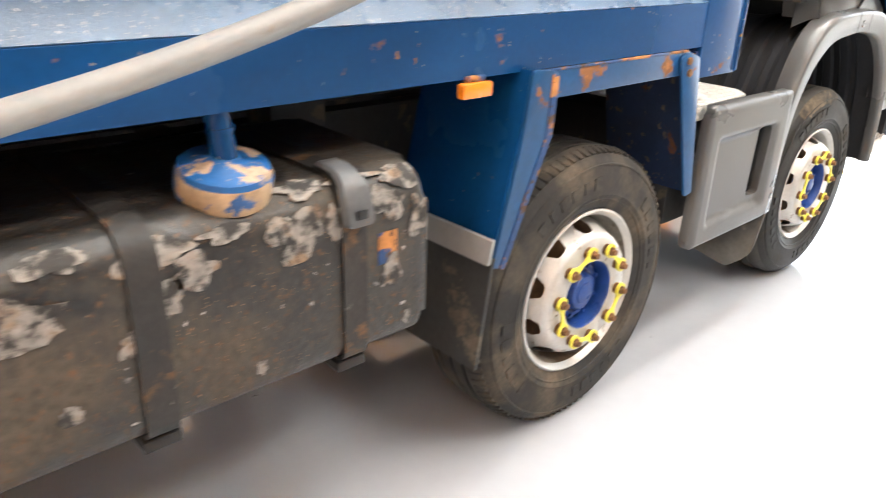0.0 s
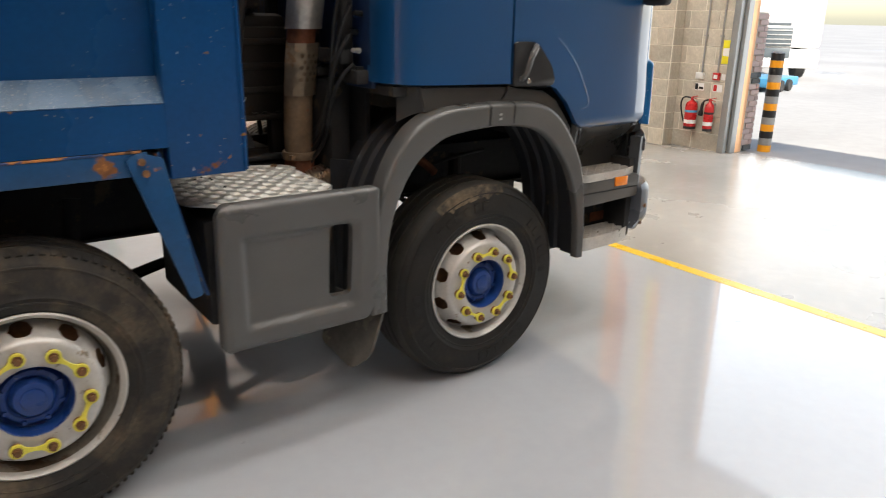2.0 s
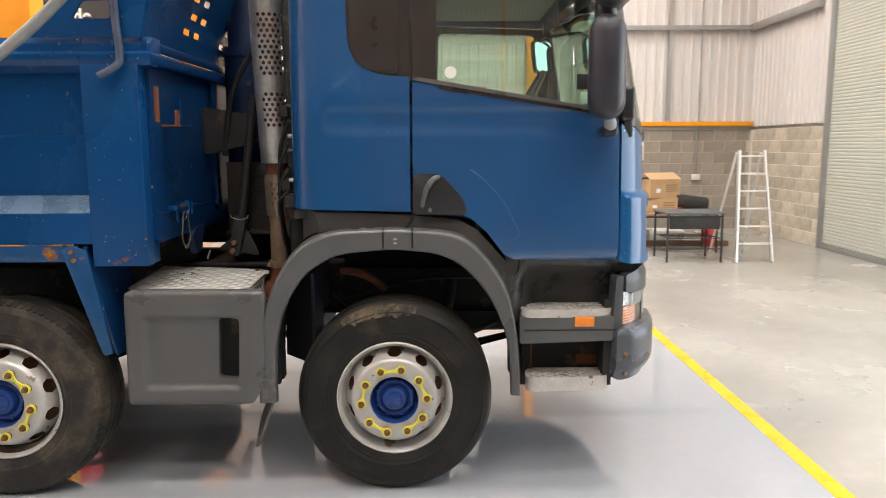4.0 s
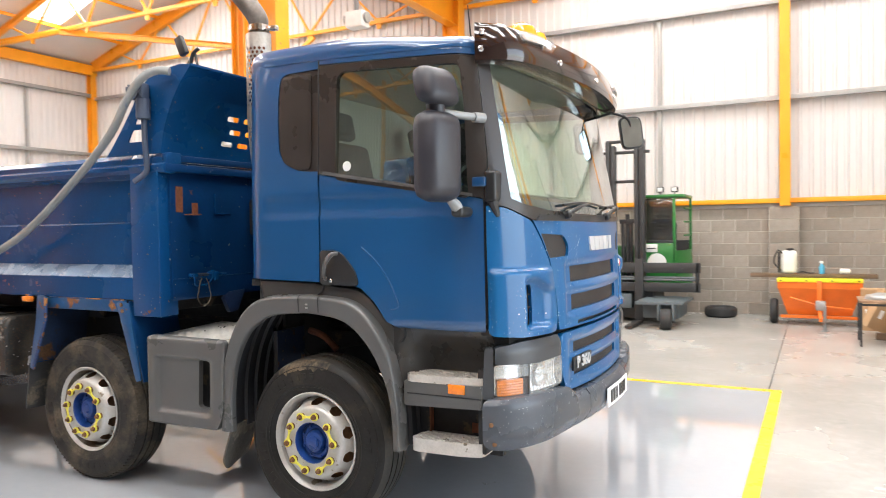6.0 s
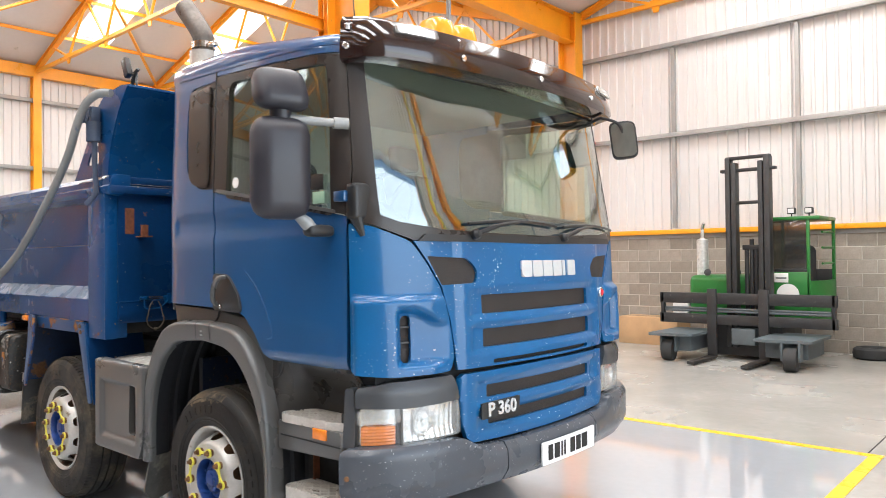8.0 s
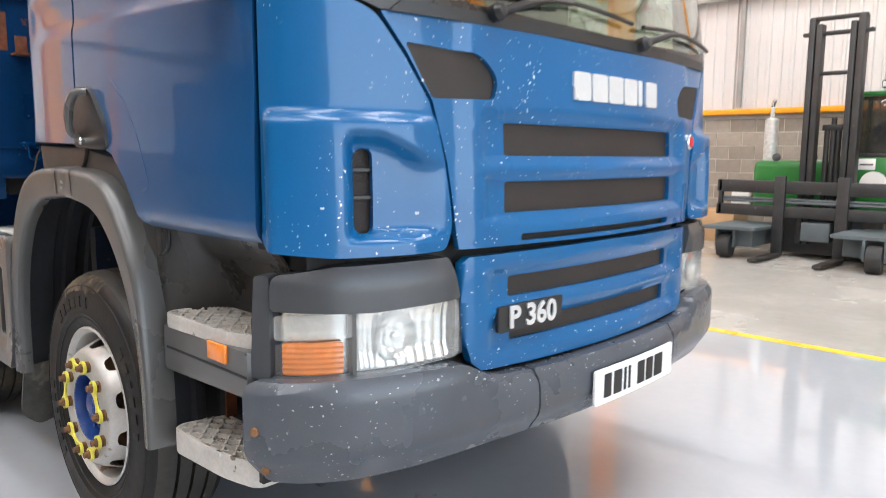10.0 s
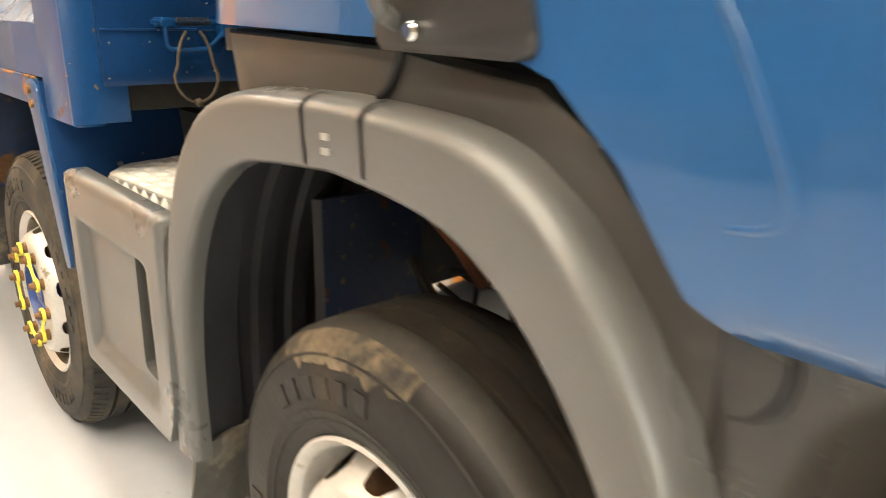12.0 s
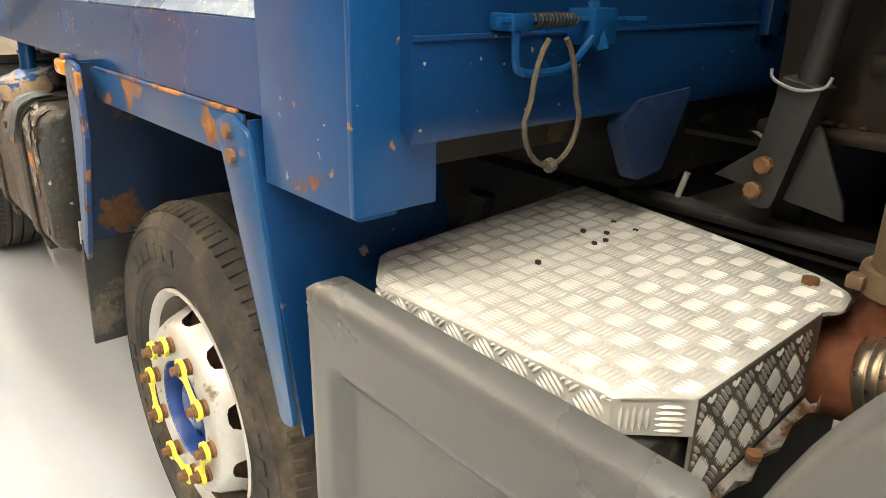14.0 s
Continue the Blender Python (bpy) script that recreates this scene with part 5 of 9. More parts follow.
part("window_sticker", box(B(), (0.90, -1.186, 1.945), (0.985, -1.183, 2.0), 0.0005), M_STICKER, truck, "pale green sticker in the side window")
part("window_sticker", box(B(), (0.88, -1.186, 2.01), (0.975, -1.183, 2.08), 0.0005), M_INK, truck, "dark sticker in the side window")

# front corners below the cab: lamp units, trim, steps
for mirror in (False, True):
    f = flip if mirror else (lambda p: p)
    sd = 1 if mirror else -1
    unit = part("headlamp", panel(f(rounded([(1.150, 0.842), (1.655, 0.858), (1.655, 1.018), (1.150, 1.012)], 0.02)), [], skin(lambda s, z: -0.035), 0.04, 0.02), M_REFLECTOR, truck, "large clear headlamp unit")
    flute = lambda q, z: -0.030 + 0.005 * math.sin((min(q, 2 * SMID - q) - 1.36) * 2 * math.pi / 0.062) ** 2 + 0.012 * smoothstep(0.97, 1.02, z) + 0.012 * smoothstep(0.90, 0.86, z)
    part("reflector", panel(f(rect(1.36, 1.648, 0.855, 1.012, 0.012)), [], skin(flute), 0.0075, 0.006), M_REFLECTOR, unit, "fluted bright reflector", sharp=70)
    x, y, z = cab(1.475 if not mirror else 2 * SMID - 1.475, 0.935, -0.022)
    nx, ny, _ = cab(1.475 if not mirror else 2 * SMID - 1.475, 0.935, 1.0)
    part("lamp_bowl", lathe(B(), [(0.062, 0.016), (0.05, 0.002), (0.03, -0.012), (0.014, -0.014), (0.012, 0.010), (0, 0.012)], (x, y, z), (nx - x, ny - y, 0), 28), M_REFLECTOR, unit)
    part("cell_divider", panel(f(rect(1.344, 1.354, 0.846, 1.018, 0.002)), [], skin(lambda q, z: 0.012), 0.03, 0.045), M_GREY, unit, "grey divider between the lamp cells")
    part("lens", panel(f(rounded([(1.352, 0.845), (1.66, 0.862), (1.66, 1.022), (1.352, 1.016)], 0.02)), [], skin(lambda s, z: 0.018 - 0.5 * (z - 0.93) ** 2), 0.03, 0.006), M_LENS, unit, "clear lamp lens")
    part("indicator_lens", panel(f(rounded([(1.164, 0.852), (1.326, 0.854), (1.326, 0.938), (1.164, 0.938)], 0.010)), [], skin(lambda q, z: -0.012 + 0.0014 * math.sin(z * 2 * math.pi / 0.014)), 0.0035, 0.01), M_AMBERLENS, unit, "amber indicator lens")
    part("bulb_shield", panel(f(rounded([(1.153, 0.845), (1.344, 0.85), (1.344, 0.945), (1.153, 0.94)], 0.012)), [], skin(lambda s, z: 0.008), 0.03, 0.004), M_CLEAR, unit, "clear indicator cover")
    part("side_lens", panel(f(rounded([(1.153, 0.948), (1.344, 0.952), (1.344, 1.016), (1.153, 1.012)], 0.012)), [], skin(lambda s, z: 0.012), 0.03, 0.006), M_LENS, unit)
    part("lamp_trim", panel(f(rounded([(1.148, 1.026), (1.40, 1.014), (1.672, 1.024), (1.632, 1.138), (1.30, 1.133), (1.15, 1.112)], [0.012, 0, 0.008, 0.012, 0, 0.02], 3)), [], skin(lambda s, z: 0.022 * smoothstep(1.15, 1.08, z) * smoothstep(1.70, 1.62, min(s, 2 * SMID - s)) + 0.002), 0.02, 0.05), M_TRIM, truck, "dark grey plastic trim above the headlamp")
    part("lamp_edge", panel(f(rounded([(1.085, 0.845), (1.142, 0.845), (1.142, 1.11), (1.10, 1.11)], 0.012)), [], skin(lambda s, z: 0.012), 0.03, 0.06), M_TRIM, truck)
    part("lamp_side", panel(f(rounded([(1.662, 0.86), (1.69, 0.86), (1.685, 1.03), (1.664, 1.03)], 0.008)), [], skin(lambda s, z: -0.005), 0.03, 0.05), M_TRIM, truck)
    # two steps
    for z1, yin, depth in ((0.948, 1.015, 0.040), (0.602, 1.02, 0.07)):
        x0, x1 = (0.628, 1.088) if z1 > 0.8 else (0.655, 1.075)
        pl = rounded([(x0 + 0.03, sd * yin), (x1, sd * yin), (x1, sd * 1.155), (x1 - 0.12, sd * 1.185), (x0 + 0.03, sd * 1.196), (x0, sd * 1.16)], [0.03, 0.01, 0.02, 0.05, 0.02, 0.03], 4)
        top_ = 1.196
        bm = B()
        prism(bm, pl, "z", z1 - depth, z1 - 0.016, 0.004)
        # raised rim round the tread
        cx_, cy_ = (x0 + x1) / 2, sd * (yin + top_) / 2
        inner = [(cx_ + (px_ - cx_) * 0.962, cy_ + (py_ - cy_) * 0.90) for px_, py_ in pl]
        n_ = len(pl)
        lo_, hi_, ho_ = ([bm.verts.new((*q_, zz)) for q_ in ring] for ring, zz in ((pl, z1 - 0.018), (pl, z1), (inner, z1)))
        li_ = [bm.verts.new((*q_, z1 - 0.018)) for q_ in inner]
        for i in range(n_):
            j = (i + 1) % n_
            for a_, b_ in ((lo_, hi_), (hi_, ho_), (ho_, li_)):
                bm.faces.new((a_[i], a_[j], b_[j], b_[i]))
        stp = part("step", bm, M_STEP, truck, "pale alloy cab step with a ribbed tread")
        bm = B()
        # serrated ribs crossing in diamonds
        n, wide, deep = 7, x1 - x0, 0.168
        for d_ in (1, -1):
            for i in range(-4, n + 4):
                a = Vector((x0 + wide * (i + 0.5) / n, sd * (yin + 0.006), z1 - 0.008))
                b = a + Vector((d_ * 0.20, sd * deep, 0))
                lim = lambda p: x0 + 0.010 + max(0, abs(p.y) - 1.155) * 0.7 + 1.3 * max(0, yin + 0.04 - abs(p.y)) <= p.x <= x1 - 0.010 and abs(p.y) < 1.188 - max(0, (p.x - x1 + 0.13)) * 0.28
                ins = [a.lerp(b, k / 40) for k in range(41) if lim(a.lerp(b, k / 40))]
                if len(ins) > 4:
                    beam(bm, ins[0], ins[-1], 0.0075, 0.016)
                    for k in range(2, len(ins) - 2, 2):
                        beam(bm, ins[k] + Vector((0, 0, 0.0085)), ins[k].lerp(ins[k + 1], 0.7) + Vector((0, 0, 0.0085)), 0.0055, 0.003)
        part("tread", bm, M_STEP, stp)
        part("tread_floor", prism(B(), inner, "z", z1 - 0.0159, z1 - 0.0125), M_TREADDIRT, stp, "dirt between the ribs")
    bm = B()
    prism(bm, rounded([(0.625, 0.775), (1.088, 0.79), (1.088, 0.912), (0.625, 0.912)], 0.008), "y", *sorted((sd * 1.10, sd * 1.188)), 0.008)
    sp = part("step_panel", bm, M_GREY, truck, "grey plastic step panel")
    part("side_reflector", box(B(), (0.895, min(sd * 1.184, sd * 1.196), 0.862), (0.992, max(sd * 1.184, sd * 1.196), 0.912), 0.004), M_AMBERLENS, sp, "orange side marker")
    part("panel_groove", box(B(), (0.645, min(sd * 1.18, sd * 1.1905), 0.842), (1.085, max(sd * 1.18, sd * 1.1905), 0.848)), M_INK, sp)
    # hollow panel from under the door down to the back of the step, flared towards the arch
    bm = B()
    xs_, zs_ = [0.555 + 0.565 * k / 24 for k in range(25)], [0.88 + 0.345 * k / 14 for k in range(15)]
    hollow = lambda x, z: 1.012 + 0.115 * smoothstep(0.97, 1.21, z) ** 1.4 + (0.155 - 0.115 * smoothstep(0.97, 1.21, z) ** 1.4) * smoothstep(0.74, 0.58, x)
    grid_ = [[bm.verts.new((x, sd * hollow(x, z), z)) for z in zs_] for x in xs_]
    for g0, g1 in zip(grid_, grid_[1:]):
        for k in range(len(zs_) - 1):
            bm.faces.new((g0[k], g0[k + 1], g1[k + 1], g1[k]))
    bmesh.ops.recalc_face_normals(bm, faces=bm.faces[:])
    bmesh.ops.solidify(bm, geom=bm.faces[:], thickness=0.006)
    part("sill_panel", bm, M_SILL, truck, "dark hollow panel between door and step", sharp=50)
    part("rust_edge", box(B(), (0.698, min(sd * 1.0, sd * 1.036), 0.60), (0.706, max(sd * 1.0, sd * 1.036), 0.80)), M_EXRUST, truck, "rusty bracket edge")
    bm = B()
    box(bm, (0.60, min(sd * 0.96, sd * 0.99), 0.50), (1.12, max(sd * 0.96, sd * 0.99), 0.99))
    box(bm, (0.655, min(sd * 1.0, sd * 1.03), 0.595), (0.70, max(sd * 1.0, sd * 1.03), 0.80))
    box(bm, (1.05, min(sd * 0.98, sd * 1.15), 0.55), (1.09, max(sd * 0.98, sd * 1.15), 0.99))
    part("step_frame", bm, M_UNDER, truck)
    part("rust_patch", box(B(), (0.94, min(sd * 0.99, sd * 0.998), 0.61), (1.05, max(sd * 0.99, sd * 0.998), 0.665), 0.003), M_EXRUST, truck)

# bumper in three pieces
def bumper_shape(s, z):
    s = min(s, 2 * SMID - s)
    top = 0.862 - 0.075 * smoothstep(1.66, 1.80, s)
    e = 0.068 - 0.05 * smoothstep(0.68, 0.575, z) ** 1.5 - 0.03 * smoothstep(top - 0.05, top + 0.005, z)
    return e - 0.045 * smoothstep(1.16, 1.08, s) * 0.4 + 0.012 * smoothstep(1.7, 2.2, s)


bump_r = rounded([(1.090, 0.578), (1.50, 0.578), (1.935, 0.585), (1.925, 0.782), (1.80, 0.786), (1.74, 0.80), (1.66, 0.845), (1.50, 0.850), (1.30, 0.852), (1.090, 0.848)], [0.05, 0, 0.01, 0.01, 0.02, 0.03, 0.03, 0, 0, 0.04], 4)
for mirror in (False, True):
    pts = flip(bump_r) if mirror else bump_r
    bp = part("bumper_corner", panel(pts, [], skin(bumper_shape), 0.03, 0.06), M_BUMPER, truck, "scuffed grey plastic bumper corner", sharp=50)
    for s_, z_ in ((1.125, 0.725), (1.14, 0.62)):
        s_ = 2 * SMID - s_ if mirror else s_
        x, y, z = cab(s_, z_, bumper_shape(s_, z_))
        nx, ny, _ = cab(s_, z_, 1.0)
        part("bolt", lathe(B(), [(0.012, -0.01), (0.012, 0.006), (0, 0.009)], (x, y, z), (nx - x, ny - y, 0), 12), M_NUT, bp)
bm = panel(rounded([(1.942, 0.585), (2 * SMID - 1.942, 0.585), (2 * SMID - 1.932, 0.782), (1.932, 0.782)], 0.01), [], skin(bumper_shape), 0.03, 0.06)
bc = part("bumper_centre", bm, M_BUMPER, truck, "scuffed grey plastic bumper centre with chipped paint", sharp=50)
pl = part("number_plate", panel(rect(2.165, 2.69, 0.618, 0.735, 0.01), [], skin(lambda s, z: 0.098), 0.06, 0.008), M_PLATE, bc, "white number plate")
for i, (a, w) in enumerate(((2.215, 0.04), (2.27, 0.048), (2.332, 0.014), (2.36, 0.014), (2.42, 0.048), (2.48, 0.048), (2.54, 0.062))):
    part("plate_bar", panel(rect(a, a + w, 0.638, 0.716, 0.004), [], skin(lambda s, z: 0.1), 0.06, 0.002), M_INK, pl)

# wheel arch with ribbed liner
ARCH_OUT = [(-0.665, 0.50), (-0.66, 0.75), (-0.625, 0.95), (-0.545, 1.15), (-0.43, 1.285), (-0.28, 1.345), (-0.05, 1.358), (0.06, 1.358), (0.27, 1.342), (0.39, 1.285), (0.495, 1.165), (0.57, 1.02), (0.615, 0.77), (0.625, 0.53)]
ARCH_IN = [(-0.575, 0.50), (-0.572, 0.75), (-0.530, 0.95), (-0.448, 1.10), (-0.36, 1.178), (-0.25, 1.230), (-0.05, 1.252), (0.06, 1.252), (0.24, 1.225), (0.362, 1.152), (0.468, 1.025), (0.542, 0.86), (0.572, 0.70), (0.578, 0.53)]

for sd in (-1, 1):
    so, si = smooth_path(ARCH_OUT, 5), smooth_path(ARCH_IN, 5)
    bm = B()
    n = len(so)
    prof = [(-0.05, 1.16), (-0.01, 1.205), (0.015, 1.226), (0.06, 1.2395), (0.12, 1.2455), (0.19, 1.2475), (0.22, 1.2475), (0.88, 1.2435), (0.92, 1.2415), (0.965, 1.237), (0.99, 1.230), (1.0, 1.222), (1.0, 1.200)]
    cols = []
    for (xo, zo), (xi, zi) in zip(so, si):
        cols.append([bm.verts.new((xo + (xi - xo) * k, sd * y, zo + (zi - zo) * k)) for k, y in prof])
    for a, b in zip(cols, cols[1:]):
        for i in range(len(prof) - 1):
            bm.faces.new((a[i], a[i + 1], b[i + 1], b[i]))
    bm.faces.new(cols[0]), bm.faces.new(cols[-1])
    arch = part("wheel_arch", bm, M_GREY, truck, "grey plastic wheel arch trim", sharp=50)
    # the joints at its crown
    for x_ in (-0.04, 0.10):
        bm = B()
        ring = [[bm.verts.new((x_ + dx, sd * (y + 0.0015), 1.359 - 0.106 * k + 0.0015)) for k, y in prof[1:-1]] for dx in (-0.004, 0.004)]
        for i in range(len(ring[0]) - 1):
            bm.faces.new((ring[0][i], ring[0][i + 1], ring[1][i + 1], ring[1][i]))
        bmesh.ops.solidify(bm, geom=bm.faces[:], thickness=0.003)
        part("arch_joint", bm, M_BLACK, arch, "dark joint of the arch trim")
    for dz in (0.0, 0.02):
        part("clip_mark", box(B(), (0.010, min(sd * 1.244, sd * 1.2495), 1.285 + dz), (0.026, max(sd * 1.244, sd * 1.2495), 1.294 + dz)), M_GIRT, arch)
    # liner: ribbed sheet over the tyre, from the arch inward
    bm = B()
    rib = [(1.19, 0.0), (1.10, 0.0), (1.09, 0.018), (1.06, 0.018), (1.05, 0.0), (1.01, 0.0), (1.00, 0.018), (0.97, 0.018), (0.96, 0.0), (0.92, 0.0), (0.91, 0.018), (0.88, 0.018), (0.87, 0.0), (0.80, 0.0)]
    cols = []
    for (xo, zo) in smooth_path([(a * 0.5 + c * 0.5, b * 0.5 + d * 0.5) for (a, b), (c, d) in zip(ARCH_OUT, ARCH_IN)], 4):
        dx, dz = xo - 0.0, zo - 0.55
        L = math.hypot(dx, dz)
        cols.append([bm.verts.new((xo + dx / L * d, sd * y, zo + dz / L * d)) for y, d in rib])
    for a, b in zip(cols, cols[1:]):
        for i in range(len(rib) - 1):
            bm.faces.new((a[i], a[i + 1], b[i + 1], b[i]))
    ln = part("arch_liner", bm, M_LINER, truck, "ribbed dusty wheel arch liner, grey darkened for shade", sharp=25)
    # filler between arch and cab
    bm = B()
    pts = [(-0.28, 1.343), (-0.05, 1.352), (0.06, 1.352), (0.27, 1.338), (0.39, 1.28), (0.495, 1.16), (0.575, 1.02), (0.60, 1.10), (0.565, 1.185), (0.50, 1.24), (0.42, 1.345), (0.33, 1.395), (0.10, 1.42), (-0.375, 1.44), (-0.35, 1.33)]
    prism(bm, pts, "y", *sorted((sd * 1.10, sd * 1.185)), 0.006)
    for v in bm.verts:
        if abs(v.co.y) > 1.15:
            v.co.y -= sd * 0.03 * smoothstep(0.46, 0.60, v.co.x)
        elif v.co.x < -0.3:
            v.co.x, v.co.y = v.co.x - 0.03, sd * 1.03
    part("arch_filler", bm, M_FILLER, truck, "grey filler panel between arch and door, darkened for shade")
    bm = B()
    back = [[bm.verts.new((-0.345 - 0.10 * k / 6, sd * (1.183 - 0.075 * (k / 6) ** 1.4), z_)) for z_ in (1.336 - 0.045 * (k / 6) ** 2, 1.37, 1.405, 1.441)] for k in range(7)]
    for c0, c1 in zip(back, back[1:]):
        for i in range(3):
            bm.faces.new((c0[i], c0[i + 1], c1[i + 1], c1[i]))
    bmesh.ops.solidify(bm, geom=bm.faces[:], thickness=0.006)
    part("filler_return", bm, M_GREY, truck, "rear return of the filler panel", sharp=60)
    # dark joints of the filler, at the crown and where it meets the sill
    for line in ([(0.105, 1.43), (0.10, 1.405), (0.085, 1.38), (0.062, 1.362)], [(0.618, 1.195), (0.622, 1.165), (0.615, 1.135), (0.597, 1.115), (0.572, 1.108)]):
        part("filler_joint", tube(B(), smooth_path([(x_, sd * (1.189 - 0.03 * smoothstep(0.46, 0.60, x_)), z_) for x_, z_ in line], 4), 0.0065, 8), M_INK, truck, "dark joint of the filler panel")
    # skirt panel behind the front wheel
    outer = rounded([(-1.305, 0.49), (-0.685, 0.498), (-0.632, 0.60), (-0.615, 1.062), (-1.292, 1.068)], [0.04, 0.03, 0.05, 0.03, 0.05], 5)
    hole = rounded([(-0.855, 0.628), (-0.755, 0.622), (-0.742, 0.925), (-0.842, 0.932)], 0.025, 4)

    def skirt_place(s, z, t, sd=sd):
        d = 0.022 * smoothstep(-1.215, -1.19, s) * smoothstep(-0.70, -0.78, s) * smoothstep(0.565, 0.60, z) * smoothstep(0.945, 0.915, z)
        edge = min(s + 1.305, 0.0 - (s + 0.605), z - 0.485, 1.07 - z)
        r = 0.02 * (1 - smoothstep(0.0, 0.035, edge)) ** 2
        return (s, sd * (1.258 - d - r - t), z)

    bm = panel(outer, [hole], skirt_place, 0.014, 0.035)
    part("side_skirt", bm, M_GREY, truck, "grey moulded plastic side skirt with a slot", sharp=50)
    # mud flap behind the front wheel
    bm = B()
    flapped = lambda s, z, t, sd=sd: (-0.585 - t - 0.35 * max(0, 0.51 - z) - 0.22 * (1.235 - s), sd * s, z)
    panel(rounded([(0.92, 0.53), (0.92, 0.29), (1.15, 0.225), (1.235, 0.30), (1.235, 0.525)], [0, 0.03, 0.03, 0.04, 0], 3), [], flapped, 0.04, 0.012, bm)
    part("mud_flap", bm, M_FLAP, truck, "bent dusty rubber mud flap")

# tread plate cover of the battery box
PL = [(-1.246, -1.152), (-0.800, -1.130), (-0.732, -1.056), (-0.740, -0.712), (-0.722, -0.690), (-0.735, -0.622), (-0.80, -0.582), (-0.95, -0.545), (-1.395, -0.457), (-1.350, -1.068)]
ZP = 1.042
RISE = lambda y: 0.016 * (y + 1.15) / 0.68
bm = B()
prism(bm, rounded(PL, [0.02, 0.012, 0.012, 0.004, 0.01, 0.015, 0.02, 0.01, 0.01, 0.02], 3), "z", ZP - 0.006, ZP, 0.0025, 2)
prism(bm, [(-1.246, -1.152), (-0.800, -1.130), (-0.800, -1.124), (-1.246, -1.146)], "z", ZP - 0.055, ZP - 0.0062)
for v in bm.verts:
    v.co.z += RISE(v.co.y) if v.co.z > ZP - 0.02 else 0
plate = part("battery_cover", bm, M_ALUBASE, truck, "chequered aluminium tread plate cover, dirty at the edges")
q = [Vector((-0.800, -1.130, 0)), Vector((-0.732, -1.056, 0)), Vector((-0.740, -0.712, 0))]
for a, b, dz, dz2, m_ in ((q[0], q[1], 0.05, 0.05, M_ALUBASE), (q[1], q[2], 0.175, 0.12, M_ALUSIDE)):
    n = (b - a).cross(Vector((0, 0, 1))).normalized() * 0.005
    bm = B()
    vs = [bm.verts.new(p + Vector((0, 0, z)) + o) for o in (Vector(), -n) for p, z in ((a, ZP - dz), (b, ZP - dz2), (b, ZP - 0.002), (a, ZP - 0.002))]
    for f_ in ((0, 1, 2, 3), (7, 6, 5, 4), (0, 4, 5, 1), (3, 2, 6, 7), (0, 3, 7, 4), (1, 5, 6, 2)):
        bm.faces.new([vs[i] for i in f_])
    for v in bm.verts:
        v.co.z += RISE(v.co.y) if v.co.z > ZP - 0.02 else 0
    part("cover_side", bm, m_, plate, "dark folded side of the tread plate with brown patches" if m_ is M_ALUSIDE else "")
# torn rusty flange turned out along the foot of the side
bm = B()
rows_ = []
for k in range(13):
    y = -1.05 + 0.31 * k / 12
    z = ZP - 0.172 + 0.053 * k / 12
    w = 0.026 + 0.007 * math.sin(k * 1.9) + 0.006 * noise.noise(Vector((k * 0.7, 3.1, 0)))
    rows_.append([bm.verts.new((-0.732 + d_, y, z + h_)) for d_, h_ in ((0.001, 0.0), (w * 0.45, -0.006), (w * 0.85, 0.0), (w, 0.012 + 0.006 * math.sin(k * 2.7)))])
for a, b in zip(rows_, rows_[1:]):
    for i in range(3):
        bm.faces.new((a[i], a[i + 1], b[i + 1], b[i]))
bmesh.ops.solidify(bm, geom=bm.faces[:], thickness=0.003)
part("side_flange", bm, M_FLANGE, plate, "bent flange with flaking white paint and rust")
for y_ in (-1.015, -0.91):
    part("flange_bolt", lathe(B(), [(0.012, 0), (0.012, 0.008), (0.007, 0.010), (0, 0.010)], (-0.718, y_, ZP - 0.168 + 0.21 * (y_ + 1.05)), (0, 0, 1), 6), M_NUT, plate)


def in_poly(x, y, poly):
    c = False
    for i in range(len(poly)):
        (x0, y0), (x1, y1) = poly[i - 1], poly[i]
        if (y0 > y) != (y1 > y) and x < (x1 - x0) * (y - y0) / (y1 - y0) + x0:
            c = not c
    return c


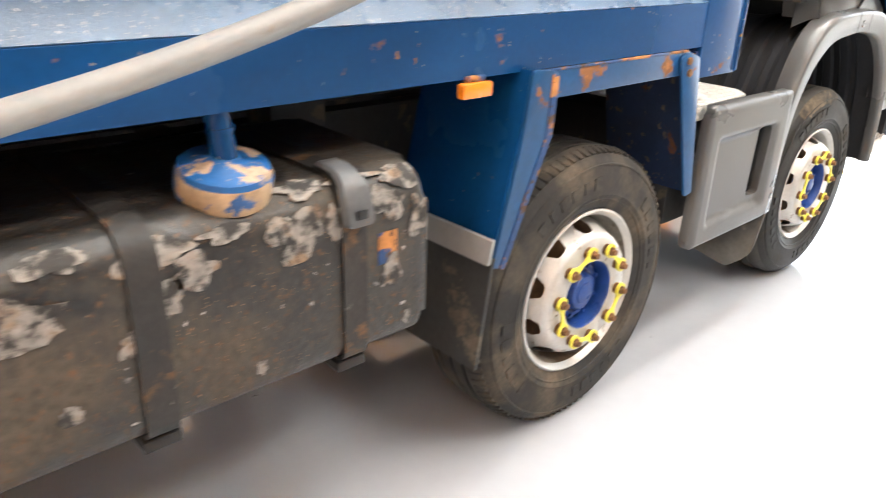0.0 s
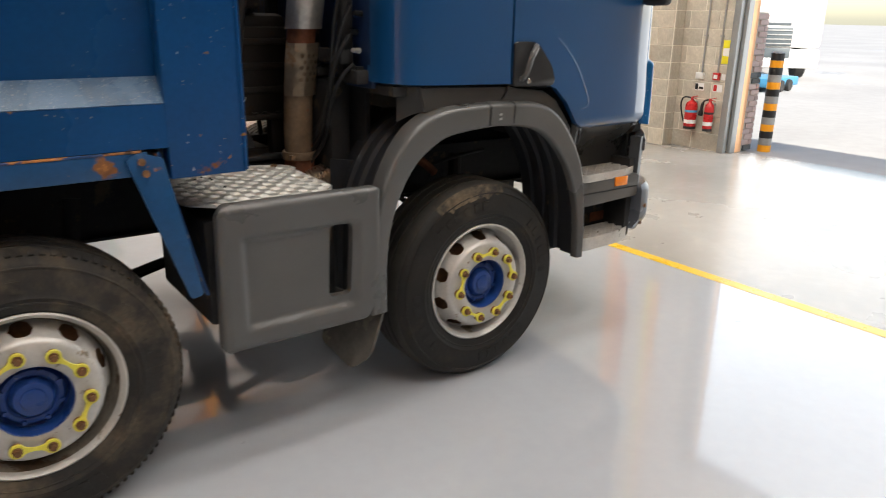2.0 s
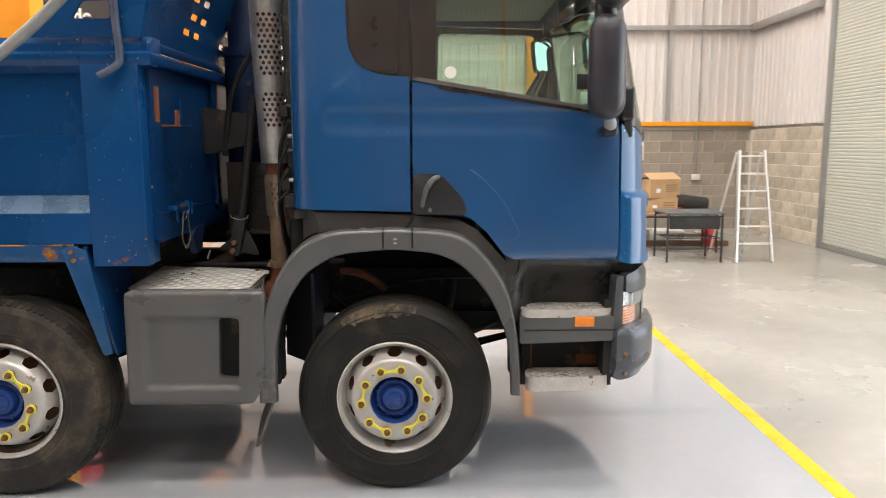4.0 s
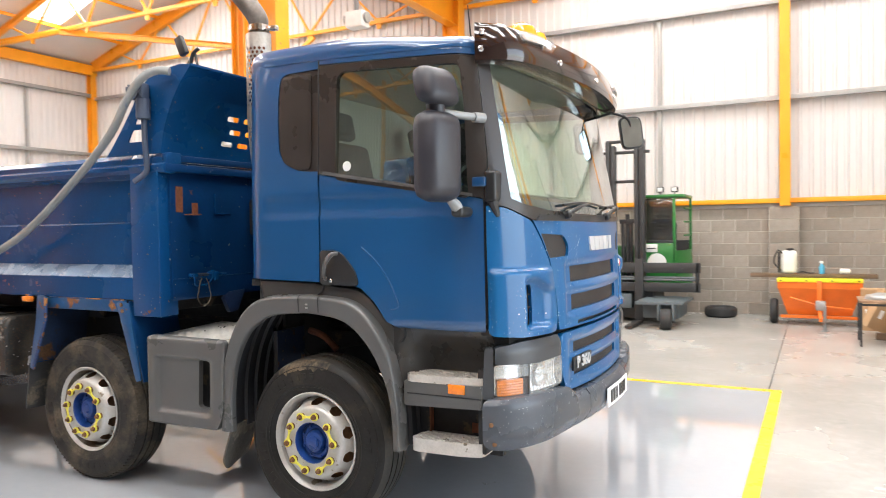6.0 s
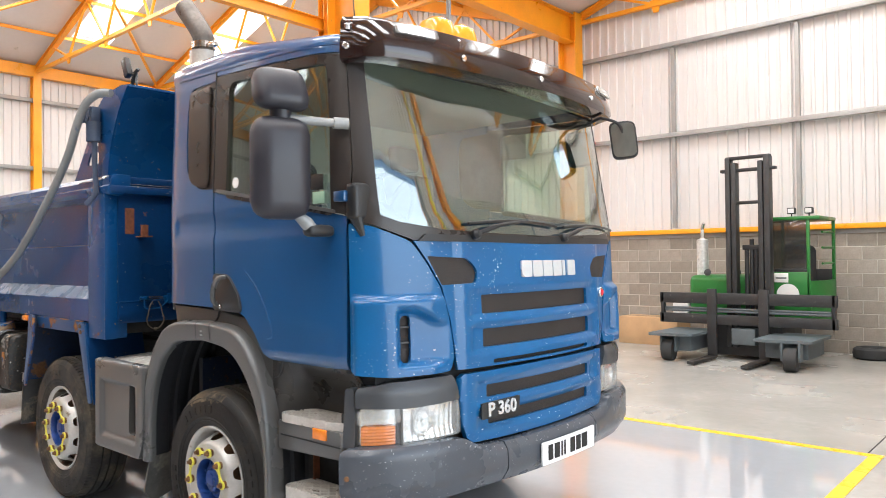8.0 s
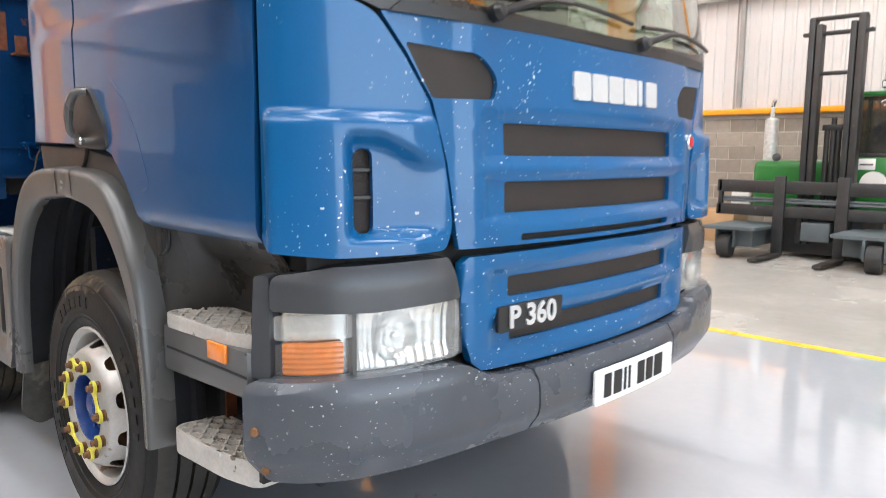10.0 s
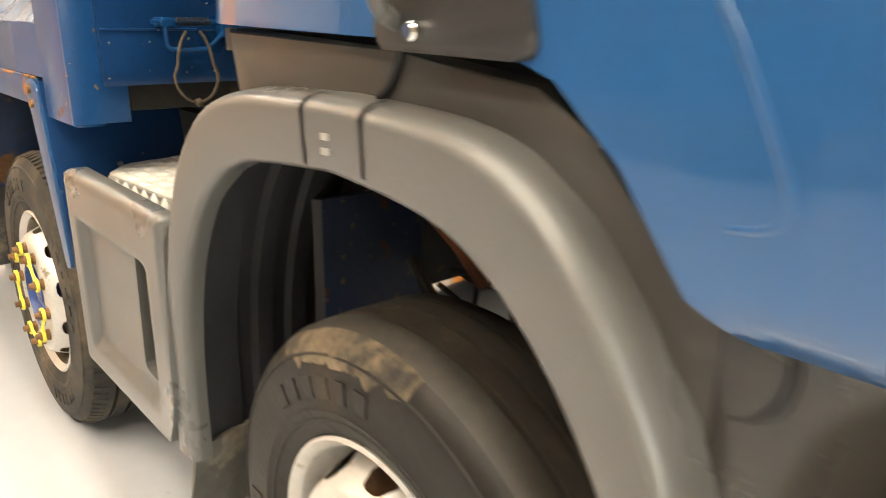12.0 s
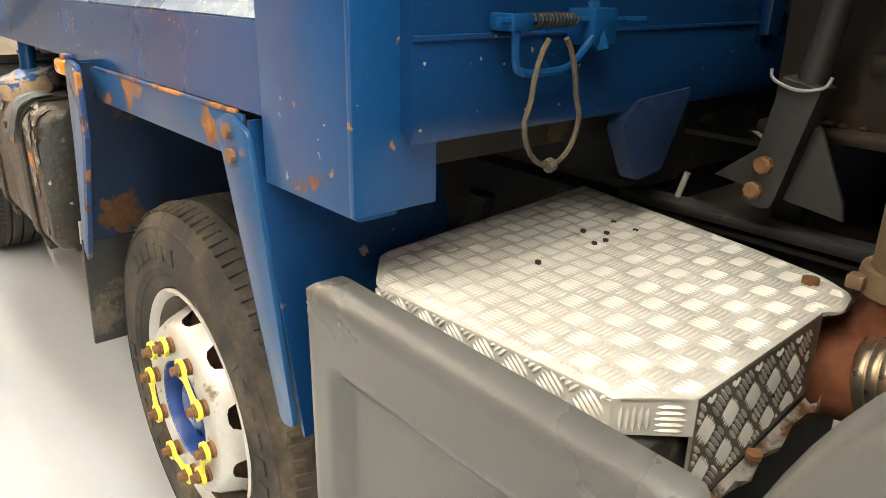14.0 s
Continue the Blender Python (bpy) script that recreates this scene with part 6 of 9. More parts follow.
def chequer(bm, place, w, h, inside, pitch=0.042, turn=0.0):
    """Five short raised bars a square, their run turned from square to square; turn: the lattice's angle on the sheet."""
    ca, sa = math.cos(turn), math.sin(turn)
    reach = int((w + h) / pitch) + 1
    low = -reach if turn else 0
    at = lambda u, v: (u * ca - v * sa, u * sa + v * ca)
    for i in range(low, (reach if turn else int(w / pitch)) + 1):
        for j in range(low, (reach if turn else int(h / pitch)) + 1):
            mu, mv = (i + 0.5) * pitch, (j + 0.5) * pitch
            for k in range(5):
                o = (k - 2) * pitch * 0.19
                L = pitch * (0.47 - 0.035 * abs(k - 2))
                a, b = ((mu - L, mv + o), (mu + L, mv + o)) if (i + j) % 2 else ((mu + o, mv - L), (mu + o, mv + L))
                a, b = at(*a), at(*b)
                run = [t for t in (m / 12 for m in range(13)) if inside(a[0] + (b[0] - a[0]) * t, a[1] + (b[1] - a[1]) * t)]
                if len(run) < 4:
                    continue
                a, b = [(a[0] + (b[0] - a[0]) * t, a[1] + (b[1] - a[1]) * t) for t in (run[0], run[-1])]
                cu, cv = (a[0] + b[0]) / 2, (a[1] + b[1]) / 2
                pa, pb, up = place(*a), place(*b), place(cu, cv, 1.0) - place(cu, cv)
                dr = (pb - pa).normalized()
                sdv = dr.cross(up.normalized()) * pitch * 0.078
                up = up.normalized() * 0.0022
                foot = [bm.verts.new(p) for p in (pa, pa.lerp(pb, 0.25) - sdv, pa.lerp(pb, 0.75) - sdv, pb, pa.lerp(pb, 0.75) + sdv, pa.lerp(pb, 0.25) + sdv)]
                t0, t1 = bm.verts.new(pa.lerp(pb, 0.2) + up), bm.verts.new(pa.lerp(pb, 0.8) + up)
                for f_ in ((foot[0], foot[1], t0), (foot[1], foot[2], t1, t0), (foot[2], foot[3], t1), (foot[3], foot[4], t1), (foot[4], foot[5], t0, t1), (foot[5], foot[0], t0)):
                    bm.faces.new(f_)


bm = B()
chequer(bm, lambda u, v, d=0.0: Vector((-1.40 + u, -1.15 + v, ZP + 0.0003 + RISE(-1.15 + v) + d)), 0.72, 0.72, lambda u, v: all(in_poly(-1.40 + u + a_, -1.15 + v + b_, PL) for a_ in (-0.006, 0.006) for b_ in (-0.006, 0.006)))
e0 = Vector((0.446, 0.022, 0)).normalized()
n0_ = Vector((0.022, -0.446, 0)).normalized()
chequer(bm, lambda u, v, d=0.0: Vector((-1.246, -1.152, ZP - 0.055 + v)) + e0 * u + n0_ * (0.0004 + d), 0.45, 0.056, lambda u, v: 0.005 < u < 0.443 and 0.003 < v < 0.053, turn=math.pi / 4)
e2 = (q[1] - q[0]).normalized()
n2_ = e2.cross(Vector((0, 0, 1))).normalized()
chequer(bm, lambda u, v, d=0.0: q[0] + e2 * (u + 0.008) + Vector((0, 0, ZP - 0.048 + v)) + n2_ * (0.0004 + d), 0.084, 0.042, lambda u, v: u < 0.0845 and v < 0.0425)
tread_top = bm
e = (q[2] - q[1]).normalized()
n_ = e.cross(Vector((0, 0, 1))).normalized()
bm = B()
chequer(bm, lambda u, v, d=0.0: q[1] + e * u + Vector((0, 0, ZP - 0.172 + v)) + n_ * (0.0004 + d), 0.32, 0.18, lambda u, v: 0.004 < u < 0.317 and 0.004 + 0.17 * u < v < 0.168, turn=math.pi / 4)
tread_side = bm
tagged(part("tread_bar", tread_top, M_ALU, plate), kind="stuff")
part("plate_bolt", lathe(B(), [(0.014, 0), (0.014, 0.009), (0, 0.011)], (-0.80, -0.625, ZP + RISE(-0.62)), (0, 0, 1), 8), M_NUT, plate)
tagged(part("side_tread_bar", tread_side, M_ALU, plate), kind="stuff")
bm = B()
for i in range(7):
    a = random.random() * 6
    box(bm, (-1.13 + 0.05 * math.cos(a) * i * 0.3 - 0.004, -0.72 + 0.03 * math.sin(a) * i - 0.003, ZP + 0.0095), (-1.13 + 0.05 * math.cos(a) * i * 0.3 + 0.005, -0.72 + 0.03 * math.sin(a) * i + 0.004, ZP + 0.0165), 0.001)
tagged(part("dirt_crumbs", bm, M_UNDER, plate), kind="stuff")
bm = B()
box(bm, (-1.30, -1.12, 0.56), (-0.755, -0.50, 0.985), 0.02)
part("battery_box", bm, M_UNDER, truck, "dark battery box")

# ---- wheels ----
def wheel(x, y_face, sd, label, a0=0.0, rubber=None, mud=(), lugs=True, size=1.0, well=None):
    """A wheel: dished disc with hand holes, tyre with tread, blue hub, nuts and yellow nut markers. y_face: the rim's outer edge."""
    c = (x, sd * y_face, 0.503)
    ax = (0, sd, 0)
    bm = B()
    seg = 80
    # rim lip and well, then the cone with ten hand holes, then the flat nut ring
    lathe(bm, [(0.262, -0.20), (0.268, -0.06), (0.282, -0.02), (0.296, -0.006), (0.298, 0.006), (0.291, 0.010), (0.284, 0.004), (0.274, -0.010)], c, ax, seg)
    u, w = Vector((1, 0, 0)), Vector((0, 0, 1))
    cone = lambda r: np.interp(r, (0.20, 0.212, 0.225, 0.252), (0.034, 0.027, 0.006, -0.066))
    pt = lambda r, a, h: Vector(c) + Vector(ax) * h + r * (math.cos(a) * u + math.sin(a) * w)
    cols = []
    for k in range(120):
        a = 2 * math.pi * k / 120
        ph = (k % 12 - 6) / 12 * 2
        hw = 0.5
        g = math.sqrt(max(0, 1 - (ph / hw) ** 2)) * 0.0145 if abs(ph) < hw else 0.0
        rm = 0.236
        cols.append(([bm.verts.new(pt(r, a, cone(r))) for r in (0.252, 0.5 * (0.252 + rm + g), rm + g)], [bm.verts.new(pt(r, a, cone(r))) for r in (rm - g, 0.222, 0.212, 0.20, 0.15, 0.128, 0.122)]))
    for k in range(120):
        for lst in (0, 1):
            A, B_ = cols[k][lst], cols[(k + 1) % 120][lst]
            for i in range(len(A) - 1):
                bm.faces.new((A[i], A[i + 1], B_[i + 1], B_[i]))
    bmesh.ops.remove_doubles(bm, verts=bm.verts, dist=0.0004)
    wh = part("wheel", bm, M_RIM, truck, label, sharp=40)
    part("rim_well", lathe(B(), [(0.274, -0.010), (0.266, -0.035), (0.262, -0.07), (0.258, -0.075), (0.252, -0.066)], c, ax, seg), well or M_RIM, wh, "dirty well of the rim, darkened for shade" if well else "", sharp=40)
    part("brake_drum", lathe(B(), [(0.25, -0.20), (0.25, -0.085), (0.20, -0.08), (0.0, -0.08)], c, ax, 32), M_NUT, wh, "rusty brake drum")
    # tyre
    bm = B()
    prof = [(0.292, -0.242), (0.3, -0.266), (0.36, -0.283), (0.44, -0.28), (0.485, -0.26), (0.5, -0.233), (0.502, -0.231), (0.502, -0.195), (0.484, -0.196), (0.484, -0.184), (0.503, -0.183), (0.504, -0.136), (0.484, -0.136), (0.484, -0.125), (0.504, -0.124), (0.503, -0.081), (0.484, -0.080), (0.484, -0.069), (0.502, -0.069), (0.5, -0.036), (0.486, -0.01), (0.478, 0.0), (0.455, 0.016), (0.44, 0.018), (0.4, 0.024), (0.36, 0.022), (0.352, 0.025), (0.345, 0.021), (0.32, 0.012), (0.302, 0.004), (0.297, -0.004)]
    first, last = 5, next(i for i, v in enumerate(prof) if v == (0.486, -0.010))
    lathe(bm, prof[:first + 1], c, ax, 96)
    lathe(bm, prof[last:], c, ax, 96)
    ty = part("tyre", bm, rubber or M_TYRE, wh, "black tyre with dried mud", sharp=28)
    part("tread", lathe(B(), prof[first:last + 1], c, ax, 96), rubber or M_TREADTOP, ty, "dusty grooved tread", sharp=28)
    # raised rings and moulded marks of the sidewall
    bm = B()
    for k in range(44):
        if k % 11 < 6:
            a, r0, r1 = 2 * math.pi * k / 44, 0.375, 0.415
            da = 0.042 if k % 3 else 0.03
            vs = [bm.verts.new(pt(r, a + s_ * da, h)) for h in (0.020, 0.0262) for r, s_ in ((r0, -1), (r1, -1), (r1, 1), (r0, 1))]
            for f_ in ((4, 5, 6, 7), (0, 1, 5, 4), (1, 2, 6, 5), (2, 3, 7, 6), (3, 0, 4, 7)):
                bm.faces.new([vs[i] for i in f_])
    lathe(bm, [(0.449, 0.015), (0.452, 0.0195), (0.456, 0.0185), (0.459, 0.012)], c, ax, 80)
    lathe(bm, [(0.329, 0.014), (0.332, 0.0195), (0.336, 0.0195), (0.339, 0.017)], c, ax, 80)
    tagged(part("sidewall_mark", bm, rubber or M_TYRE, wh), kind="stuff")
    for d0, d1 in mud:
        bm = B()
        n_ = 40
        cols = []
        for i in range(n_ + 1):
            a = radians(d0 + (d1 - d0) * i / n_)
            e = math.sin(math.pi * i / n_) ** 0.4
            w0 = 0.464 - 0.030 * e + 0.022 * noise.noise(Vector((a * 14, x, 1))) + 0.01 * noise.noise(Vector((a * 60, x, 3)))
            cols.append([bm.verts.new(pt(r, a, float(np.interp(r, (0.40, 0.44, 0.455, 0.478, 0.486, 0.50), (0.024, 0.018, 0.016, 0.0, -0.010, -0.036))) + 0.003)) for r in (w0, w0 + (0.478 - w0) * 0.5, 0.478, 0.486, 0.4875 + 0.004 * e)])
        for A, B_ in zip(cols, cols[1:]):
            for i in range(4):
                bm.faces.new((A[i], A[i + 1], B_[i + 1], B_[i]))
        part("dried_mud", bm, M_MUD, ty, "tan dried mud on the shoulder")
    bm = B()
    for k in range(96):
        a = 2 * math.pi * k / 96
        v1 = [bm.verts.new(pt(r, a + d, h)) for r, d, h in ((0.4985, -0.020, -0.046), (0.4985, 0.020, -0.046), (0.4835, 0.017, -0.006), (0.4835, -0.017, -0.006))]
        v0 = [bm.verts.new(pt(r, a + d, h)) for r, d, h in ((0.5045, -0.017, -0.046), (0.5045, 0.017, -0.046), (0.4905, 0.014, -0.002), (0.4905, -0.014, -0.002))]
        bm.faces.new(v0)
        for i in range(4):
            bm.faces.new((v0[i], v0[(i + 1) % 4], v1[(i + 1) % 4], v1[i]))
    if lugs:
        tagged(part("shoulder_lug", bm, rubber or M_TYRE, wh), kind="stuff")
    # blue hub inside the ring
    lathe_ = lathe(B(), [(0.124, 0.036), (0.121, 0.03), (0.119, -0.03), (0.110, -0.036), (0.104, -0.020), (0.094, -0.008), (0.080, -0.006), (0.070, -0.012), (0.066, 0.006), (0.058, 0.016), (0.040, 0.019), (0.038, 0.024), (0.026, 0.027), (0, 0.028)], c, ax, 48)
    hub = part("hub", lathe_, M_HUB, wh, "blue painted wheel hub", sharp=30)
    bm = B()
    for k in range(8):
        a = 2 * math.pi * (k + 0.5) / 8
        tube(bm, [pt(0.093, a, -0.010), pt(0.093, a, 0.002)], 0.008, 6)
    tagged(part("hub_bolt", bm, M_HUB, wh), kind="stuff")
    a0 = radians(a0)
    for k in range(10):
        a = a0 + 2 * math.pi * k / 10
        bm = B()
        tube(bm, [pt(0.1675, a, 0.034), pt(0.1675, a, 0.042)], 0.0205, 12)
        tube(bm, [pt(0.1675, a, 0.042), pt(0.1675, a, 0.066)], 0.0160, 6)
        tube(bm, [pt(0.1675, a, 0.066), pt(0.1675, a, 0.078)], 0.011, 8)
        part("wheel_nut", bm, M_NUT, wh)
    for k in range(0, 10, 2):
        a, b = a0 + 2 * math.pi * k / 10, a0 + 2 * math.pi * (k + 1) / 10
        bm = B()
        for q in (a, b):
            lathe(bm, [(0.0168, 0.0), (0.0245, 0.0), (0.0245, 0.010), (0.0168, 0.010)], pt(0.1675, q, 0.050), ax, 18, close=True)
        pa, pb = pt(0.1675, a, 0.051), pt(0.1675, b, 0.051)
        d = (pb - pa).normalized()
        n = d.cross(Vector(ax))
        L = (pb - pa).length
        sh = [(0.019, 0.014), (0.032, 0.008), (L / 2, 0.0052), (L - 0.032, 0.008), (L - 0.019, 0.014)]
        top = [pa + d * t + n * h for t, h in sh] + [pa + d * t - n * h for t, h in reversed(sh)]
        v0 = [bm.verts.new(p) for p in top]
        v1 = [bm.verts.new(p + Vector(ax) * 0.008) for p in top]
        bm.faces.new(v0[::-1]), bm.faces.new(v1)
        for i in range(len(top)):
            j = (i + 1) % len(top)
            bm.faces.new((v0[i], v0[j], v1[j], v1[i]))
        part("nut_marker", bm, M_LINK, wh, "yellow linked wheel nut markers")
    if size != 1.0:
        grow = Matrix.Translation((x, c[1], 0)) @ Matrix.Diagonal((size, size, size, 1)) @ Matrix.Translation((-x, -c[1], 0))
        for o in [wh] + list(wh.children_recursive):
            o.data.transform(grow)
    return wh


wheel(0.0, 1.165, -1, "silver front wheel disc with hand holes", 77, None, ((76, 124),), False, 0.98)
wheel(-1.94, 1.210, -1, "silver wheel disc with rusty hand holes", 28, M_TYRE_MUD, well=M_WELL)
wheel(0.0, 1.212, 1, "silver front wheel disc with hand holes")
wheel(-1.94, 1.220, 1, "silver wheel disc with rusty hand holes")
for x in (-5.15, -6.50):
    wheel(x, 1.19, -1, "silver rear wheel disc")
    wheel(x, 1.19, 1, "silver rear wheel disc")

# ---- chassis ----
for sd in (-1, 1):
    part("chassis_rail", beam(B(), (1.0, sd * 0.40, 0.89), (-7.4, sd * 0.40, 0.95), 0.08, 0.27, kind="I", t=0.012), M_UNDER, truck, "dirty black chassis rail")
for x in (-0.95, -1.45, -2.9, -3.9, -4.5):
    part("cross_member", box(B(), (x - 0.06, -0.40, 0.78), (x + 0.06, 0.40, 0.98), 0.01), M_UNDER, truck)
for x in (0.0, -1.94, -5.15, -6.5):
    bm = B()
    tube(bm, smooth_path([(x, -0.98, 0.50), (x, -0.6, 0.46), (x, 0, 0.42), (x, 0.6, 0.46), (x, 0.98, 0.50)], 4), 0.065, 12)
    if x < -4:
        lathe(bm, [(0, -0.25), (0.16, -0.2), (0.22, 0), (0.16, 0.2), (0, 0.25)], (x, 0, 0.5), (1, 0, 0), 20)
    part("axle", bm, M_UNDER, truck, "grimy axle beam")
    for sd in (-1, 1):
        bm = B()
        for k in range(4):
            pts = smooth_path([(x - 0.75 + 0.1 * k, sd * 0.47, 0.66 - 0.022 * k), (x, sd * 0.47, 0.53 - 0.022 * k), (x + 0.75 - 0.1 * k, sd * 0.47, 0.66 - 0.022 * k)], 6)
            for a, b in zip(pts, pts[1:]):
                beam(bm, a, b, 0.085, 0.018)
        part("leaf_spring", bm, M_UNDER, truck)
        bm = B()
        tube(bm, [(x + 0.22, sd * 0.62, 0.52), (x + 0.30, sd * 0.55, 1.0)], 0.035, 10)
        part("damper", bm, M_UNDER, truck)
bm = B()
box(bm, (0.30, -0.36, 0.62), (0.95, 0.36, 1.15), 0.06)
box(bm, (-0.35, -0.36, 0.80), (0.31, 0.36, 1.15), 0.05)
box(bm, (-1.1, -0.22, 0.80), (-0.34, 0.22, 1.0), 0.05)
part("engine", bm, M_UNDER, truck, "dark engine and gearbox")
bm = B()
tube(bm, smooth_path([(0.55, -0.62, 0.75), (0.3, -0.80, 0.72), (-0.1, -0.83, 0.80), (-0.35, -0.80, 0.95)], 5), 0.014, 8)
tube(bm, smooth_path([(0.5, -0.55, 1.0), (0.1, -0.75, 1.02), (-0.3, -0.72, 0.92)], 5), 0.010, 8)
tube(bm, [(0.45, -0.9, 0.58), (-0.2, -0.78, 0.62)], 0.02, 8)
part("steering_rod", bm, M_UNDER, truck)
part("brake_chamber", lathe(B(), [(0, -0.1), (0.07, -0.09), (0.08, -0.02), (0.095, 0), (0.08, 0.02), (0.07, 0.1), (0, 0.11)], (-0.30, -0.72, 0.66), (1, 0.1, 0.2), 20), M_RUSTBLUE, truck)
part("brake_chamber", lathe(B(), [(0, -0.1), (0.07, -0.09), (0.08, -0.02), (0.095, 0), (0.08, 0.02), (0.07, 0.1), (0, 0.11)], (-2.25, -0.72, 0.66), (1, 0.1, 0.2), 20), M_RUSTBLUE, truck)
for x in (0.0, -1.94):
    part("hub_bearing", box(B(), (x - 0.12, -0.98, 0.36), (x + 0.12, -0.86, 0.62), 0.04), M_UNDER, truck)
bm = B()
box(bm, (-0.46, -0.88, 1.10), (-0.44, -0.20, 1.45))
part("splash_plate", bm, M_UNDER, truck, "dark splash plate behind the front wheel")
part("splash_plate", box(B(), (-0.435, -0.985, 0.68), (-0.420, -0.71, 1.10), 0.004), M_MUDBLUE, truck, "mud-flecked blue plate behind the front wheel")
part("splash_plate", box(B(), (-0.436, -0.712, 0.84), (-0.421, -0.46, 1.16), 0.004), M_UNDER, truck)
part("splash_plate", prism(B(), [(-0.422, -0.985), (-0.60, -0.80), (-0.61, -0.81), (-0.435, -0.998)], "z", 0.62, 1.10), M_LINER, truck, "dusty plate beside the liner")
bm = B()
tube(bm, smooth_path([(-0.30, -0.80, 1.085), (-0.20, -0.84, 1.075), (-0.13, -0.85, 1.045), (-0.06, -0.85, 0.985)], 5), 0.022, 10)
part("link_arm", bm, M_EXRUST, truck, "rusty suspension link")
bm = B()
tube(bm, [(-0.20, -0.85, 0.945), (-0.10, -0.85, 0.915), (-0.085, -0.85, 0.985)], 0.006, 8)
part("brake_line", bm, M_UNDER, truck)
part("brake_line", tube(B(), [(-0.012, -0.85, 0.99), (0.02, -0.85, 0.90)], 0.006, 8), M_UNDER, truck)

# ---- the space behind the cab ----
EX = lambda z: (-0.660 + 0.01 * smoothstep(1.2, 2.3, z), -0.60 - 0.23 * smoothstep(1.15, 2.5, z))
EZ = [1.10 + 0.1 * k for k in range(20)]
bm = B()
tube(bm, [(*EX(z), z) for z in EZ if z > 1.55], 0.062, 28)
stack = part("exhaust_stack", bm, M_EXRUST, truck, "heat-stained steel exhaust stack")
part("down_pipe", tube(B(), [(*EX(z), z) for z in EZ if z < 1.65], 0.065, 28), M_TANPIPE, stack, "scorched tan exhaust down pipe")
bm = B()
e3 = EX(3.0)
tube(bm, smooth_path([(e3[0], e3[1], 2.98), (e3[0], e3[1], 3.10), (e3[0] - 0.03, e3[1] - 0.01, 3.18), (e3[0] - 0.16, e3[1] - 0.04, 3.35)], 6), [0.062] * 7 + [0.066] * 12, 24, False)
part("tail_pipe", bm, M_TAIL, stack, "angled open tail pipe, dark with soot")
part("pipe_mouth", tube(B(), [(e3[0] - 0.05, e3[1] - 0.017, 3.205), (e3[0] - 0.052, e3[1] - 0.017, 3.21)], 0.055, 20), M_INK, stack)
bm = B()
lathe(bm, [(0.064, 0), (0.071, 0.0), (0.071, 0.04), (0.064, 0.04)], (e3[0], e3[1], 3.05), (0, 0, 1), 24, close=True)
box(bm, (e3[0] + 0.08, e3[1] - 0.03, 3.04), (e3[0] + 0.16, e3[1] + 0.01, 3.07), 0.004)
part("pipe_clamp", bm, M_CHROME, stack)


def shield(z0, z1, r, arcs, rows_from, rows_to, name, metal_):
    """Perforated heat shield: part of a tube with rows of round holes."""
    bm = B()
    a0, a1 = arcs
    wid, hgt = (a1 - a0) * r, z1 - z0
    hls = []
    dp = 0.030
    for j in range(int(hgt / (dp * 0.866))):
        zz = z0 + 0.02 + j * dp * 0.866
        if not any(f <= zz <= t for f, t in zip(rows_from, rows_to)):
            continue
        for i in range(5):
            uu = wid * 0.34 + i * dp + (dp / 2 if j % 2 else 0)
            if uu > wid * 0.80:
                continue
            hls.append([(uu + 0.0105 * math.cos(q), zz + 0.0105 * math.sin(q)) for q in (k * math.pi / 3 + math.pi / 6 for k in range(6))])
    pl_ = lambda u, z, t: (EX(z)[0] + (r - t) * math.cos(a0 + u / r), EX(z)[1] + (r - t) * math.sin(a0 + u / r), z)
    panel([(0, z0), (wid, z0), (wid, z1), (0, z1)], hls, pl_, 0.05, 0.0025, bm)
    return part(name, bm, metal_, stack, "perforated steel heat shield")


shield(1.66, 3.03, 0.088, (math.radians(190), math.radians(372)), (1.86, 2.10, 2.55), (2.02, 2.42, 2.95), "heat_shield", M_SHIELD)
shield(1.37, 1.60, 0.078, (math.radians(190), math.radians(372)), (1.42,), (1.56,), "heat_shield", M_STAIN)
e1 = EX(1.1)
bm = B()
lathe(bm, [(0.066, 0), (0.078, 0), (0.080, 0.012), (0.080, 0.024), (0.078, 0.036), (0.066, 0.036)], (e1[0], e1[1], 1.075), (0, 0, 1), 24, close=True)
box(bm, (e1[0] - 0.075, e1[1] - 0.075, 1.083), (e1[0] - 0.05, e1[1] - 0.05, 1.105), 0.004)
part("pipe_clamp", bm, M_TANPIPE, stack)
bm = B()
tube(bm, smooth_path([(e1[0], e1[1], 1.10), (e1[0] - 0.004, e1[1], 1.04), (e1[0] - 0.03, e1[1] - 0.01, 0.975), (e1[0] - 0.09, e1[1] - 0.03, 0.93), (e1[0] - 0.06, e1[1] - 0.055, 0.938), (e1[0] - 0.01, e1[1] - 0.062, 0.953)], 6), 0.070, 22)
part("exhaust_elbow", bm, M_EXRUST, stack, "rusty exhaust elbow")
bm = B()
lathe(bm, [(0.064 + 0.009 * (k % 2), k * 0.0085) for k in range(28)], (e1[0] - 0.012, e1[1] - 0.062, 0.953), (1, -0.12, 0.28), 24)
part("bellows", bm, M_BELLOWS, stack, "ribbed flexible exhaust bellows")

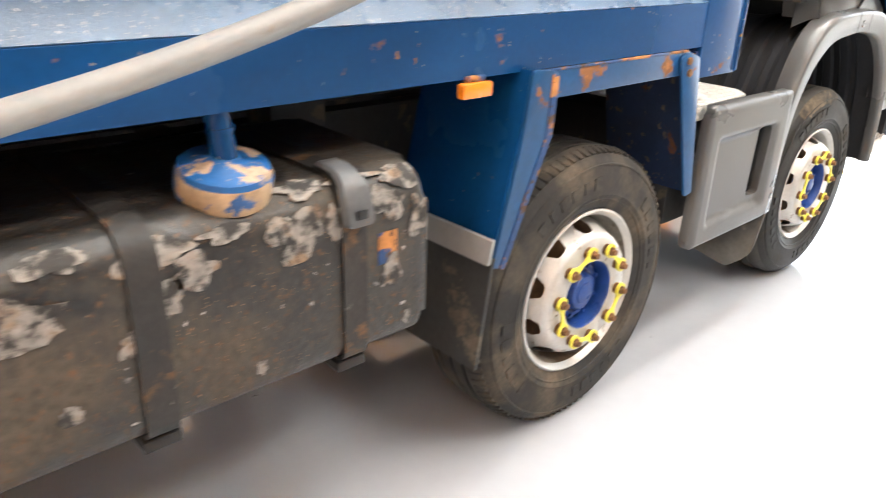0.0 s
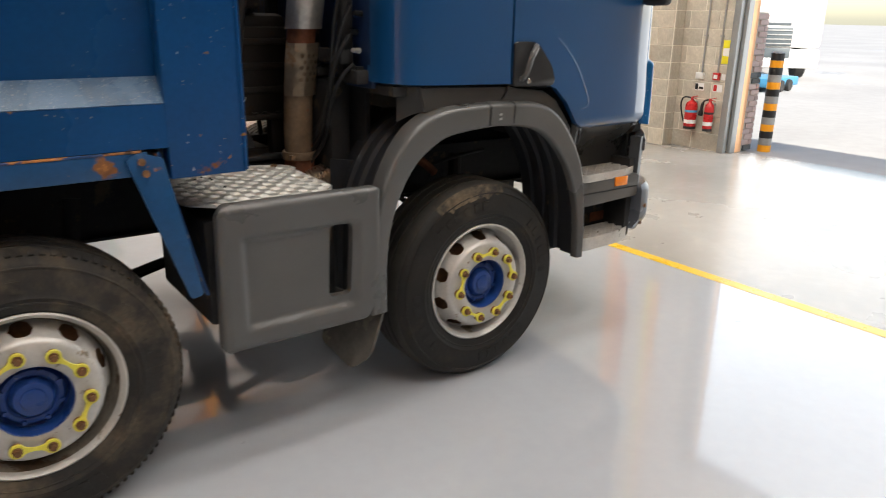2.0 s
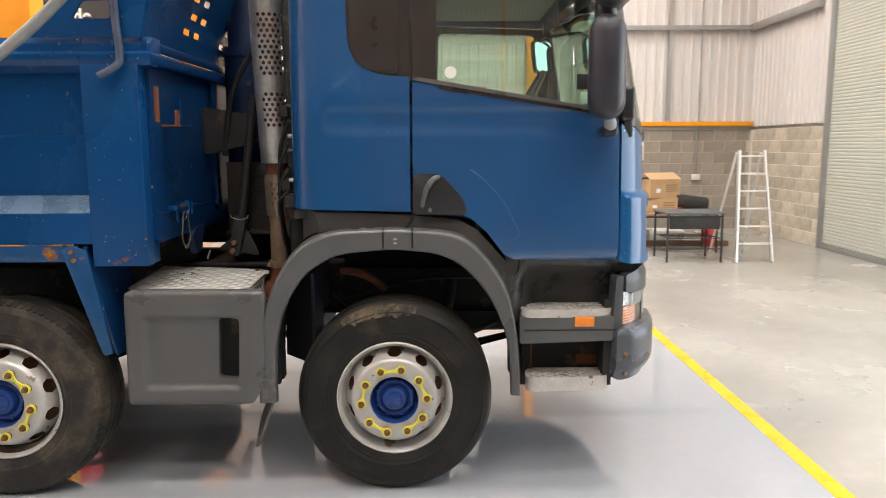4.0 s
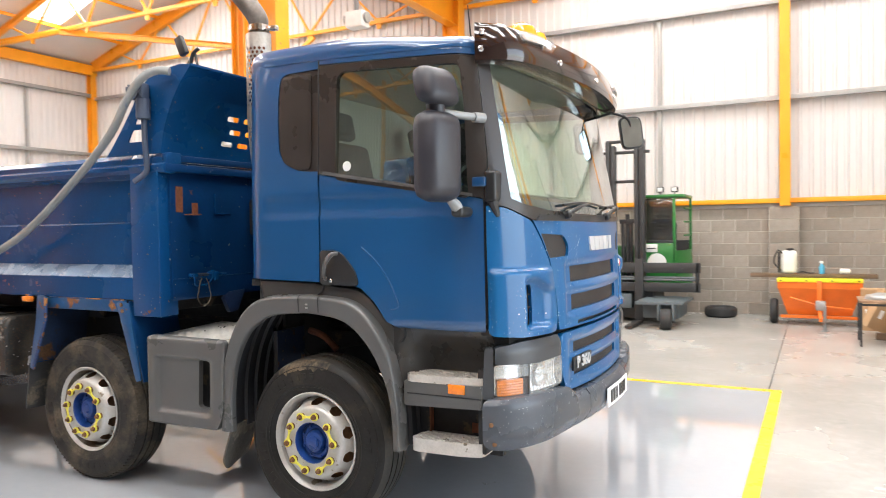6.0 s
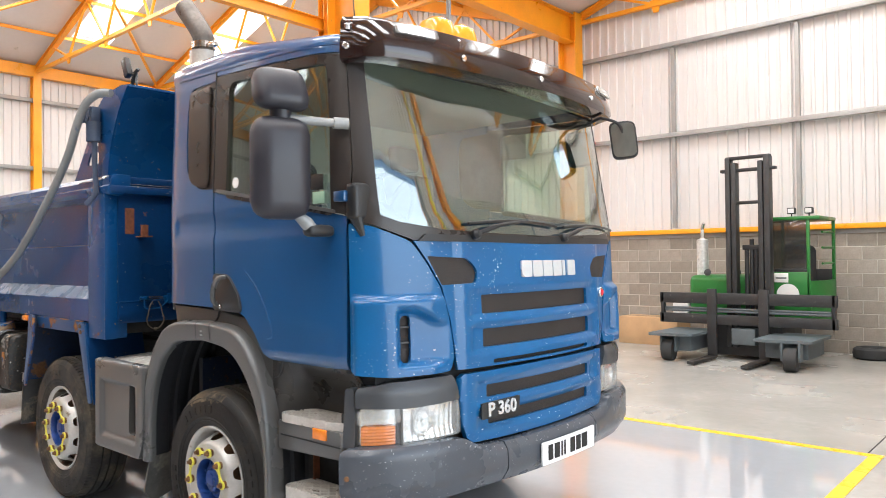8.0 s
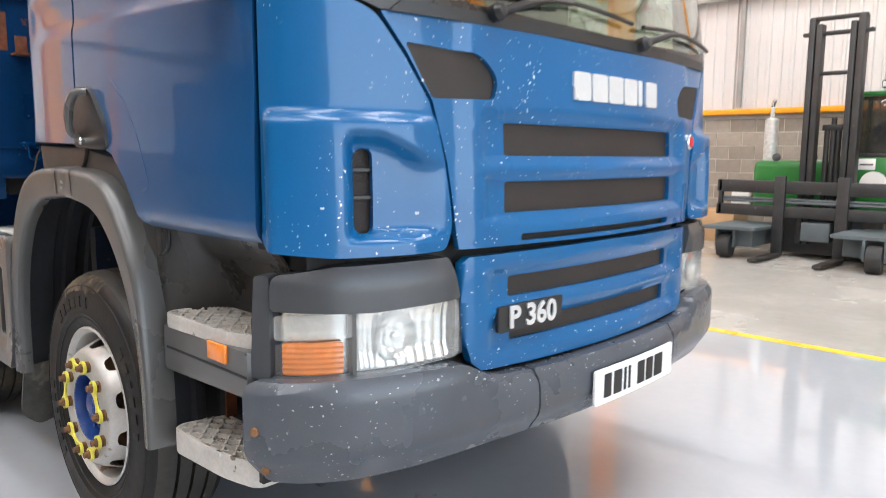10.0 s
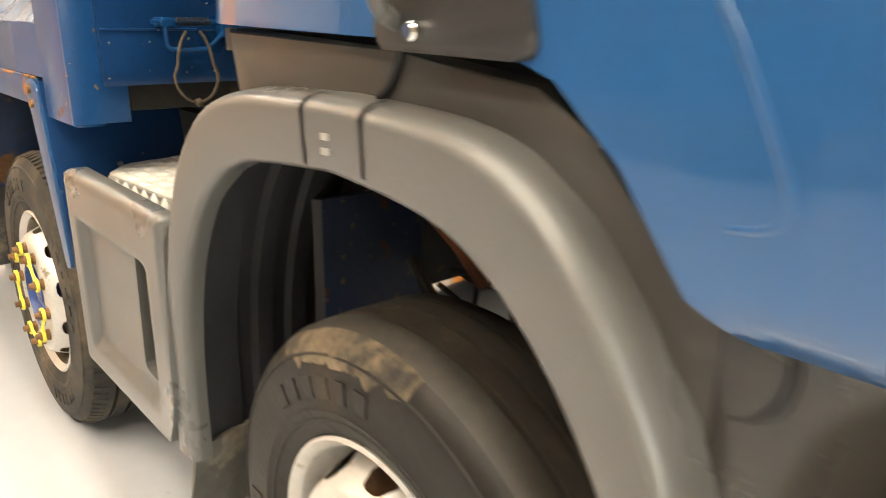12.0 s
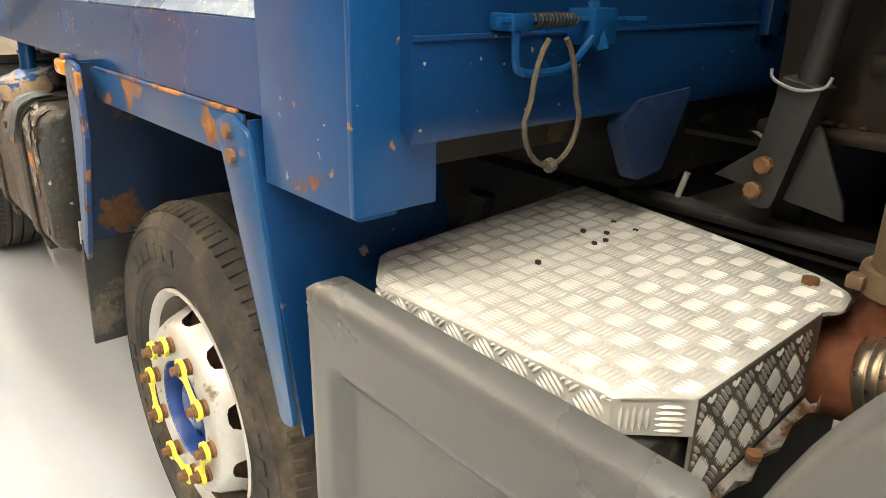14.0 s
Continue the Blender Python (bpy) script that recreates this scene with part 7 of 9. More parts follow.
bm = B()
tube(bm, [(-0.98, -0.02, 0.80), (-0.98, -0.02, 2.35)], 0.125, 32)
tube(bm, [(-0.98, -0.02, 2.35), (-0.98, -0.02, 2.66)], 0.10, 32)
lathe(bm, [(0.125, 0), (0.14, 0.0), (0.14, 0.05), (0.125, 0.05)], (-0.98, -0.02, 2.30), (0, 0, 1), 32, close=True)
ram = part("tipping_ram", bm, M_DARKBLUE, truck, "dark blue hydraulic tipping ram")
bm = B()
prism(bm, rounded([(-1.14, 1.70), (-0.80, 1.78), (-0.72, 1.84), (-0.78, 1.92), (-1.14, 1.98)], 0.03), "y", -0.42, -0.36, 0.006)
prism(bm, rounded([(-1.14, 1.70), (-0.80, 1.78), (-0.72, 1.84), (-0.78, 1.92), (-1.14, 1.98)], 0.03), "y", 0.32, 0.38, 0.006)
tube(bm, [(-0.79, -0.45, 1.85), (-0.79, 0.42, 1.85)], 0.045, 14)
box(bm, (-0.86, -0.36, 1.74), (-0.70, 0.32, 1.97), 0.02)
part("ram_bracket", bm, M_UNDER, truck, "black ram mounting bracket")
rear_frame = part("rear_frame", box(B(), (-1.02, -0.388, 1.26), (-0.60, -0.376, 1.66), 0.004), M_SHADEGRIME, truck, "oily brown steel plate behind the cab, darkened for shade")
part("shelf", box(B(), (-1.03, -0.425, 1.236), (-0.60, 0.50, 1.262), 0.008), M_SHADEGRIME, rear_frame, "grimy shelf littered with dirt")
for z in (1.36, 1.47, 1.58):
    part("cooler_rib", box(B(), (-0.86, -0.40, z), (-0.60, -0.389, z + 0.03), 0.004), M_SHADEGRIME, rear_frame)
part("shelf_post", box(B(), (-0.99, -0.39, 1.03), (-0.93, -0.33, 1.236), 0.005), M_SHADEGRIME, rear_frame)
part("shelf_post", box(B(), (-0.70, -0.39, 1.03), (-0.64, -0.33, 1.236), 0.005), M_SHADEGRIME, rear_frame)
part("frame_rail", box(B(), (-1.30, -0.46, 1.05), (-0.55, -0.40, 1.075), 0.008), M_UNDER, rear_frame)
bm = B()
for k in range(26):
    x, y, r = -1.0 + 0.38 * random.random(), -0.42 + 0.05 * random.random(), 0.004 + 0.008 * random.random()
    box(bm, (x - r, y - r, 1.262), (x + r, y + r, 1.262 + r), r * 0.3, 1)
tagged(part("shelf_dirt", bm, M_SHADEGRIME, rear_frame), kind="stuff")
part("air_reservoir", box(B(), (-1.25, 0.28, 0.95), (-0.55, 0.46, 1.40), 0.05), M_UNDER, truck, "dark air reservoir on the far rail")
part("valve_block", box(B(), (-1.25, -0.34, 0.74), (-0.55, 0.36, 1.04), 0.03), M_SHADEGRIME, truck, "oily valve block between the rails, darkened for shade")
part("oil_tank", box(B(), (-0.80, -0.32, 1.36), (-0.56, 0.45, 1.72), 0.04), M_SHADEGRIME, truck, "dark hydraulic oil tank")
bm = B()
tube(bm, [(-0.958, -0.42, 1.28), (-0.93, -0.42, 1.46), (-0.85, -0.44, 2.0)], 0.024, 14)
# Black steel in place of grey, to carry the gap's shade.
stay = part("cab_stay", bm, M_MACHINE, truck, "dark tubular stay bolted to a foot")
bm = B()
prism(bm, rounded([(-1.03, 1.095), (-0.97, 1.088), (-0.918, 1.31), (-0.988, 1.325)], [0.02, 0.02, 0.004, 0.004], 3), "y", -0.455, -0.395, 0.005)
part("stay_socket", bm, M_MACHINE, stay)
part("stay_foot", prism(B(), [(-1.105, 1.125), (-0.86, 1.09), (-0.865, 1.12), (-0.925, 1.245), (-1.0, 1.21)], "y", -0.418, -0.408, 0.002), M_MACHINE, stay)
part("pin_clip", tube(B(), smooth_path([(-1.005, -0.46, 1.335), (-0.998, -0.462, 1.318), (-0.955, -0.465, 1.305), (-0.915, -0.46, 1.312), (-0.905, -0.458, 1.33)], 4), 0.003, 6), M_GIRT, stay)
part("spare_pin", tube(B(), [(-1.13, -0.47, 1.13), (-1.145, -0.47, 1.08)], 0.006, 8), M_GIRT, stay)
for x, z in ((-0.992, 1.17), (-1.003, 1.122)):
    part("stay_bolt", lathe(B(), [(0.017, 0), (0.017, 0.012), (0.012, 0.016), (0, 0.016)], (x, -0.455, z), (0, -1, 0), 8), M_NUT, stay)
stay.location = (0.035, -0.06, 0.03)
bm = B()
for k, (x, y) in enumerate(((-0.56, -0.3), (-0.60, 0.0), (-0.64, 0.35), (-0.58, 0.6))):
    tube(bm, smooth_path([(-0.51, y, 1.95 - 0.1 * k), (x - 0.14, y + 0.03, 1.90 - 0.1 * k), (x - 0.16, y + 0.05, 1.5), (-0.72, y, 1.15)], 6), 0.012 + 0.004 * (k % 2), 8)
tube(bm, smooth_path([(-0.62, -0.80, 2.35), (-0.70, -0.66, 2.20), (-0.80, -0.50, 2.28), (-0.95, -0.45, 2.05), (-1.02, -0.4, 1.7)], 6), 0.017, 10)
tube(bm, smooth_path([(-0.52, -0.62, 2.3), (-0.57, -0.70, 2.05), (-0.66, -0.70, 1.96), (-0.72, -0.60, 1.80)], 6), 0.011, 8)
tagged(part("air_hose", bm, M_HOSE, truck, "tangle of black air hoses"), kind="stuff")
for y in (-0.86, -0.55, -0.1, 0.35, 0.8):
    part("cab_rear_strut", box(B(), (-0.56, y, 1.46), (-0.505, y + 0.05, 2.5), 0.006), M_UNDER, truck)
for z in (1.52, 1.9):
    part("cab_rear_rail", box(B(), (-0.59, -0.9, z), (-0.545, 0.9, z + 0.06), 0.006), M_UNDER, truck)
part("intake_duct", box(B(), (-0.585, -0.78, 1.03), (-0.475, -0.10, 1.45), 0.03), M_UNDER, truck, "grimy air duct under the cab's rear wall")
for k in range(7):
    zz, yy = 1.50 + 0.075 * k, -0.93 + 0.02 * (k % 3)
    part("hose_fitting", tube(B(), [(-0.505, yy, zz), (-0.545, yy - 0.012, zz + 0.004)], [0.013, 0.010], 8), M_GIRT if k % 3 == 1 else M_HOSE, truck)
for k, (ya, yb, r_) in enumerate(((-0.93, -0.70, 0.009), (-0.90, -0.66, 0.012), (-0.92, -0.62, 0.008), (-0.89, -0.75, 0.010))):
    part("cab_hose", tube(B(), smooth_path([(-0.545, ya, 1.52 + 0.12 * k), (-0.60, ya + 0.02, 1.46 + 0.08 * k), (-0.61, (ya + yb) / 2, 1.32), (-0.60, yb, 1.18), (-0.63, yb + 0.1, 1.06)], 6), r_, 8), M_HOSE, truck)
part("cab_bracket", box(B(), (-0.56, -0.98, 1.44), (-0.50, -0.86, 1.50), 0.006), M_UNDER, truck)
part("valve_body", box(B(), (-0.60, -0.70, 1.455), (-0.52, -0.62, 1.50), 0.012), M_SHADEGRIME, truck)
bm = B()
lathe(bm, [(0, 0), (0.10, 0.01), (0.12, 0.05), (0.12, 0.55), (0.10, 0.60), (0, 0.61)], (-0.66, 0.85, 1.45), (0, 0, 1), 24)
part("air_cleaner", bm, M_BLACK, truck, "black air intake canister")

# ---- tipper body ----
X0, X1 = -7.35, -1.165
bm = B()
# lower sill box with its sloping ledge, the recessed side sheet, the top rail
sec = [(-1.235, 1.292), (-1.235, 1.435), (-1.155, 1.520), (-1.165, 1.80), (-1.150, 1.81), (-1.175, 2.095), (-1.235, 2.125), (-1.250, 2.15), (-1.250, 2.175), (-1.225, 2.19), (-1.225, 2.225), (-1.20, 2.255), (-1.10, 2.255), (-1.09, 2.20), (-1.09, 1.40), (-0.6, 1.36), (-0.6, 1.292)]
prism(bm, sec, "x", X0, X1 - 0.26)
prism(bm, [(-y, z) for y, z in sec][::-1], "x", X0, X1 - 0.26)
part("body_side", bm, M_BODY, truck, "dark blue tipper side with scuffed ledge and rust chips", sharp=25)
for sd in (-1, 1):
    part("subframe", box(B(), (X0, min(sd * 0.34, sd * 0.46), 1.09), (X1 - 0.06, max(sd * 0.34, sd * 0.46), 1.36), 0.008), M_UNDER, truck, "dark subframe rail under the body")
part("body_floor", box(B(), (X0, -1.1, 1.36), (X1 - 0.05, 1.1, 1.42)), M_UNDER, truck)
part("tailboard", box(B(), (X0 - 0.08, -1.22, 1.32), (X0, 1.22, 2.25), 0.01), M_BODY, truck)
# Pale base and whitish speckle paint the roof lights' sheen on scuffed blue.
LEDGE = mat("scuffed_sheen_ledge_paint", (0.07, 0.14, 0.24), 0.26, var=0.25, big=5, fine=150, bump=0.25, wear=((0.36, 0.39, 0.43), 0.11, 120, 0.3), wear2=((0.30, 0.16, 0.08), 0.025, 9, 0.8))
bm = B()
n = (Vector((0, -0.085, 0.08))).normalized() * 0.0035
for sd in (-1, 1):
    a, b = Vector((0, -1.233, 1.437)), Vector((0, -1.157, 1.518))
    vs = []
    for o in (0, 1):
        for x, p in ((X0, a), (X1 - 0.262, a), (X1 - 0.262, b), (X0, b)):
            v = p + n * o
            vs.append(bm.verts.new((x, -sd * v.y, v.z)))
    for f_ in ((0, 1, 2, 3), (7, 6, 5, 4), (0, 4, 5, 1), (3, 2, 6, 7), (0, 3, 7, 4), (1, 5, 6, 2)):
        bm.faces.new([vs[i] for i in f_])
part("side_ledge", bm, LEDGE, truck, "scuffed ledge with roof-light sheen in its colour")
for sd in (-1, 1):
    bm = B()
    prism(bm, [(-1.43, 1.183), (-1.165, 1.183), (-1.165, 2.15), (-1.43, 2.15)], "y", *sorted((sd * 1.238, sd * 1.165)), 0.006)
    box(bm, (-1.172, min(sd * 1.10, sd * 1.244), 1.19), (-1.160, max(sd * 1.10, sd * 1.244), 2.18), 0.002)
    part("corner_post", bm, M_BODY, truck, "blue body corner post with rust chips")
    part("post_cap", prism(B(), [(sd * a_, b_) for a_, b_ in ((1.165, 2.12), (1.235, 2.125), (1.250, 2.15), (1.250, 2.175), (1.225, 2.19), (1.225, 2.225), (1.20, 2.255), (1.10, 2.255), (1.10, 2.15))][::sd], "x", -1.424, -1.10, 0.004), M_BODY, truck, "rail end over the corner post")
    # curved side fin of the cab guard
    outer = smooth_path([(-1.66, 2.25), (-1.60, 2.31), (-1.45, 2.49), (-1.30, 2.69), (-1.17, 2.775)], 4) + [(-0.95, 2.80), (-0.86, 2.79)] + smooth_path([(-0.86, 2.785), (-1.00, 2.62), (-1.10, 2.42), (-1.14, 2.25)], 5)
    hls = [rounded(h, 0.018, 3) for h in ([(-1.45, 2.335), (-1.275, 2.335), (-1.275, 2.415), (-1.40, 2.415)], [(-1.38, 2.45), (-1.275, 2.45), (-1.275, 2.53), (-1.33, 2.53)], [(-1.325, 2.565), (-1.275, 2.565), (-1.275, 2.64), (-1.295, 2.64)])]
    bm = panel(outer, hls, lambda s, z, t, sd=sd: (s, sd * (1.232 - t), z), 0.4, 0.012)
    part("guard_fin", bm, M_BODY, truck, "blue fin of the cab guard with three openings")
# headboard and cab guard between the fins
bm = B()
hls = []
for r_ in range(3):
    for c_ in range(3):
        y = -0.62 + c_ * 0.62 + (0.06 if r_ == 1 else 0.0)
        for dy in (-0.10, 0.06):
            hls.append(rounded([(y + dy, 2.34 + r_ * 0.085), (y + dy + 0.115, 2.34 + r_ * 0.085), (y + dy + 0.115, 2.375 + r_ * 0.085), (y + dy, 2.375 + r_ * 0.085)], 0.016, 3))


def guard(s, z, t):
    x = np.interp(z, (2.20, 2.25, 2.42, 2.62, 2.785), (-1.14, -1.14, -1.10, -1.00, -0.86))
    return (float(x) - t, s, z)


part("cab_guard", panel([(-1.22, 2.22), (1.22, 2.22), (1.22, 2.785), (-1.22, 2.785)], hls, guard, 0.09, 0.012), M_BODY, truck, "curved blue cab guard with slots")
bm = B()
box(bm, (-1.30, -1.225, 2.775), (-0.855, 1.225, 2.795), 0.006)
part("guard_top", bm, M_BODY, truck)
hbd = part("headboard", box(B(), (-1.168, -1.165, 1.30), (-1.140, 1.165, 2.20)), M_HEADSHADE, truck, "blue headboard of the tipper body, shade in its colour")
part("top_rail", box(B(), (-1.14, -1.235, 2.13), (-1.095, 1.235, 2.185), 0.012), M_HEADSHADE, hbd)
part("top_strip", box(B(), (-1.14, -1.23, 2.20), (-1.12, 1.23, 2.245), 0.006), M_HEADSHADE, hbd)
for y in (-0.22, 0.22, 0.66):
    part("stiffener", box(B(), (-1.14, y - 0.04, 1.40), (-1.115, y + 0.04, 2.13), 0.006), M_HEADSHADE, hbd)
part("foot_rail", prism(B(), [(-1.14, 1.285), (-1.133, 1.30), (-1.133, 1.36), (-1.14, 1.42)], "y", -1.165, 1.165), M_HEADSHADE, hbd)
part("crease", tube(B(), [(-1.1385, -1.16, 1.425), (-1.1385, 1.16, 1.425)], 0.004, 6), M_HEADSHADE, hbd)
part("body_underframe", box(B(), (-1.45, -1.05, 1.20), (-1.30, 1.05, 1.30), 0.008), M_UNDER, truck)
bm = B()
prism(bm, rounded([(-0.71, 1.262), (-0.665, 1.305), (-0.50, 1.315), (-0.575, 1.165), (-0.655, 1.158)], 0.008), "x", -1.16, -1.125, 0.004)
# Darker, grimy blue carries the shadow under the headboard.
part("body_locator", bm, M_DARKBLUE, truck, "blue locating plate under the headboard, darkened for shade")
# latch with its rope loop
bm = B()
tube(bm, [(-1.10, -1.045, 1.446), (-1.10, -0.715, 1.442)], 0.006, 8)
tube(bm, smooth_path([(-1.10, -1.01, 1.446), (-1.10, -1.008, 1.395), (-1.098, -0.995, 1.376), (-1.096, -0.93, 1.374), (-1.094, -0.89, 1.385), (-1.09, -0.845, 1.430)], 4), 0.0065, 8)
box(bm, (-1.14, -1.025, 1.432), (-1.09, -0.985, 1.456), 0.004)
box(bm, (-1.14, -0.86, 1.405), (-1.085, -0.80, 1.462), 0.006)
tube(bm, [(-1.112, -0.835, 1.47), (-1.085, -0.835, 1.40)], 0.011, 8)
latch = part("latch", bm, M_BODY, truck, "small blue spring latch with chipped paint")
part("spring", tube(B(), [(-1.10 + 0.009 * math.cos(k), -0.98 + 0.0012 * k, 1.446 + 0.009 * math.sin(k)) for k in (i * 0.7 for i in range(110))], 0.002, 5), M_STRAP, latch)
bm = B()
loop = [(-1.08, -0.945 + (0.060 if math.sin(a_) < 0 else 0.050) * math.cos(a_), 1.31 + (0.072 if math.sin(a_) < 0 else 0.12) * math.sin(a_)) for a_ in np.linspace(math.pi * 0.62, math.pi * 2.38, 24)]
tube(bm, loop, 0.0042, 6)
lathe(bm, [(0.0, -0.012), (0.011, -0.006), (0.011, 0.006), (0.0, 0.012)], (-1.08, -0.945, 1.238), (0, 1, 0.3), 8)
part("rope_loop", bm, M_ROPE, truck, "frayed rope loop with a knot")
bm = B()
box(bm, (-1.14, -1.05, 1.85), (-1.06, -0.97, 1.858), 0.002)
box(bm, (-1.07, -1.05, 1.858), (-1.062, -1.0, 1.93), 0.002)
part("bent_bracket", bm, M_EXRUST, truck, "bent rusty bracket")
part("rust_stain", box(B(), (-1.142, -1.12, 1.87), (-1.137, -1.06, 2.04), 0.001), M_EXRUST, truck)
bm = B()
box(bm, (-1.142, -0.78, 1.86), (-1.13, -0.62, 1.868), 0.001)
box(bm, (-1.142, -0.78, 1.86), (-1.13, -0.772, 2.0), 0.001)
part("welded_pocket", bm, M_BODY, truck)

# sheet gear: motor, drive, long bar
bm = B()
box(bm, (-1.345, -1.30, 2.60), (-1.215, -1.24, 2.70), 0.012)
box(bm, (-1.36, -1.31, 2.615), (-1.35, -1.25, 2.685), 0.004)
for i in range(2):
    for a_, b_ in (((-1.34 + i * 0.065, 2.605), (-1.285 + i * 0.065, 2.695)), ((-1.34 + i * 0.065, 2.695), (-1.285 + i * 0.065, 2.605))):
        beam(bm, (a_[0], -1.302, a_[1]), (b_[0], -1.302, b_[1]), 0.012, 0.010)
gear = part("sheet_gearbox", bm, M_MOTOR, truck, "dark blue sheet gearbox on the fin")
bm = B()
tube(bm, [(-1.235, -1.28, 2.60), (-1.235, -1.28, 2.47)], 0.045, 16)
tube(bm, smooth_path([(-1.235, -1.275, 2.47), (-1.232, -1.275, 2.30), (-1.225, -1.27, 2.17), (-1.24, -1.275, 2.12), (-1.32, -1.29, 2.07)], 6), 0.018, 10)
part("sheet_motor", bm, M_MOTOR, truck, "sheet motor with its cable")
bm = B()
pth = smooth_path([(-1.00, -1.27, 2.75), (-1.08, -1.31, 2.755), (-1.18, -1.35, 2.70), (-1.30, -1.36, 2.57), (-1.45, -1.36, 2.38), (-1.78, -1.36, 2.12), (-2.35, -1.36, 1.76), (-2.90, -1.36, 1.545), (-3.30, -1.36, 1.425), (-3.75, -1.36, 1.33), (-4.3, -1.35, 1.24)], 5)
tube(bm, pth, 0.026, 14)
part("sheet_bar", bm, M_BAR, truck, "long grey sheet bar with chipped paint")
bm = B()
tube(bm, [(-0.93, -1.17, 2.79), (-0.90, -1.17, 2.87), (-0.86, -1.16, 2.90)], 0.012, 8)
box(bm, (-1.0, -1.19, 2.87), (-0.94, -1.15, 3.0), 0.01, m=Matrix.Translation((-0.97, 0, 2.87)) @ Matrix.Rotation(radians(-24), 4, "Y") @ Matrix.Translation((0.97, 0, -2.87)))
tube(bm, smooth_path([(-0.95, -1.17, 2.80), (-0.91, -1.15, 2.88), (-0.87, -1.17, 2.82), (-0.86, -1.17, 2.79)], 5), 0.008, 6)
part("guard_catch", bm, M_BLACK, truck, "catch on top of the cab guard")

# mudguard brackets of the second axle
for sd in (-1, 1):
    bm = B()
    box(bm, (-2.34, min(sd * 1.238, sd * 1.228), 1.205), (-1.50, max(sd * 1.238, sd * 1.228), 1.284), 0.003)
    ms = part("mudguard_rail", bm, M_RUSTBLUE, truck, "blue rail with rust along its edge")
    bm = B()
    box(bm, (-2.30, min(sd * 1.230, sd * 1.241), 1.282), (-1.52, max(sd * 1.230, sd * 1.241), 1.290), 0.002)
    part("rail_edge", bm, M_EDGE, ms)
    bm = B()
    prism(bm, rounded([(-1.575, 1.265), (-1.53, 1.285), (-1.455, 1.262), (-1.36, 0.755), (-1.405, 0.745)], 0.012), "y", *sorted((sd * 1.252, sd * 1.242)), 0.002)
    lg = part("front_leg", bm, M_RUSTBLUE, truck, "blue mudguard leg with rusty edges")
    bm = B()
    for x, z in ((-1.525, 1.255), (-1.515, 1.215)):
        lathe(bm, [(0.013, 0), (0.013, 0.008), (0, 0.01)], (x, sd * 1.252, z), (0, sd, 0), 8)
    part("leg_bolt", bm, M_NUT, lg)
    bm = B()
    prism(bm, [(-1.47, 1.28), (-1.462, 1.28), (-1.338, 0.745), (-1.346, 0.745)], "y", *sorted((sd * 1.242, sd * 0.86)))
    part("front_sheet", bm, M_HEADSHADE, truck, "blue mudguard sheet, darkened for shade")
    bm = B()
    # Lining darker than the sheet: wheel-side shade as colour, plus mud flecks.
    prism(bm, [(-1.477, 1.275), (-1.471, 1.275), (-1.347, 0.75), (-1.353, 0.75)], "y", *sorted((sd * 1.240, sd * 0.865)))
    part("sheet_lining", bm, M_MUDBLUE, truck, "mud-flecked inner face of the sheet, darkened for shade")
    bm = B()
    prism(bm, rounded([(-2.36, 1.305), (-2.262, 1.295), (-2.275, 1.12), (-2.435, 0.76), (-2.475, 0.77), (-2.39, 1.10)], 0.02), "y", *sorted((sd * 1.288, sd * 1.276)), 0.002)
    rl = part("rear_leg", bm, M_RUSTBLUE, truck, "blue mudguard leg with a flaking rusty edge")
    bm = B()
    prism(bm, rounded([(-2.285, 1.29), (-2.258, 1.28), (-2.268, 1.12), (-2.428, 0.755), (-2.448, 0.765), (-2.292, 1.125)], 0.006), "y", *sorted((sd * 1.291, sd * 1.280)), 0.001)
    part("rear_leg_edge", bm, M_EDGE, rl)
    bm = B()
    prism(bm, [(-2.352, 1.30), (-2.342, 1.30), (-2.462, 0.80), (-2.472, 0.80)], "y", *sorted((sd * 1.276, sd * 0.86)))
    part("rear_sheet", bm, M_BODY, truck, "blue mudguard sheet with worn paint")
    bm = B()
    # Lining darker than the sheet: its shade is in the colour, rust is real.
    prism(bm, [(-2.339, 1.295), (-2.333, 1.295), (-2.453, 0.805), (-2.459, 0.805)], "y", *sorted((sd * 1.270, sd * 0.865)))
    part("sheet_lining", bm, M_SHADEBLUE, truck, "inner face darkened for shade, with dirt and rust patches")
    bm = B()
    prism(bm, [(-2.482, 0.855), (-2.470, 0.855), (-2.485, 0.785), (-2.497, 0.785)], "y", *sorted((sd * 1.29, sd * 0.88)), 0.002)
    part("flap_strip", bm, M_GIRT, truck, "galvanised flap clamp strip")
    bm = B()
    prism(bm, [(-2.480, 0.80), (-2.466, 0.80), (-2.515, 0.46), (-2.529, 0.46)], "y", *sorted((sd * 1.29, sd * 0.88)), 0.002)
    part("mud_flap", bm, M_RUBBER, truck, "dirty black mud flap")
part("side_marker", box(B(), (-2.585, -1.262, 1.246), (-2.482, -1.232, 1.286), 0.008), M_AMBERLENS, truck, "orange side marker lamp")
part("marker_bracket", box(B(), (-2.56, -1.25, 1.286), (-2.50, -1.225, 1.30), 0.003), M_EDGE, truck)

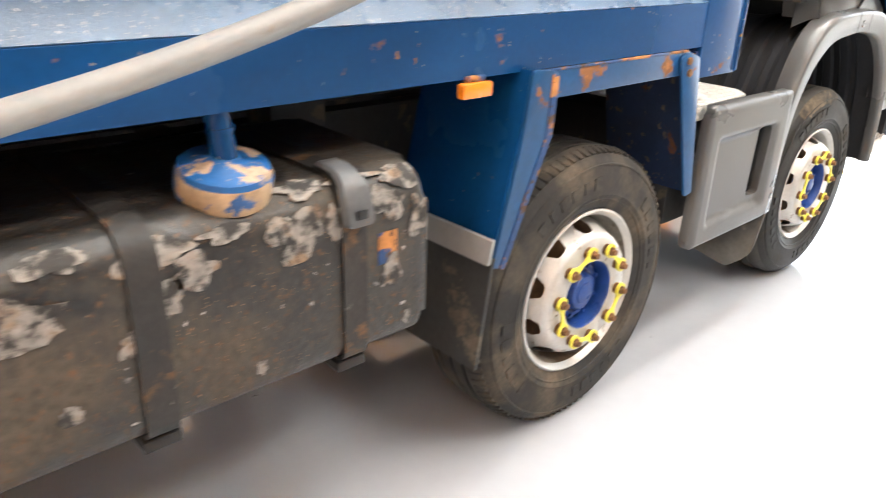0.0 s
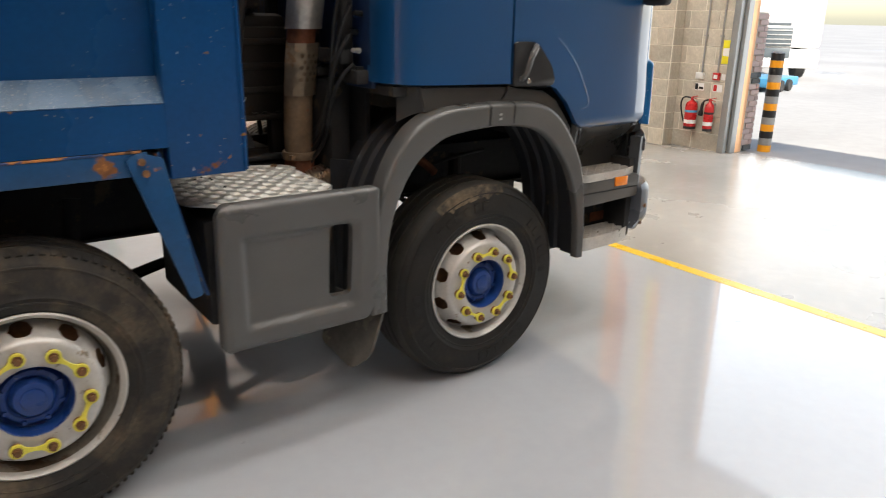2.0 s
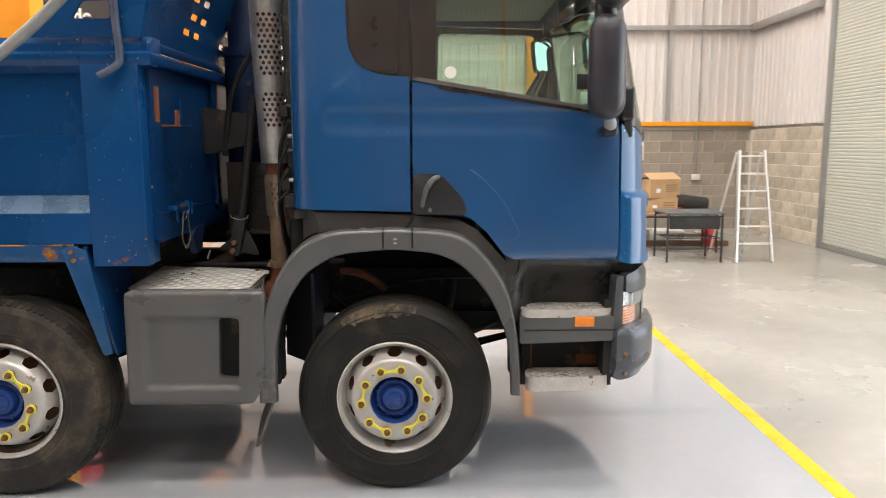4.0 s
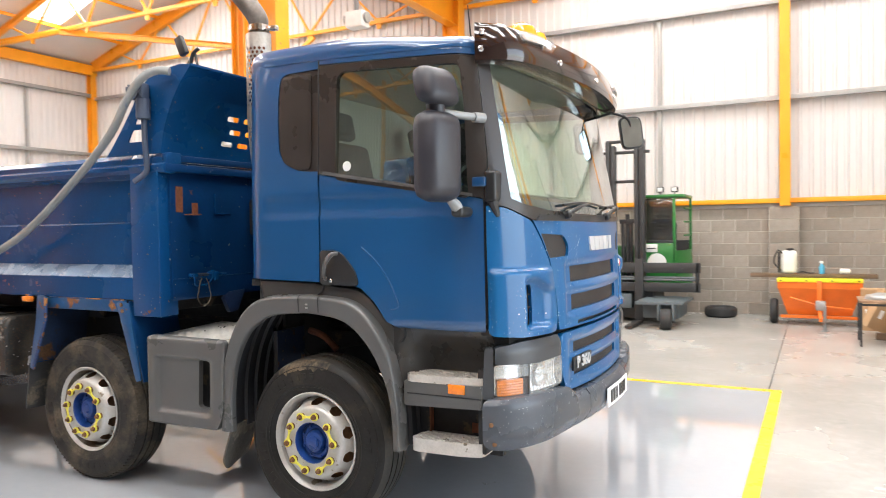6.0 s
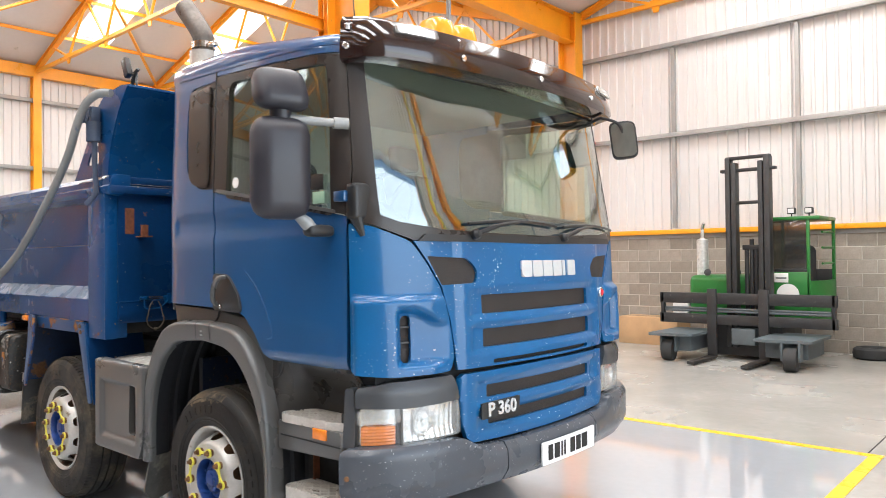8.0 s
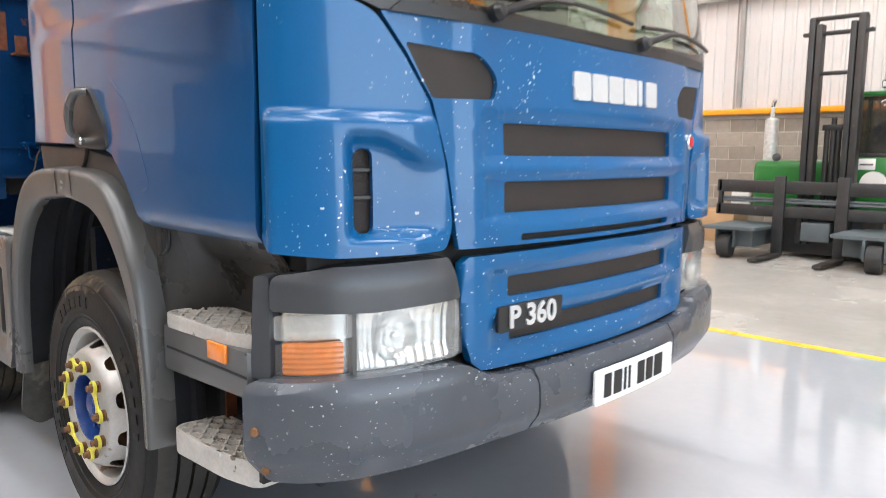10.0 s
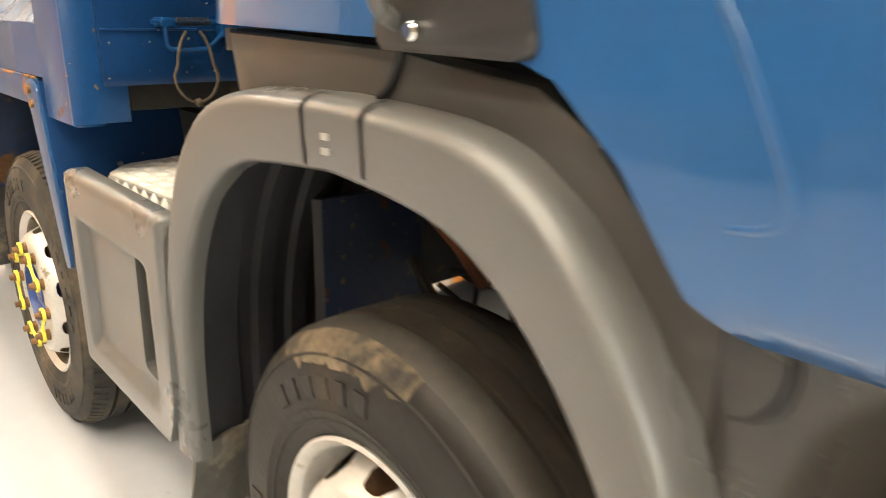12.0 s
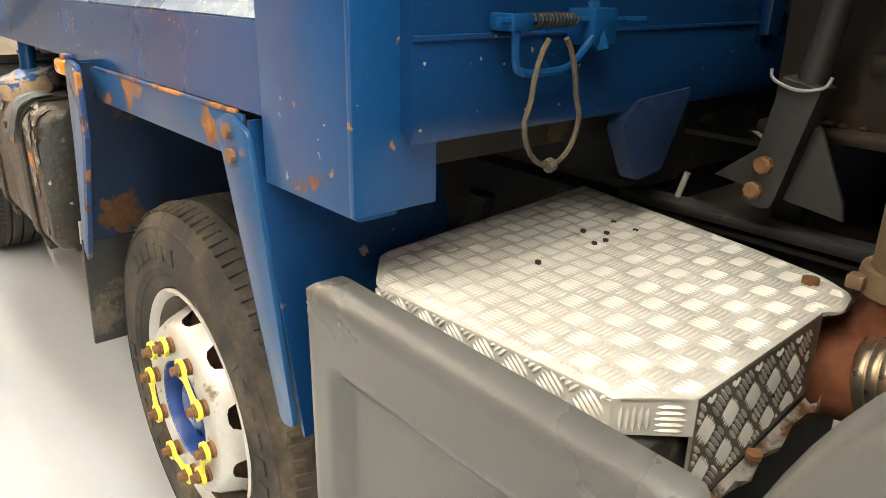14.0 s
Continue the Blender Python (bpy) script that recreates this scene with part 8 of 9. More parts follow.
# fuel tank with straps and filler
bm = B()
sec = rounded([(-1.305, 0.68), (-0.66, 0.68), (-0.66, 1.125), (-1.305, 1.125)], [0.06, 0.05, 0.08, 0.10], 6)
prism(bm, sec, "x", -4.55, -2.735, 0.03, 4)
tank = part("fuel_tank", bm, M_TANK, truck, "rusty black fuel tank with peeling white patches", sharp=50)
for x in (-2.955, -3.42, -4.1):
    bm = B()
    so = rounded([(-1.314, 0.670), (-0.653, 0.670), (-0.653, 1.134), (-1.314, 1.134)], [0.062, 0.05, 0.08, 0.105], 6)
    si = rounded([(-1.308, 0.676), (-0.659, 0.676), (-0.659, 1.128), (-1.308, 1.128)], [0.062, 0.05, 0.08, 0.105], 6)
    rr = [[bm.verts.new((xx, y, z)) for y, z in o] for o, xx in ((si, x - 0.032), (so, x - 0.032), (so, x + 0.032), (si, x + 0.032))]
    for A, C in zip(rr, rr[1:] + rr[:1]):
        for i in range(len(so)):
            j = (i + 1) % len(so)
            bm.faces.new((A[i], A[j], C[j], C[i]))
    strap = part("tank_strap", bm, M_STRAP, tank, "steel tank strap with flaking paint", sharp=40)
    part("tank_bracket", box(B(), (x - 0.04, -1.29, 0.645), (x + 0.04, -0.45, 0.672), 0.004), M_UNDER, tank, "dirty tank bracket")
    if x == -3.42:
        continue
    bm = B()
    lever = smooth_path([(-1.20, 1.142), (-1.262, 1.138), (-1.305, 1.112), (-1.325, 1.06), (-1.330, 1.03)], 5)
    cols = []
    for k_, (y, z) in enumerate(lever):
        w_ = 0.030 + 0.012 * smoothstep(0.3, 0.6, k_ / len(lever)) - 0.016 * smoothstep(0.85, 1.0, k_ / len(lever))
        nrm = Vector((0, -0.7, 0.7)) if k_ < len(lever) * 0.6 else Vector((0, -1, 0.1))
        cols.append([bm.verts.new(Vector((x + sx * w_, y, z)) + nrm * d_) for sx, d_ in ((-1, 0), (-0.8, 0.014), (0.8, 0.014), (1, 0))])
    for A, C in zip(cols, cols[1:]):
        for i in range(4):
            bm.faces.new((A[i], A[(i + 1) % 4], C[(i + 1) % 4], C[i]))
    bm.faces.new(cols[0]), bm.faces.new(cols[-1][::-1])
    part("strap_buckle", bm, M_BUCKLE, tank, "grey curved strap lever", sharp=50)
    part("buckle_slot", box(B(), (x - 0.014, -1.346, 1.048), (x + 0.014, -1.338, 1.068), 0.002), M_INK, tank)
TP = rounded([(-0.66, 1.1275), (-1.3075, 1.1275), (-1.3075, 0.69)], [0, 0.10, 0], 10)
TL = np.r_[0, np.cumsum([math.dist(a, b) for a, b in zip(TP, TP[1:])])]


def peel(x, u, rx, ru, seed):
    """A flake of bared primer, ragged, lying on the tank's skin; u: the way from the tank's back edge over its top."""
    out = []
    for k in range(36):
        a = 2 * math.pi * k / 36
        r = 1 + 0.7 * noise.noise(Vector((math.cos(a) * 1.3, math.sin(a) * 1.3, seed))) + 0.22 * noise.noise(Vector((math.cos(a) * 3, math.sin(a) * 3, seed))) + 0.12 * noise.noise(Vector((math.cos(a) * 9, math.sin(a) * 9, seed)))
        out.append((x + rx * r * math.cos(a), u + ru * r * math.sin(a)))
    pl_ = lambda s, v, t: (s, float(np.interp(v, TL, [p[0] for p in TP])) - 0.0012 + t, float(np.interp(v, TL, [p[1] for p in TP])) + 0.0012 - t)
    part("peeled_patch", panel(out, [], pl_, 0.03, 0.001), M_PEEL, tank, "flaked patch of bare primer")


for i_, (x_, u_, rx_, ru_) in enumerate(((-2.80, 0.62, 0.05, 0.03), (-2.86, 0.68, 0.05, 0.04), (-2.765, 0.74, 0.025, 0.06), (-2.85, 0.86, 0.028, 0.045), (-3.06, 0.60, 0.05, 0.025), (-3.10, 0.70, 0.07, 0.05), (-3.33, 0.72, 0.05, 0.035), (-3.42, 0.68, 0.04, 0.05), (-3.56, 0.64, 0.05, 0.03), (-3.66, 0.72, 0.10, 0.05), (-3.72, 0.62, 0.05, 0.02), (-3.58, 0.93, 0.022, 0.018), (-2.80, 1.0, 0.014, 0.02), (-3.20, 0.98, 0.012, 0.02), (-3.22, 1.06, 0.012, 0.014), (-2.93, 0.60, 0.07, 0.02), (-3.46, 0.83, 0.02, 0.03), (-3.38, 0.76, 0.03, 0.05), (-3.40, 0.66, 0.06, 0.03), (-3.25, 0.66, 0.05, 0.016), (-3.00, 0.70, 0.02, 0.05), (-3.41, 0.90, 0.012, 0.03))):
    peel(x_, u_, rx_, ru_, i_ * 3.7)
bm = B()
lathe(bm, [(0.094, 0.034), (0.090, 0.046), (0.05, 0.052), (0.03, 0.06), (0, 0.061)], (-3.20, -1.205, 1.14), (0, -0.25, 1), 32)
cap_ = part("filler_cap", bm, M_CAPBLUE, tank, "chipped blue filler cap")
part("cap_side", lathe(B(), [(0.086, -0.028), (0.094, -0.02), (0.097, 0.0), (0.097, 0.03), (0.0945, 0.0345)], (-3.20, -1.205, 1.14), (0, -0.25, 1), 32), M_CAPSIDE, cap_, "bare rusty side of the cap")
part("filler_collar", lathe(B(), [(0.10, -0.06), (0.10, -0.035), (0.085, -0.03)], (-3.20, -1.205, 1.14), (0, -0.25, 1), 28), M_RUBBER, tank)
bm = B()
tube(bm, [(-3.192, -1.205, 1.185), (-3.20, -1.195, 1.30)], 0.026, 14)
tube(bm, [(-3.196, -1.20, 1.250), (-3.1965, -1.20, 1.258)], 0.030, 14)
part("body_stay", bm, M_BODY, truck, "blue upright above the filler")
part("tank_patch", box(B(), (-2.885, -1.308, 0.905), (-2.83, -1.303, 0.985), 0.001), M_EDGE, tank, "torn orange label")
for x0, x1, y in ((-4.3, -2.75, -0.62),):
    part("air_tank", lathe(B(), [(0, 0), (0.10, 0.02), (0.13, 0.08), (0.13, 1.2), (0.10, 1.28), (0, 1.3)], (-4.1, 0.8, 0.85), (1, 0, 0), 24), M_UNDER, truck)
bm = B()
tube(bm, smooth_path([(-2.5, -0.7, 1.25), (-2.75, -0.75, 1.22), (-3.1, -0.72, 1.25), (-3.6, -0.7, 1.22)], 5), 0.018, 8)
box(bm, (-2.75, -0.60, 1.05), (-2.55, -0.45, 1.30), 0.01)
part("underbody_pipe", bm, M_UNDER, truck)

# ---- block and brick pieces of the walls ----
def share(ob, name, parent, m):
    """One more piece on the same mesh."""
    o = bpy.data.objects.new(name, ob.data)
    scene.collection.objects.link(o)
    o.parent = parent
    o.matrix_basis = m
    return o


def piece(w, d, h, bev, material, name):
    bm = B()
    box(bm, (-w / 2, -d / 2, 0), (w / 2, d / 2, h), bev, 1)
    me = bpy.data.meshes.new(name)
    bm.to_mesh(me)
    bm.free()
    me.materials.append(material)
    return me


def lay(name, mesh, half, parent, run, skip, first, axis, at, courses, height, gap=0.01, turn=0.0):
    """Courses of pieces in stretcher bond along x or y."""
    a0, a1 = run
    w = mesh.dimensions_w
    for c in range(courses):
        z = first + c * (height + gap)
        u = a0 + (0 if c % 2 == 0 else -(w + gap) / 2)
        while u < a1 - 0.02:
            lo, hi = max(u, a0), min(u + w, a1)
            if hi - lo > 0.05:
                m_ = mesh.me if hi - lo > w * 0.75 else half
                k = (hi - lo) / (w if m_ is mesh.me else w * 0.5 - gap / 2)
                o = bpy.data.objects.new(name, m_)
                scene.collection.objects.link(o)
                o.parent = parent
                j = random.uniform(-0.002, 0.002)
                mid = (lo + hi) / 2
                loc = (mid, at + j, z) if axis == "x" else (at + j, mid, z)
                o.matrix_basis = Matrix.LocRotScale(loc, Euler((0, 0, 0 if axis == "x" else math.pi / 2)), (k, 1, 1))
            u += w + gap


class Unit:
    def __init__(self, w, d, h, bev, material, name):
        self.me, self.dimensions_w = piece(w, d, h, bev, material, name), w
        self.half = piece(w * 0.5 - 0.005, d, h, bev, material, name)


BLK = Unit(0.440, 0.06, 0.218, 0.005, M_BLOCK, "block")
BLK_TAN = Unit(0.440, 0.06, 0.218, 0.005, M_TANBLOCK, "block")
lay("block", BLK, BLK.half, wall_back, (VALLEY + 0.25, 1.82), None, 0.004, "x", YB + 0.022, 9, 0.218)
lay("block", BLK, BLK.half, wall_back, (2.33, XR - 0.05), None, 0.004, "x", YB + 0.022, 9, 0.218)
pil = tagged(part("pilaster", box(B(), (1.823, YB - 0.214, 0), (2.327, YB - 0.004, BLOCK_TOP)), M_MORTAR), "grey concrete block pilaster under the orange post", "pilaster", kind="structure")
PBL = Unit(0.49, 0.03, 0.218, 0.004, M_BLOCK, "block")
for c in range(9):
    for k_, (x_, y_, r_, s_) in enumerate(((2.075, YB - 0.205, 0, 1), (1.832, YB - 0.09, math.pi / 2, 0.45), (2.318, YB - 0.09, math.pi / 2, 0.45))):
        o = bpy.data.objects.new("block", PBL.me)
        scene.collection.objects.link(o)
        o.parent = pil
        o.matrix_basis = Matrix.LocRotScale((x_, y_, 0.004 + c * 0.228), Euler((0, 0, r_)), (s_, 1, 1))
lay("block", BLK_TAN, BLK_TAN.half, wall_east, (OPEN1 + 0.1, 2.72), None, 0.004, "y", XR + 0.022, 9, 0.218)
lay("block", BLK_TAN, BLK_TAN.half, wall_east, (SHUT1 + 0.06, YB - 0.06), None, 0.004, "y", XR + 0.022, 9, 0.218)
PBL_TAN = Unit(0.49, 0.03, 0.218, 0.004, M_TANBLOCK, "block")
pil2 = tagged(part("pilaster", box(B(), (XR - 0.214, 2.723, 0), (XR - 0.004, 3.215, BLOCK_TOP)), M_TANMORTAR), "tan concrete block pier beside the orange column", "pilaster", kind="structure")
for c in range(9):
    for k_, (x_, y_, r_, s_) in enumerate(((XR - 0.205, 2.975, math.pi / 2, 1), (XR - 0.09, 2.732, 0, 0.46))):
        for h_ in ((0,) if (c % 2 or k_) else (-1, 1)):
            o = bpy.data.objects.new("block", PBL_TAN.me)
            scene.collection.objects.link(o)
            o.parent = pil2
            o.matrix_basis = Matrix.LocRotScale((x_, y_ + h_ * 0.124, 0.004 + c * 0.228), Euler((0, 0, r_)), (s_ if not h_ else 0.49, 1, 1))

brick_pier = tagged(part("brick_pier", box(B(), (XR + 0.31, OPEN1 + 0.012, 0), (XR + 0.605, OPEN1 + 0.6, 1.815)), M_MORTAR), "pale red brick pier outside the doorway", "pier", kind="structure")
BRK = Unit(0.215, 0.03, 0.065, 0.003, M_BRICK, "brick")
BRK_DARK = Unit(0.215, 0.03, 0.065, 0.003, M_MACHGREY, "brick")
for c in range(24):
    u_ = BRK_DARK if c in (0, 12, 13) else BRK
    lay("brick", u_, u_.half, brick_pier, (XR + 0.31, XR + 0.605), None, 0.004 + c * 0.075, "x", OPEN1 + 0.005, 1, 0.065) if c % 2 else lay("brick", u_, u_.half, brick_pier, (XR + 0.42, XR + 0.605), None, 0.004 + c * 0.075, "x", OPEN1 + 0.005, 1, 0.065)
    lay("brick", u_, u_.half, brick_pier, (OPEN1 + 0.03, OPEN1 + 0.6), None, 0.004 + c * 0.075, "y", XR + 0.61, 1, 0.065)

# ---- beside the doorway ----
def extinguisher(y, cyl_r, label, hose):
    x = XR - 0.10
    ob = thing("fire_extinguisher", (x, y, 0.28), label, "fire extinguisher", "extinguishers on the pier")
    part("cylinder", lathe(B(), [(0, 0), (cyl_r * 0.95, 0.0), (cyl_r, 0.012), (cyl_r, 0.30), (cyl_r * 0.85, 0.345), (cyl_r * 0.4, 0.375), (0.02, 0.385), (0.02, 0.40), (0, 0.40)], (x, y, 0.28), (0, 0, 1), 24), M_RED, ob, "red cylinder")
    part("base_ring", lathe(B(), [(cyl_r + 0.002, -0.005), (cyl_r + 0.002, 0.03)], (x, y, 0.28), (0, 0, 1), 24), M_BLACK, ob)
    bm = B()
    box(bm, (x - 0.02, y - 0.015, 0.675), (x + 0.02, y + 0.015, 0.70), 0.004)
    beam(bm, (x, y + 0.01, 0.70), (x - 0.03, y - 0.10, 0.725), 0.018, 0.01)
    beam(bm, (x, y + 0.01, 0.69), (x - 0.03, y - 0.09, 0.685), 0.018, 0.008)
    part("valve", bm, M_RED, ob, "red squeeze handle")
    part("label", lathe(B(), [(cyl_r + 0.0015, 0.07), (cyl_r + 0.0015, 0.12)], (x, y, 0.28), (0, 0, 1), 24), M_SIGNWHITE, ob)
    part("label", lathe(B(), [(cyl_r + 0.0015, 0.22), (cyl_r + 0.0015, 0.25)], (x, y, 0.28), (0, 0, 1), 24), M_BLUEPL if hose else M_INK, ob)
    bm = B()
    if hose:
        tube(bm, smooth_path([(x, y + 0.02, 0.69), (x - 0.02, y + 0.12, 0.69), (x - 0.02, y + 0.16, 0.60), (x, y + 0.14, 0.45), (x, y + cyl_r + 0.01, 0.34)], 6), 0.011, 8)
    else:
        tube(bm, smooth_path([(x, y + 0.02, 0.69), (x - 0.01, y + 0.08, 0.67), (x - 0.01, y + 0.11, 0.60), (x - 0.01, y + 0.12, 0.47)], 5), [0.012] * 8 + [0.02] * 5 + [0.03] * 3, 10)
    part("hose", bm, M_HOSE, ob, "black hose")
    part("bracket", box(B(), (x + 0.06, y - 0.03, 0.5), (XR, y + 0.03, 0.64), 0.004), M_STEEL, ob)
    return ob


extinguisher(2.385, 0.082, "red powder fire extinguisher with black hose on a wall bracket", True)
extinguisher(2.105, 0.062, "slim red gas fire extinguisher with black horn", False)


def wall_box(name, label, cat, y0, y1, z0, z1, d, m_):
    ob = thing(name, (XR, (y0 + y1) / 2, z0), label, cat)
    part("body", box(B(), (XR - d, y0, z0), (XR - 0.008, y1, z1), min(0.006, d * 0.3)), m_, ob)
    return ob


s_ = wall_box("notice", "small white fire notice with pictograms", "notice", 2.29, 2.43, 0.79, 0.89, 0.014, M_SIGNWHITE)
part("mark", box(B(), (XR - 0.016, 2.38, 0.80), (XR - 0.0135, 2.425, 0.88)), M_INK, s_)
part("mark", box(B(), (XR - 0.016, 2.30, 0.81), (XR - 0.0135, 2.365, 0.84)), M_INK, s_)
s_ = wall_box("notice", "small white fire notice with pictograms", "notice", 2.01, 2.15, 0.79, 0.89, 0.014, M_SIGNWHITE)
part("mark", box(B(), (XR - 0.016, 2.09, 0.80), (XR - 0.0135, 2.14, 0.88)), M_RED, s_)
wall_box("socket_box", "grey metal electrical switch box", "electrical box", 2.30, 2.42, 0.945, 1.03, 0.05, M_WHITEPL)
s_ = wall_box("fire_call_point", "red fire alarm call point", "alarm", 2.06, 2.155, 0.945, 1.04, 0.05, M_RED)
part("face", box(B(), (XR - 0.055, 2.08, 0.965), (XR - 0.0505, 2.135, 1.015)), M_SIGNWHITE, s_)
s_ = wall_box("notice", "small white notice with red mark", "notice", 1.985, 2.045, 0.95, 1.03, 0.014, M_SIGNWHITE)
s_ = wall_box("notice", "fluorescent yellow paper notice on the block pier", "notice", 1.965, 2.075, 1.16, 1.46, 0.014, M_SIGNYEL)
part("mark", box(B(), (XR - 0.016, 1.975, 1.26), (XR - 0.0135, 2.065, 1.36)), M_SIGNWHITE, s_)
for y in (2.34, 2.10):
    ob = thing("conduit", (XR - 0.02, y, 1.03), "grey steel cable conduit running up the wall", "conduit")
    part("pipe", tube(B(), [(XR - 0.025, y, 1.03), (XR - 0.025, y - 0.01, BLOCK_TOP + 0.05), (XR - 0.05, y - 0.12, 2.6), (XR - 0.05, y - 0.15, 4.5)], 0.012, 8), M_GIRT, ob)
    part("clip", box(B(), (XR - 0.035, y - 0.025, 1.50), (XR - 0.008, y + 0.025, 1.52), 0.002), M_GIRT, ob)
bol = thing("bollard", (7.44, 1.73, -0.02), "round bollard with black, yellow and grey bands", "bollard")
part("post", lathe(B(), [(0.085, 0), (0.085, 1.32), (0.06, 1.345), (0, 1.35)], (7.44, 1.73, -0.02), (0, 0, 1), 24), M_STEEL, bol)
z = 0.0
seq = [M_ORANGE, M_GIRT, M_INK, M_ORANGE, M_GIRT, M_INK, M_ORANGE, M_GIRT, M_INK, M_ORANGE, M_GIRT, M_INK, M_ORANGE, M_INK]
for m_ in seq:
    part("band", lathe(B(), [(0.087, z), (0.087, z + 0.092)], (7.44, 1.73, -0.02), (0, 0, 1), 24), m_, bol)
    z += 0.0945

# ---- outside in the yard ----
def parked_lorry(x, y, rz, label, paint=None):
    """A cab-over lorry seen from afar: cab, windscreen, grille, bumper, wheels, flat body."""
    ob = thing("parked_lorry", (x, y, 0), label, "lorry")
    m_ = pose(x, y, -0.02, 0, 0, rz)
    P = lambda a, b, bev=0.04: box(B(), a, b, bev, 2, m_)
    part("cab", P((-2.0, -1.22, 0.95), (0, 1.22, 3.3), 0.12), paint or M_SIGNWHITE, ob)
    for sy in (-1, 1):
        part("side_window", P((-1.35, min(sy * 1.21, sy * 1.228), 2.1), (-0.35, max(sy * 1.21, sy * 1.228), 2.85), 0.004), M_GLOSSBLACK, ob)
        part("wing", P((-1.95, min(sy * 0.95, sy * 1.23), 0.55), (-0.85, max(sy * 0.95, sy * 1.23), 1.0), 0.06), M_MACHGREY if paint else M_SIGNWHITE, ob)
    # Opaque pale sheet: the sky's reflection as the windscreen's colour.
    part("windscreen", P((-0.02, -1.08, 2.1), (0.012, 1.08, 2.95), 0.005), M_GIRT if paint else M_WHITEPL, ob)
    part("grille", P((-0.02, -0.40, 1.0), (0.014, 0.40, 1.52), 0.02), M_MACHGREY, ob)
    for k in range(4):
        part("grille_bar", P((0.012, -0.38, 1.05 + k * 0.125), (0.03, 0.38, 1.085 + k * 0.125), 0.003), M_GIRT, ob)
    part("lower_grille", P((-0.02, -0.38, 0.66), (0.07, 0.38, 0.95), 0.02), M_MACHGREY, ob)
    part("mark_bar", P((0.0, -0.32, 1.58), (0.012, 0.32, 1.66), 0.003), M_MACHGREY, ob)
    part("bumper", P((-0.1, -1.2, 0.38), (0.06, 1.2, 0.92), 0.05), M_MACHGREY if paint else M_SIGNWHITE, ob)
    for y_ in (-0.85, 0.85):
        part("head_lamp", P((0.055, y_ - 0.2, 0.62), (0.075, y_ + 0.2, 0.78), 0.008), M_GIRT if paint else M_SIGNWHITE, ob)
    part("chassis", P((-8.5, -1.2, 0.8), (-2.1, 1.2, 1.15), 0.02), M_MACHGREY if paint else M_SIGNWHITE, ob)
    part("body", P((-8.5, -1.22, 1.15), (-2.2, 1.22, 2.6), 0.02), M_DARKBLUE if paint else M_SIGNWHITE, ob)
    for xx in (-1.4, -6.0, -7.4):
        for sy in (-1, 1):
            part("wheel", lathe(B(), [(0.28, -0.15), (0.5, -0.14), (0.52, -0.05), (0.5, 0.12), (0.28, 0.15), (0.0, 0.10)], m_ @ Vector((xx, sy * 1.05, 0.52)), m_.to_3x3() @ Vector((0, sy, 0)), 24), M_TYRE_OLD, ob)
    return ob


def low_trailer(x, y, rz, colour, label):
    ob = thing("flat_trailer", (x, y, 0), label, "trailer")
    m_ = pose(x, y, -0.02, 0, 0, rz)
    part("bed", box(B(), (-0.4, -0.5, 0.12), (1.3, 0.5, 0.34), 0.03, 2, m_), colour, ob)
    for xx in (0.1, 0.6):
        for sy in (-1, 1):
            part("wheel", lathe(B(), [(0.06, -0.06), (0.14, -0.06), (0.15, 0.0), (0.14, 0.06), (0.06, 0.06), (0, 0.04)], m_ @ Vector((xx, sy * 0.52, 0.15)), m_.to_3x3() @ Vector((0, sy, 0)), 20), M_TYRE_OLD, ob)
    return ob

parked_lorry(18.9, 8.35, 224, "white cab-over lorry parked far off in the yard")
low_trailer(15.6, 6.8, 8, M_TRAILER, "low blue plant trailer in the yard")
parked_lorry(-1.0, -8.7, 0, "blue lorry parked along the other side of the hall", M_CAB)

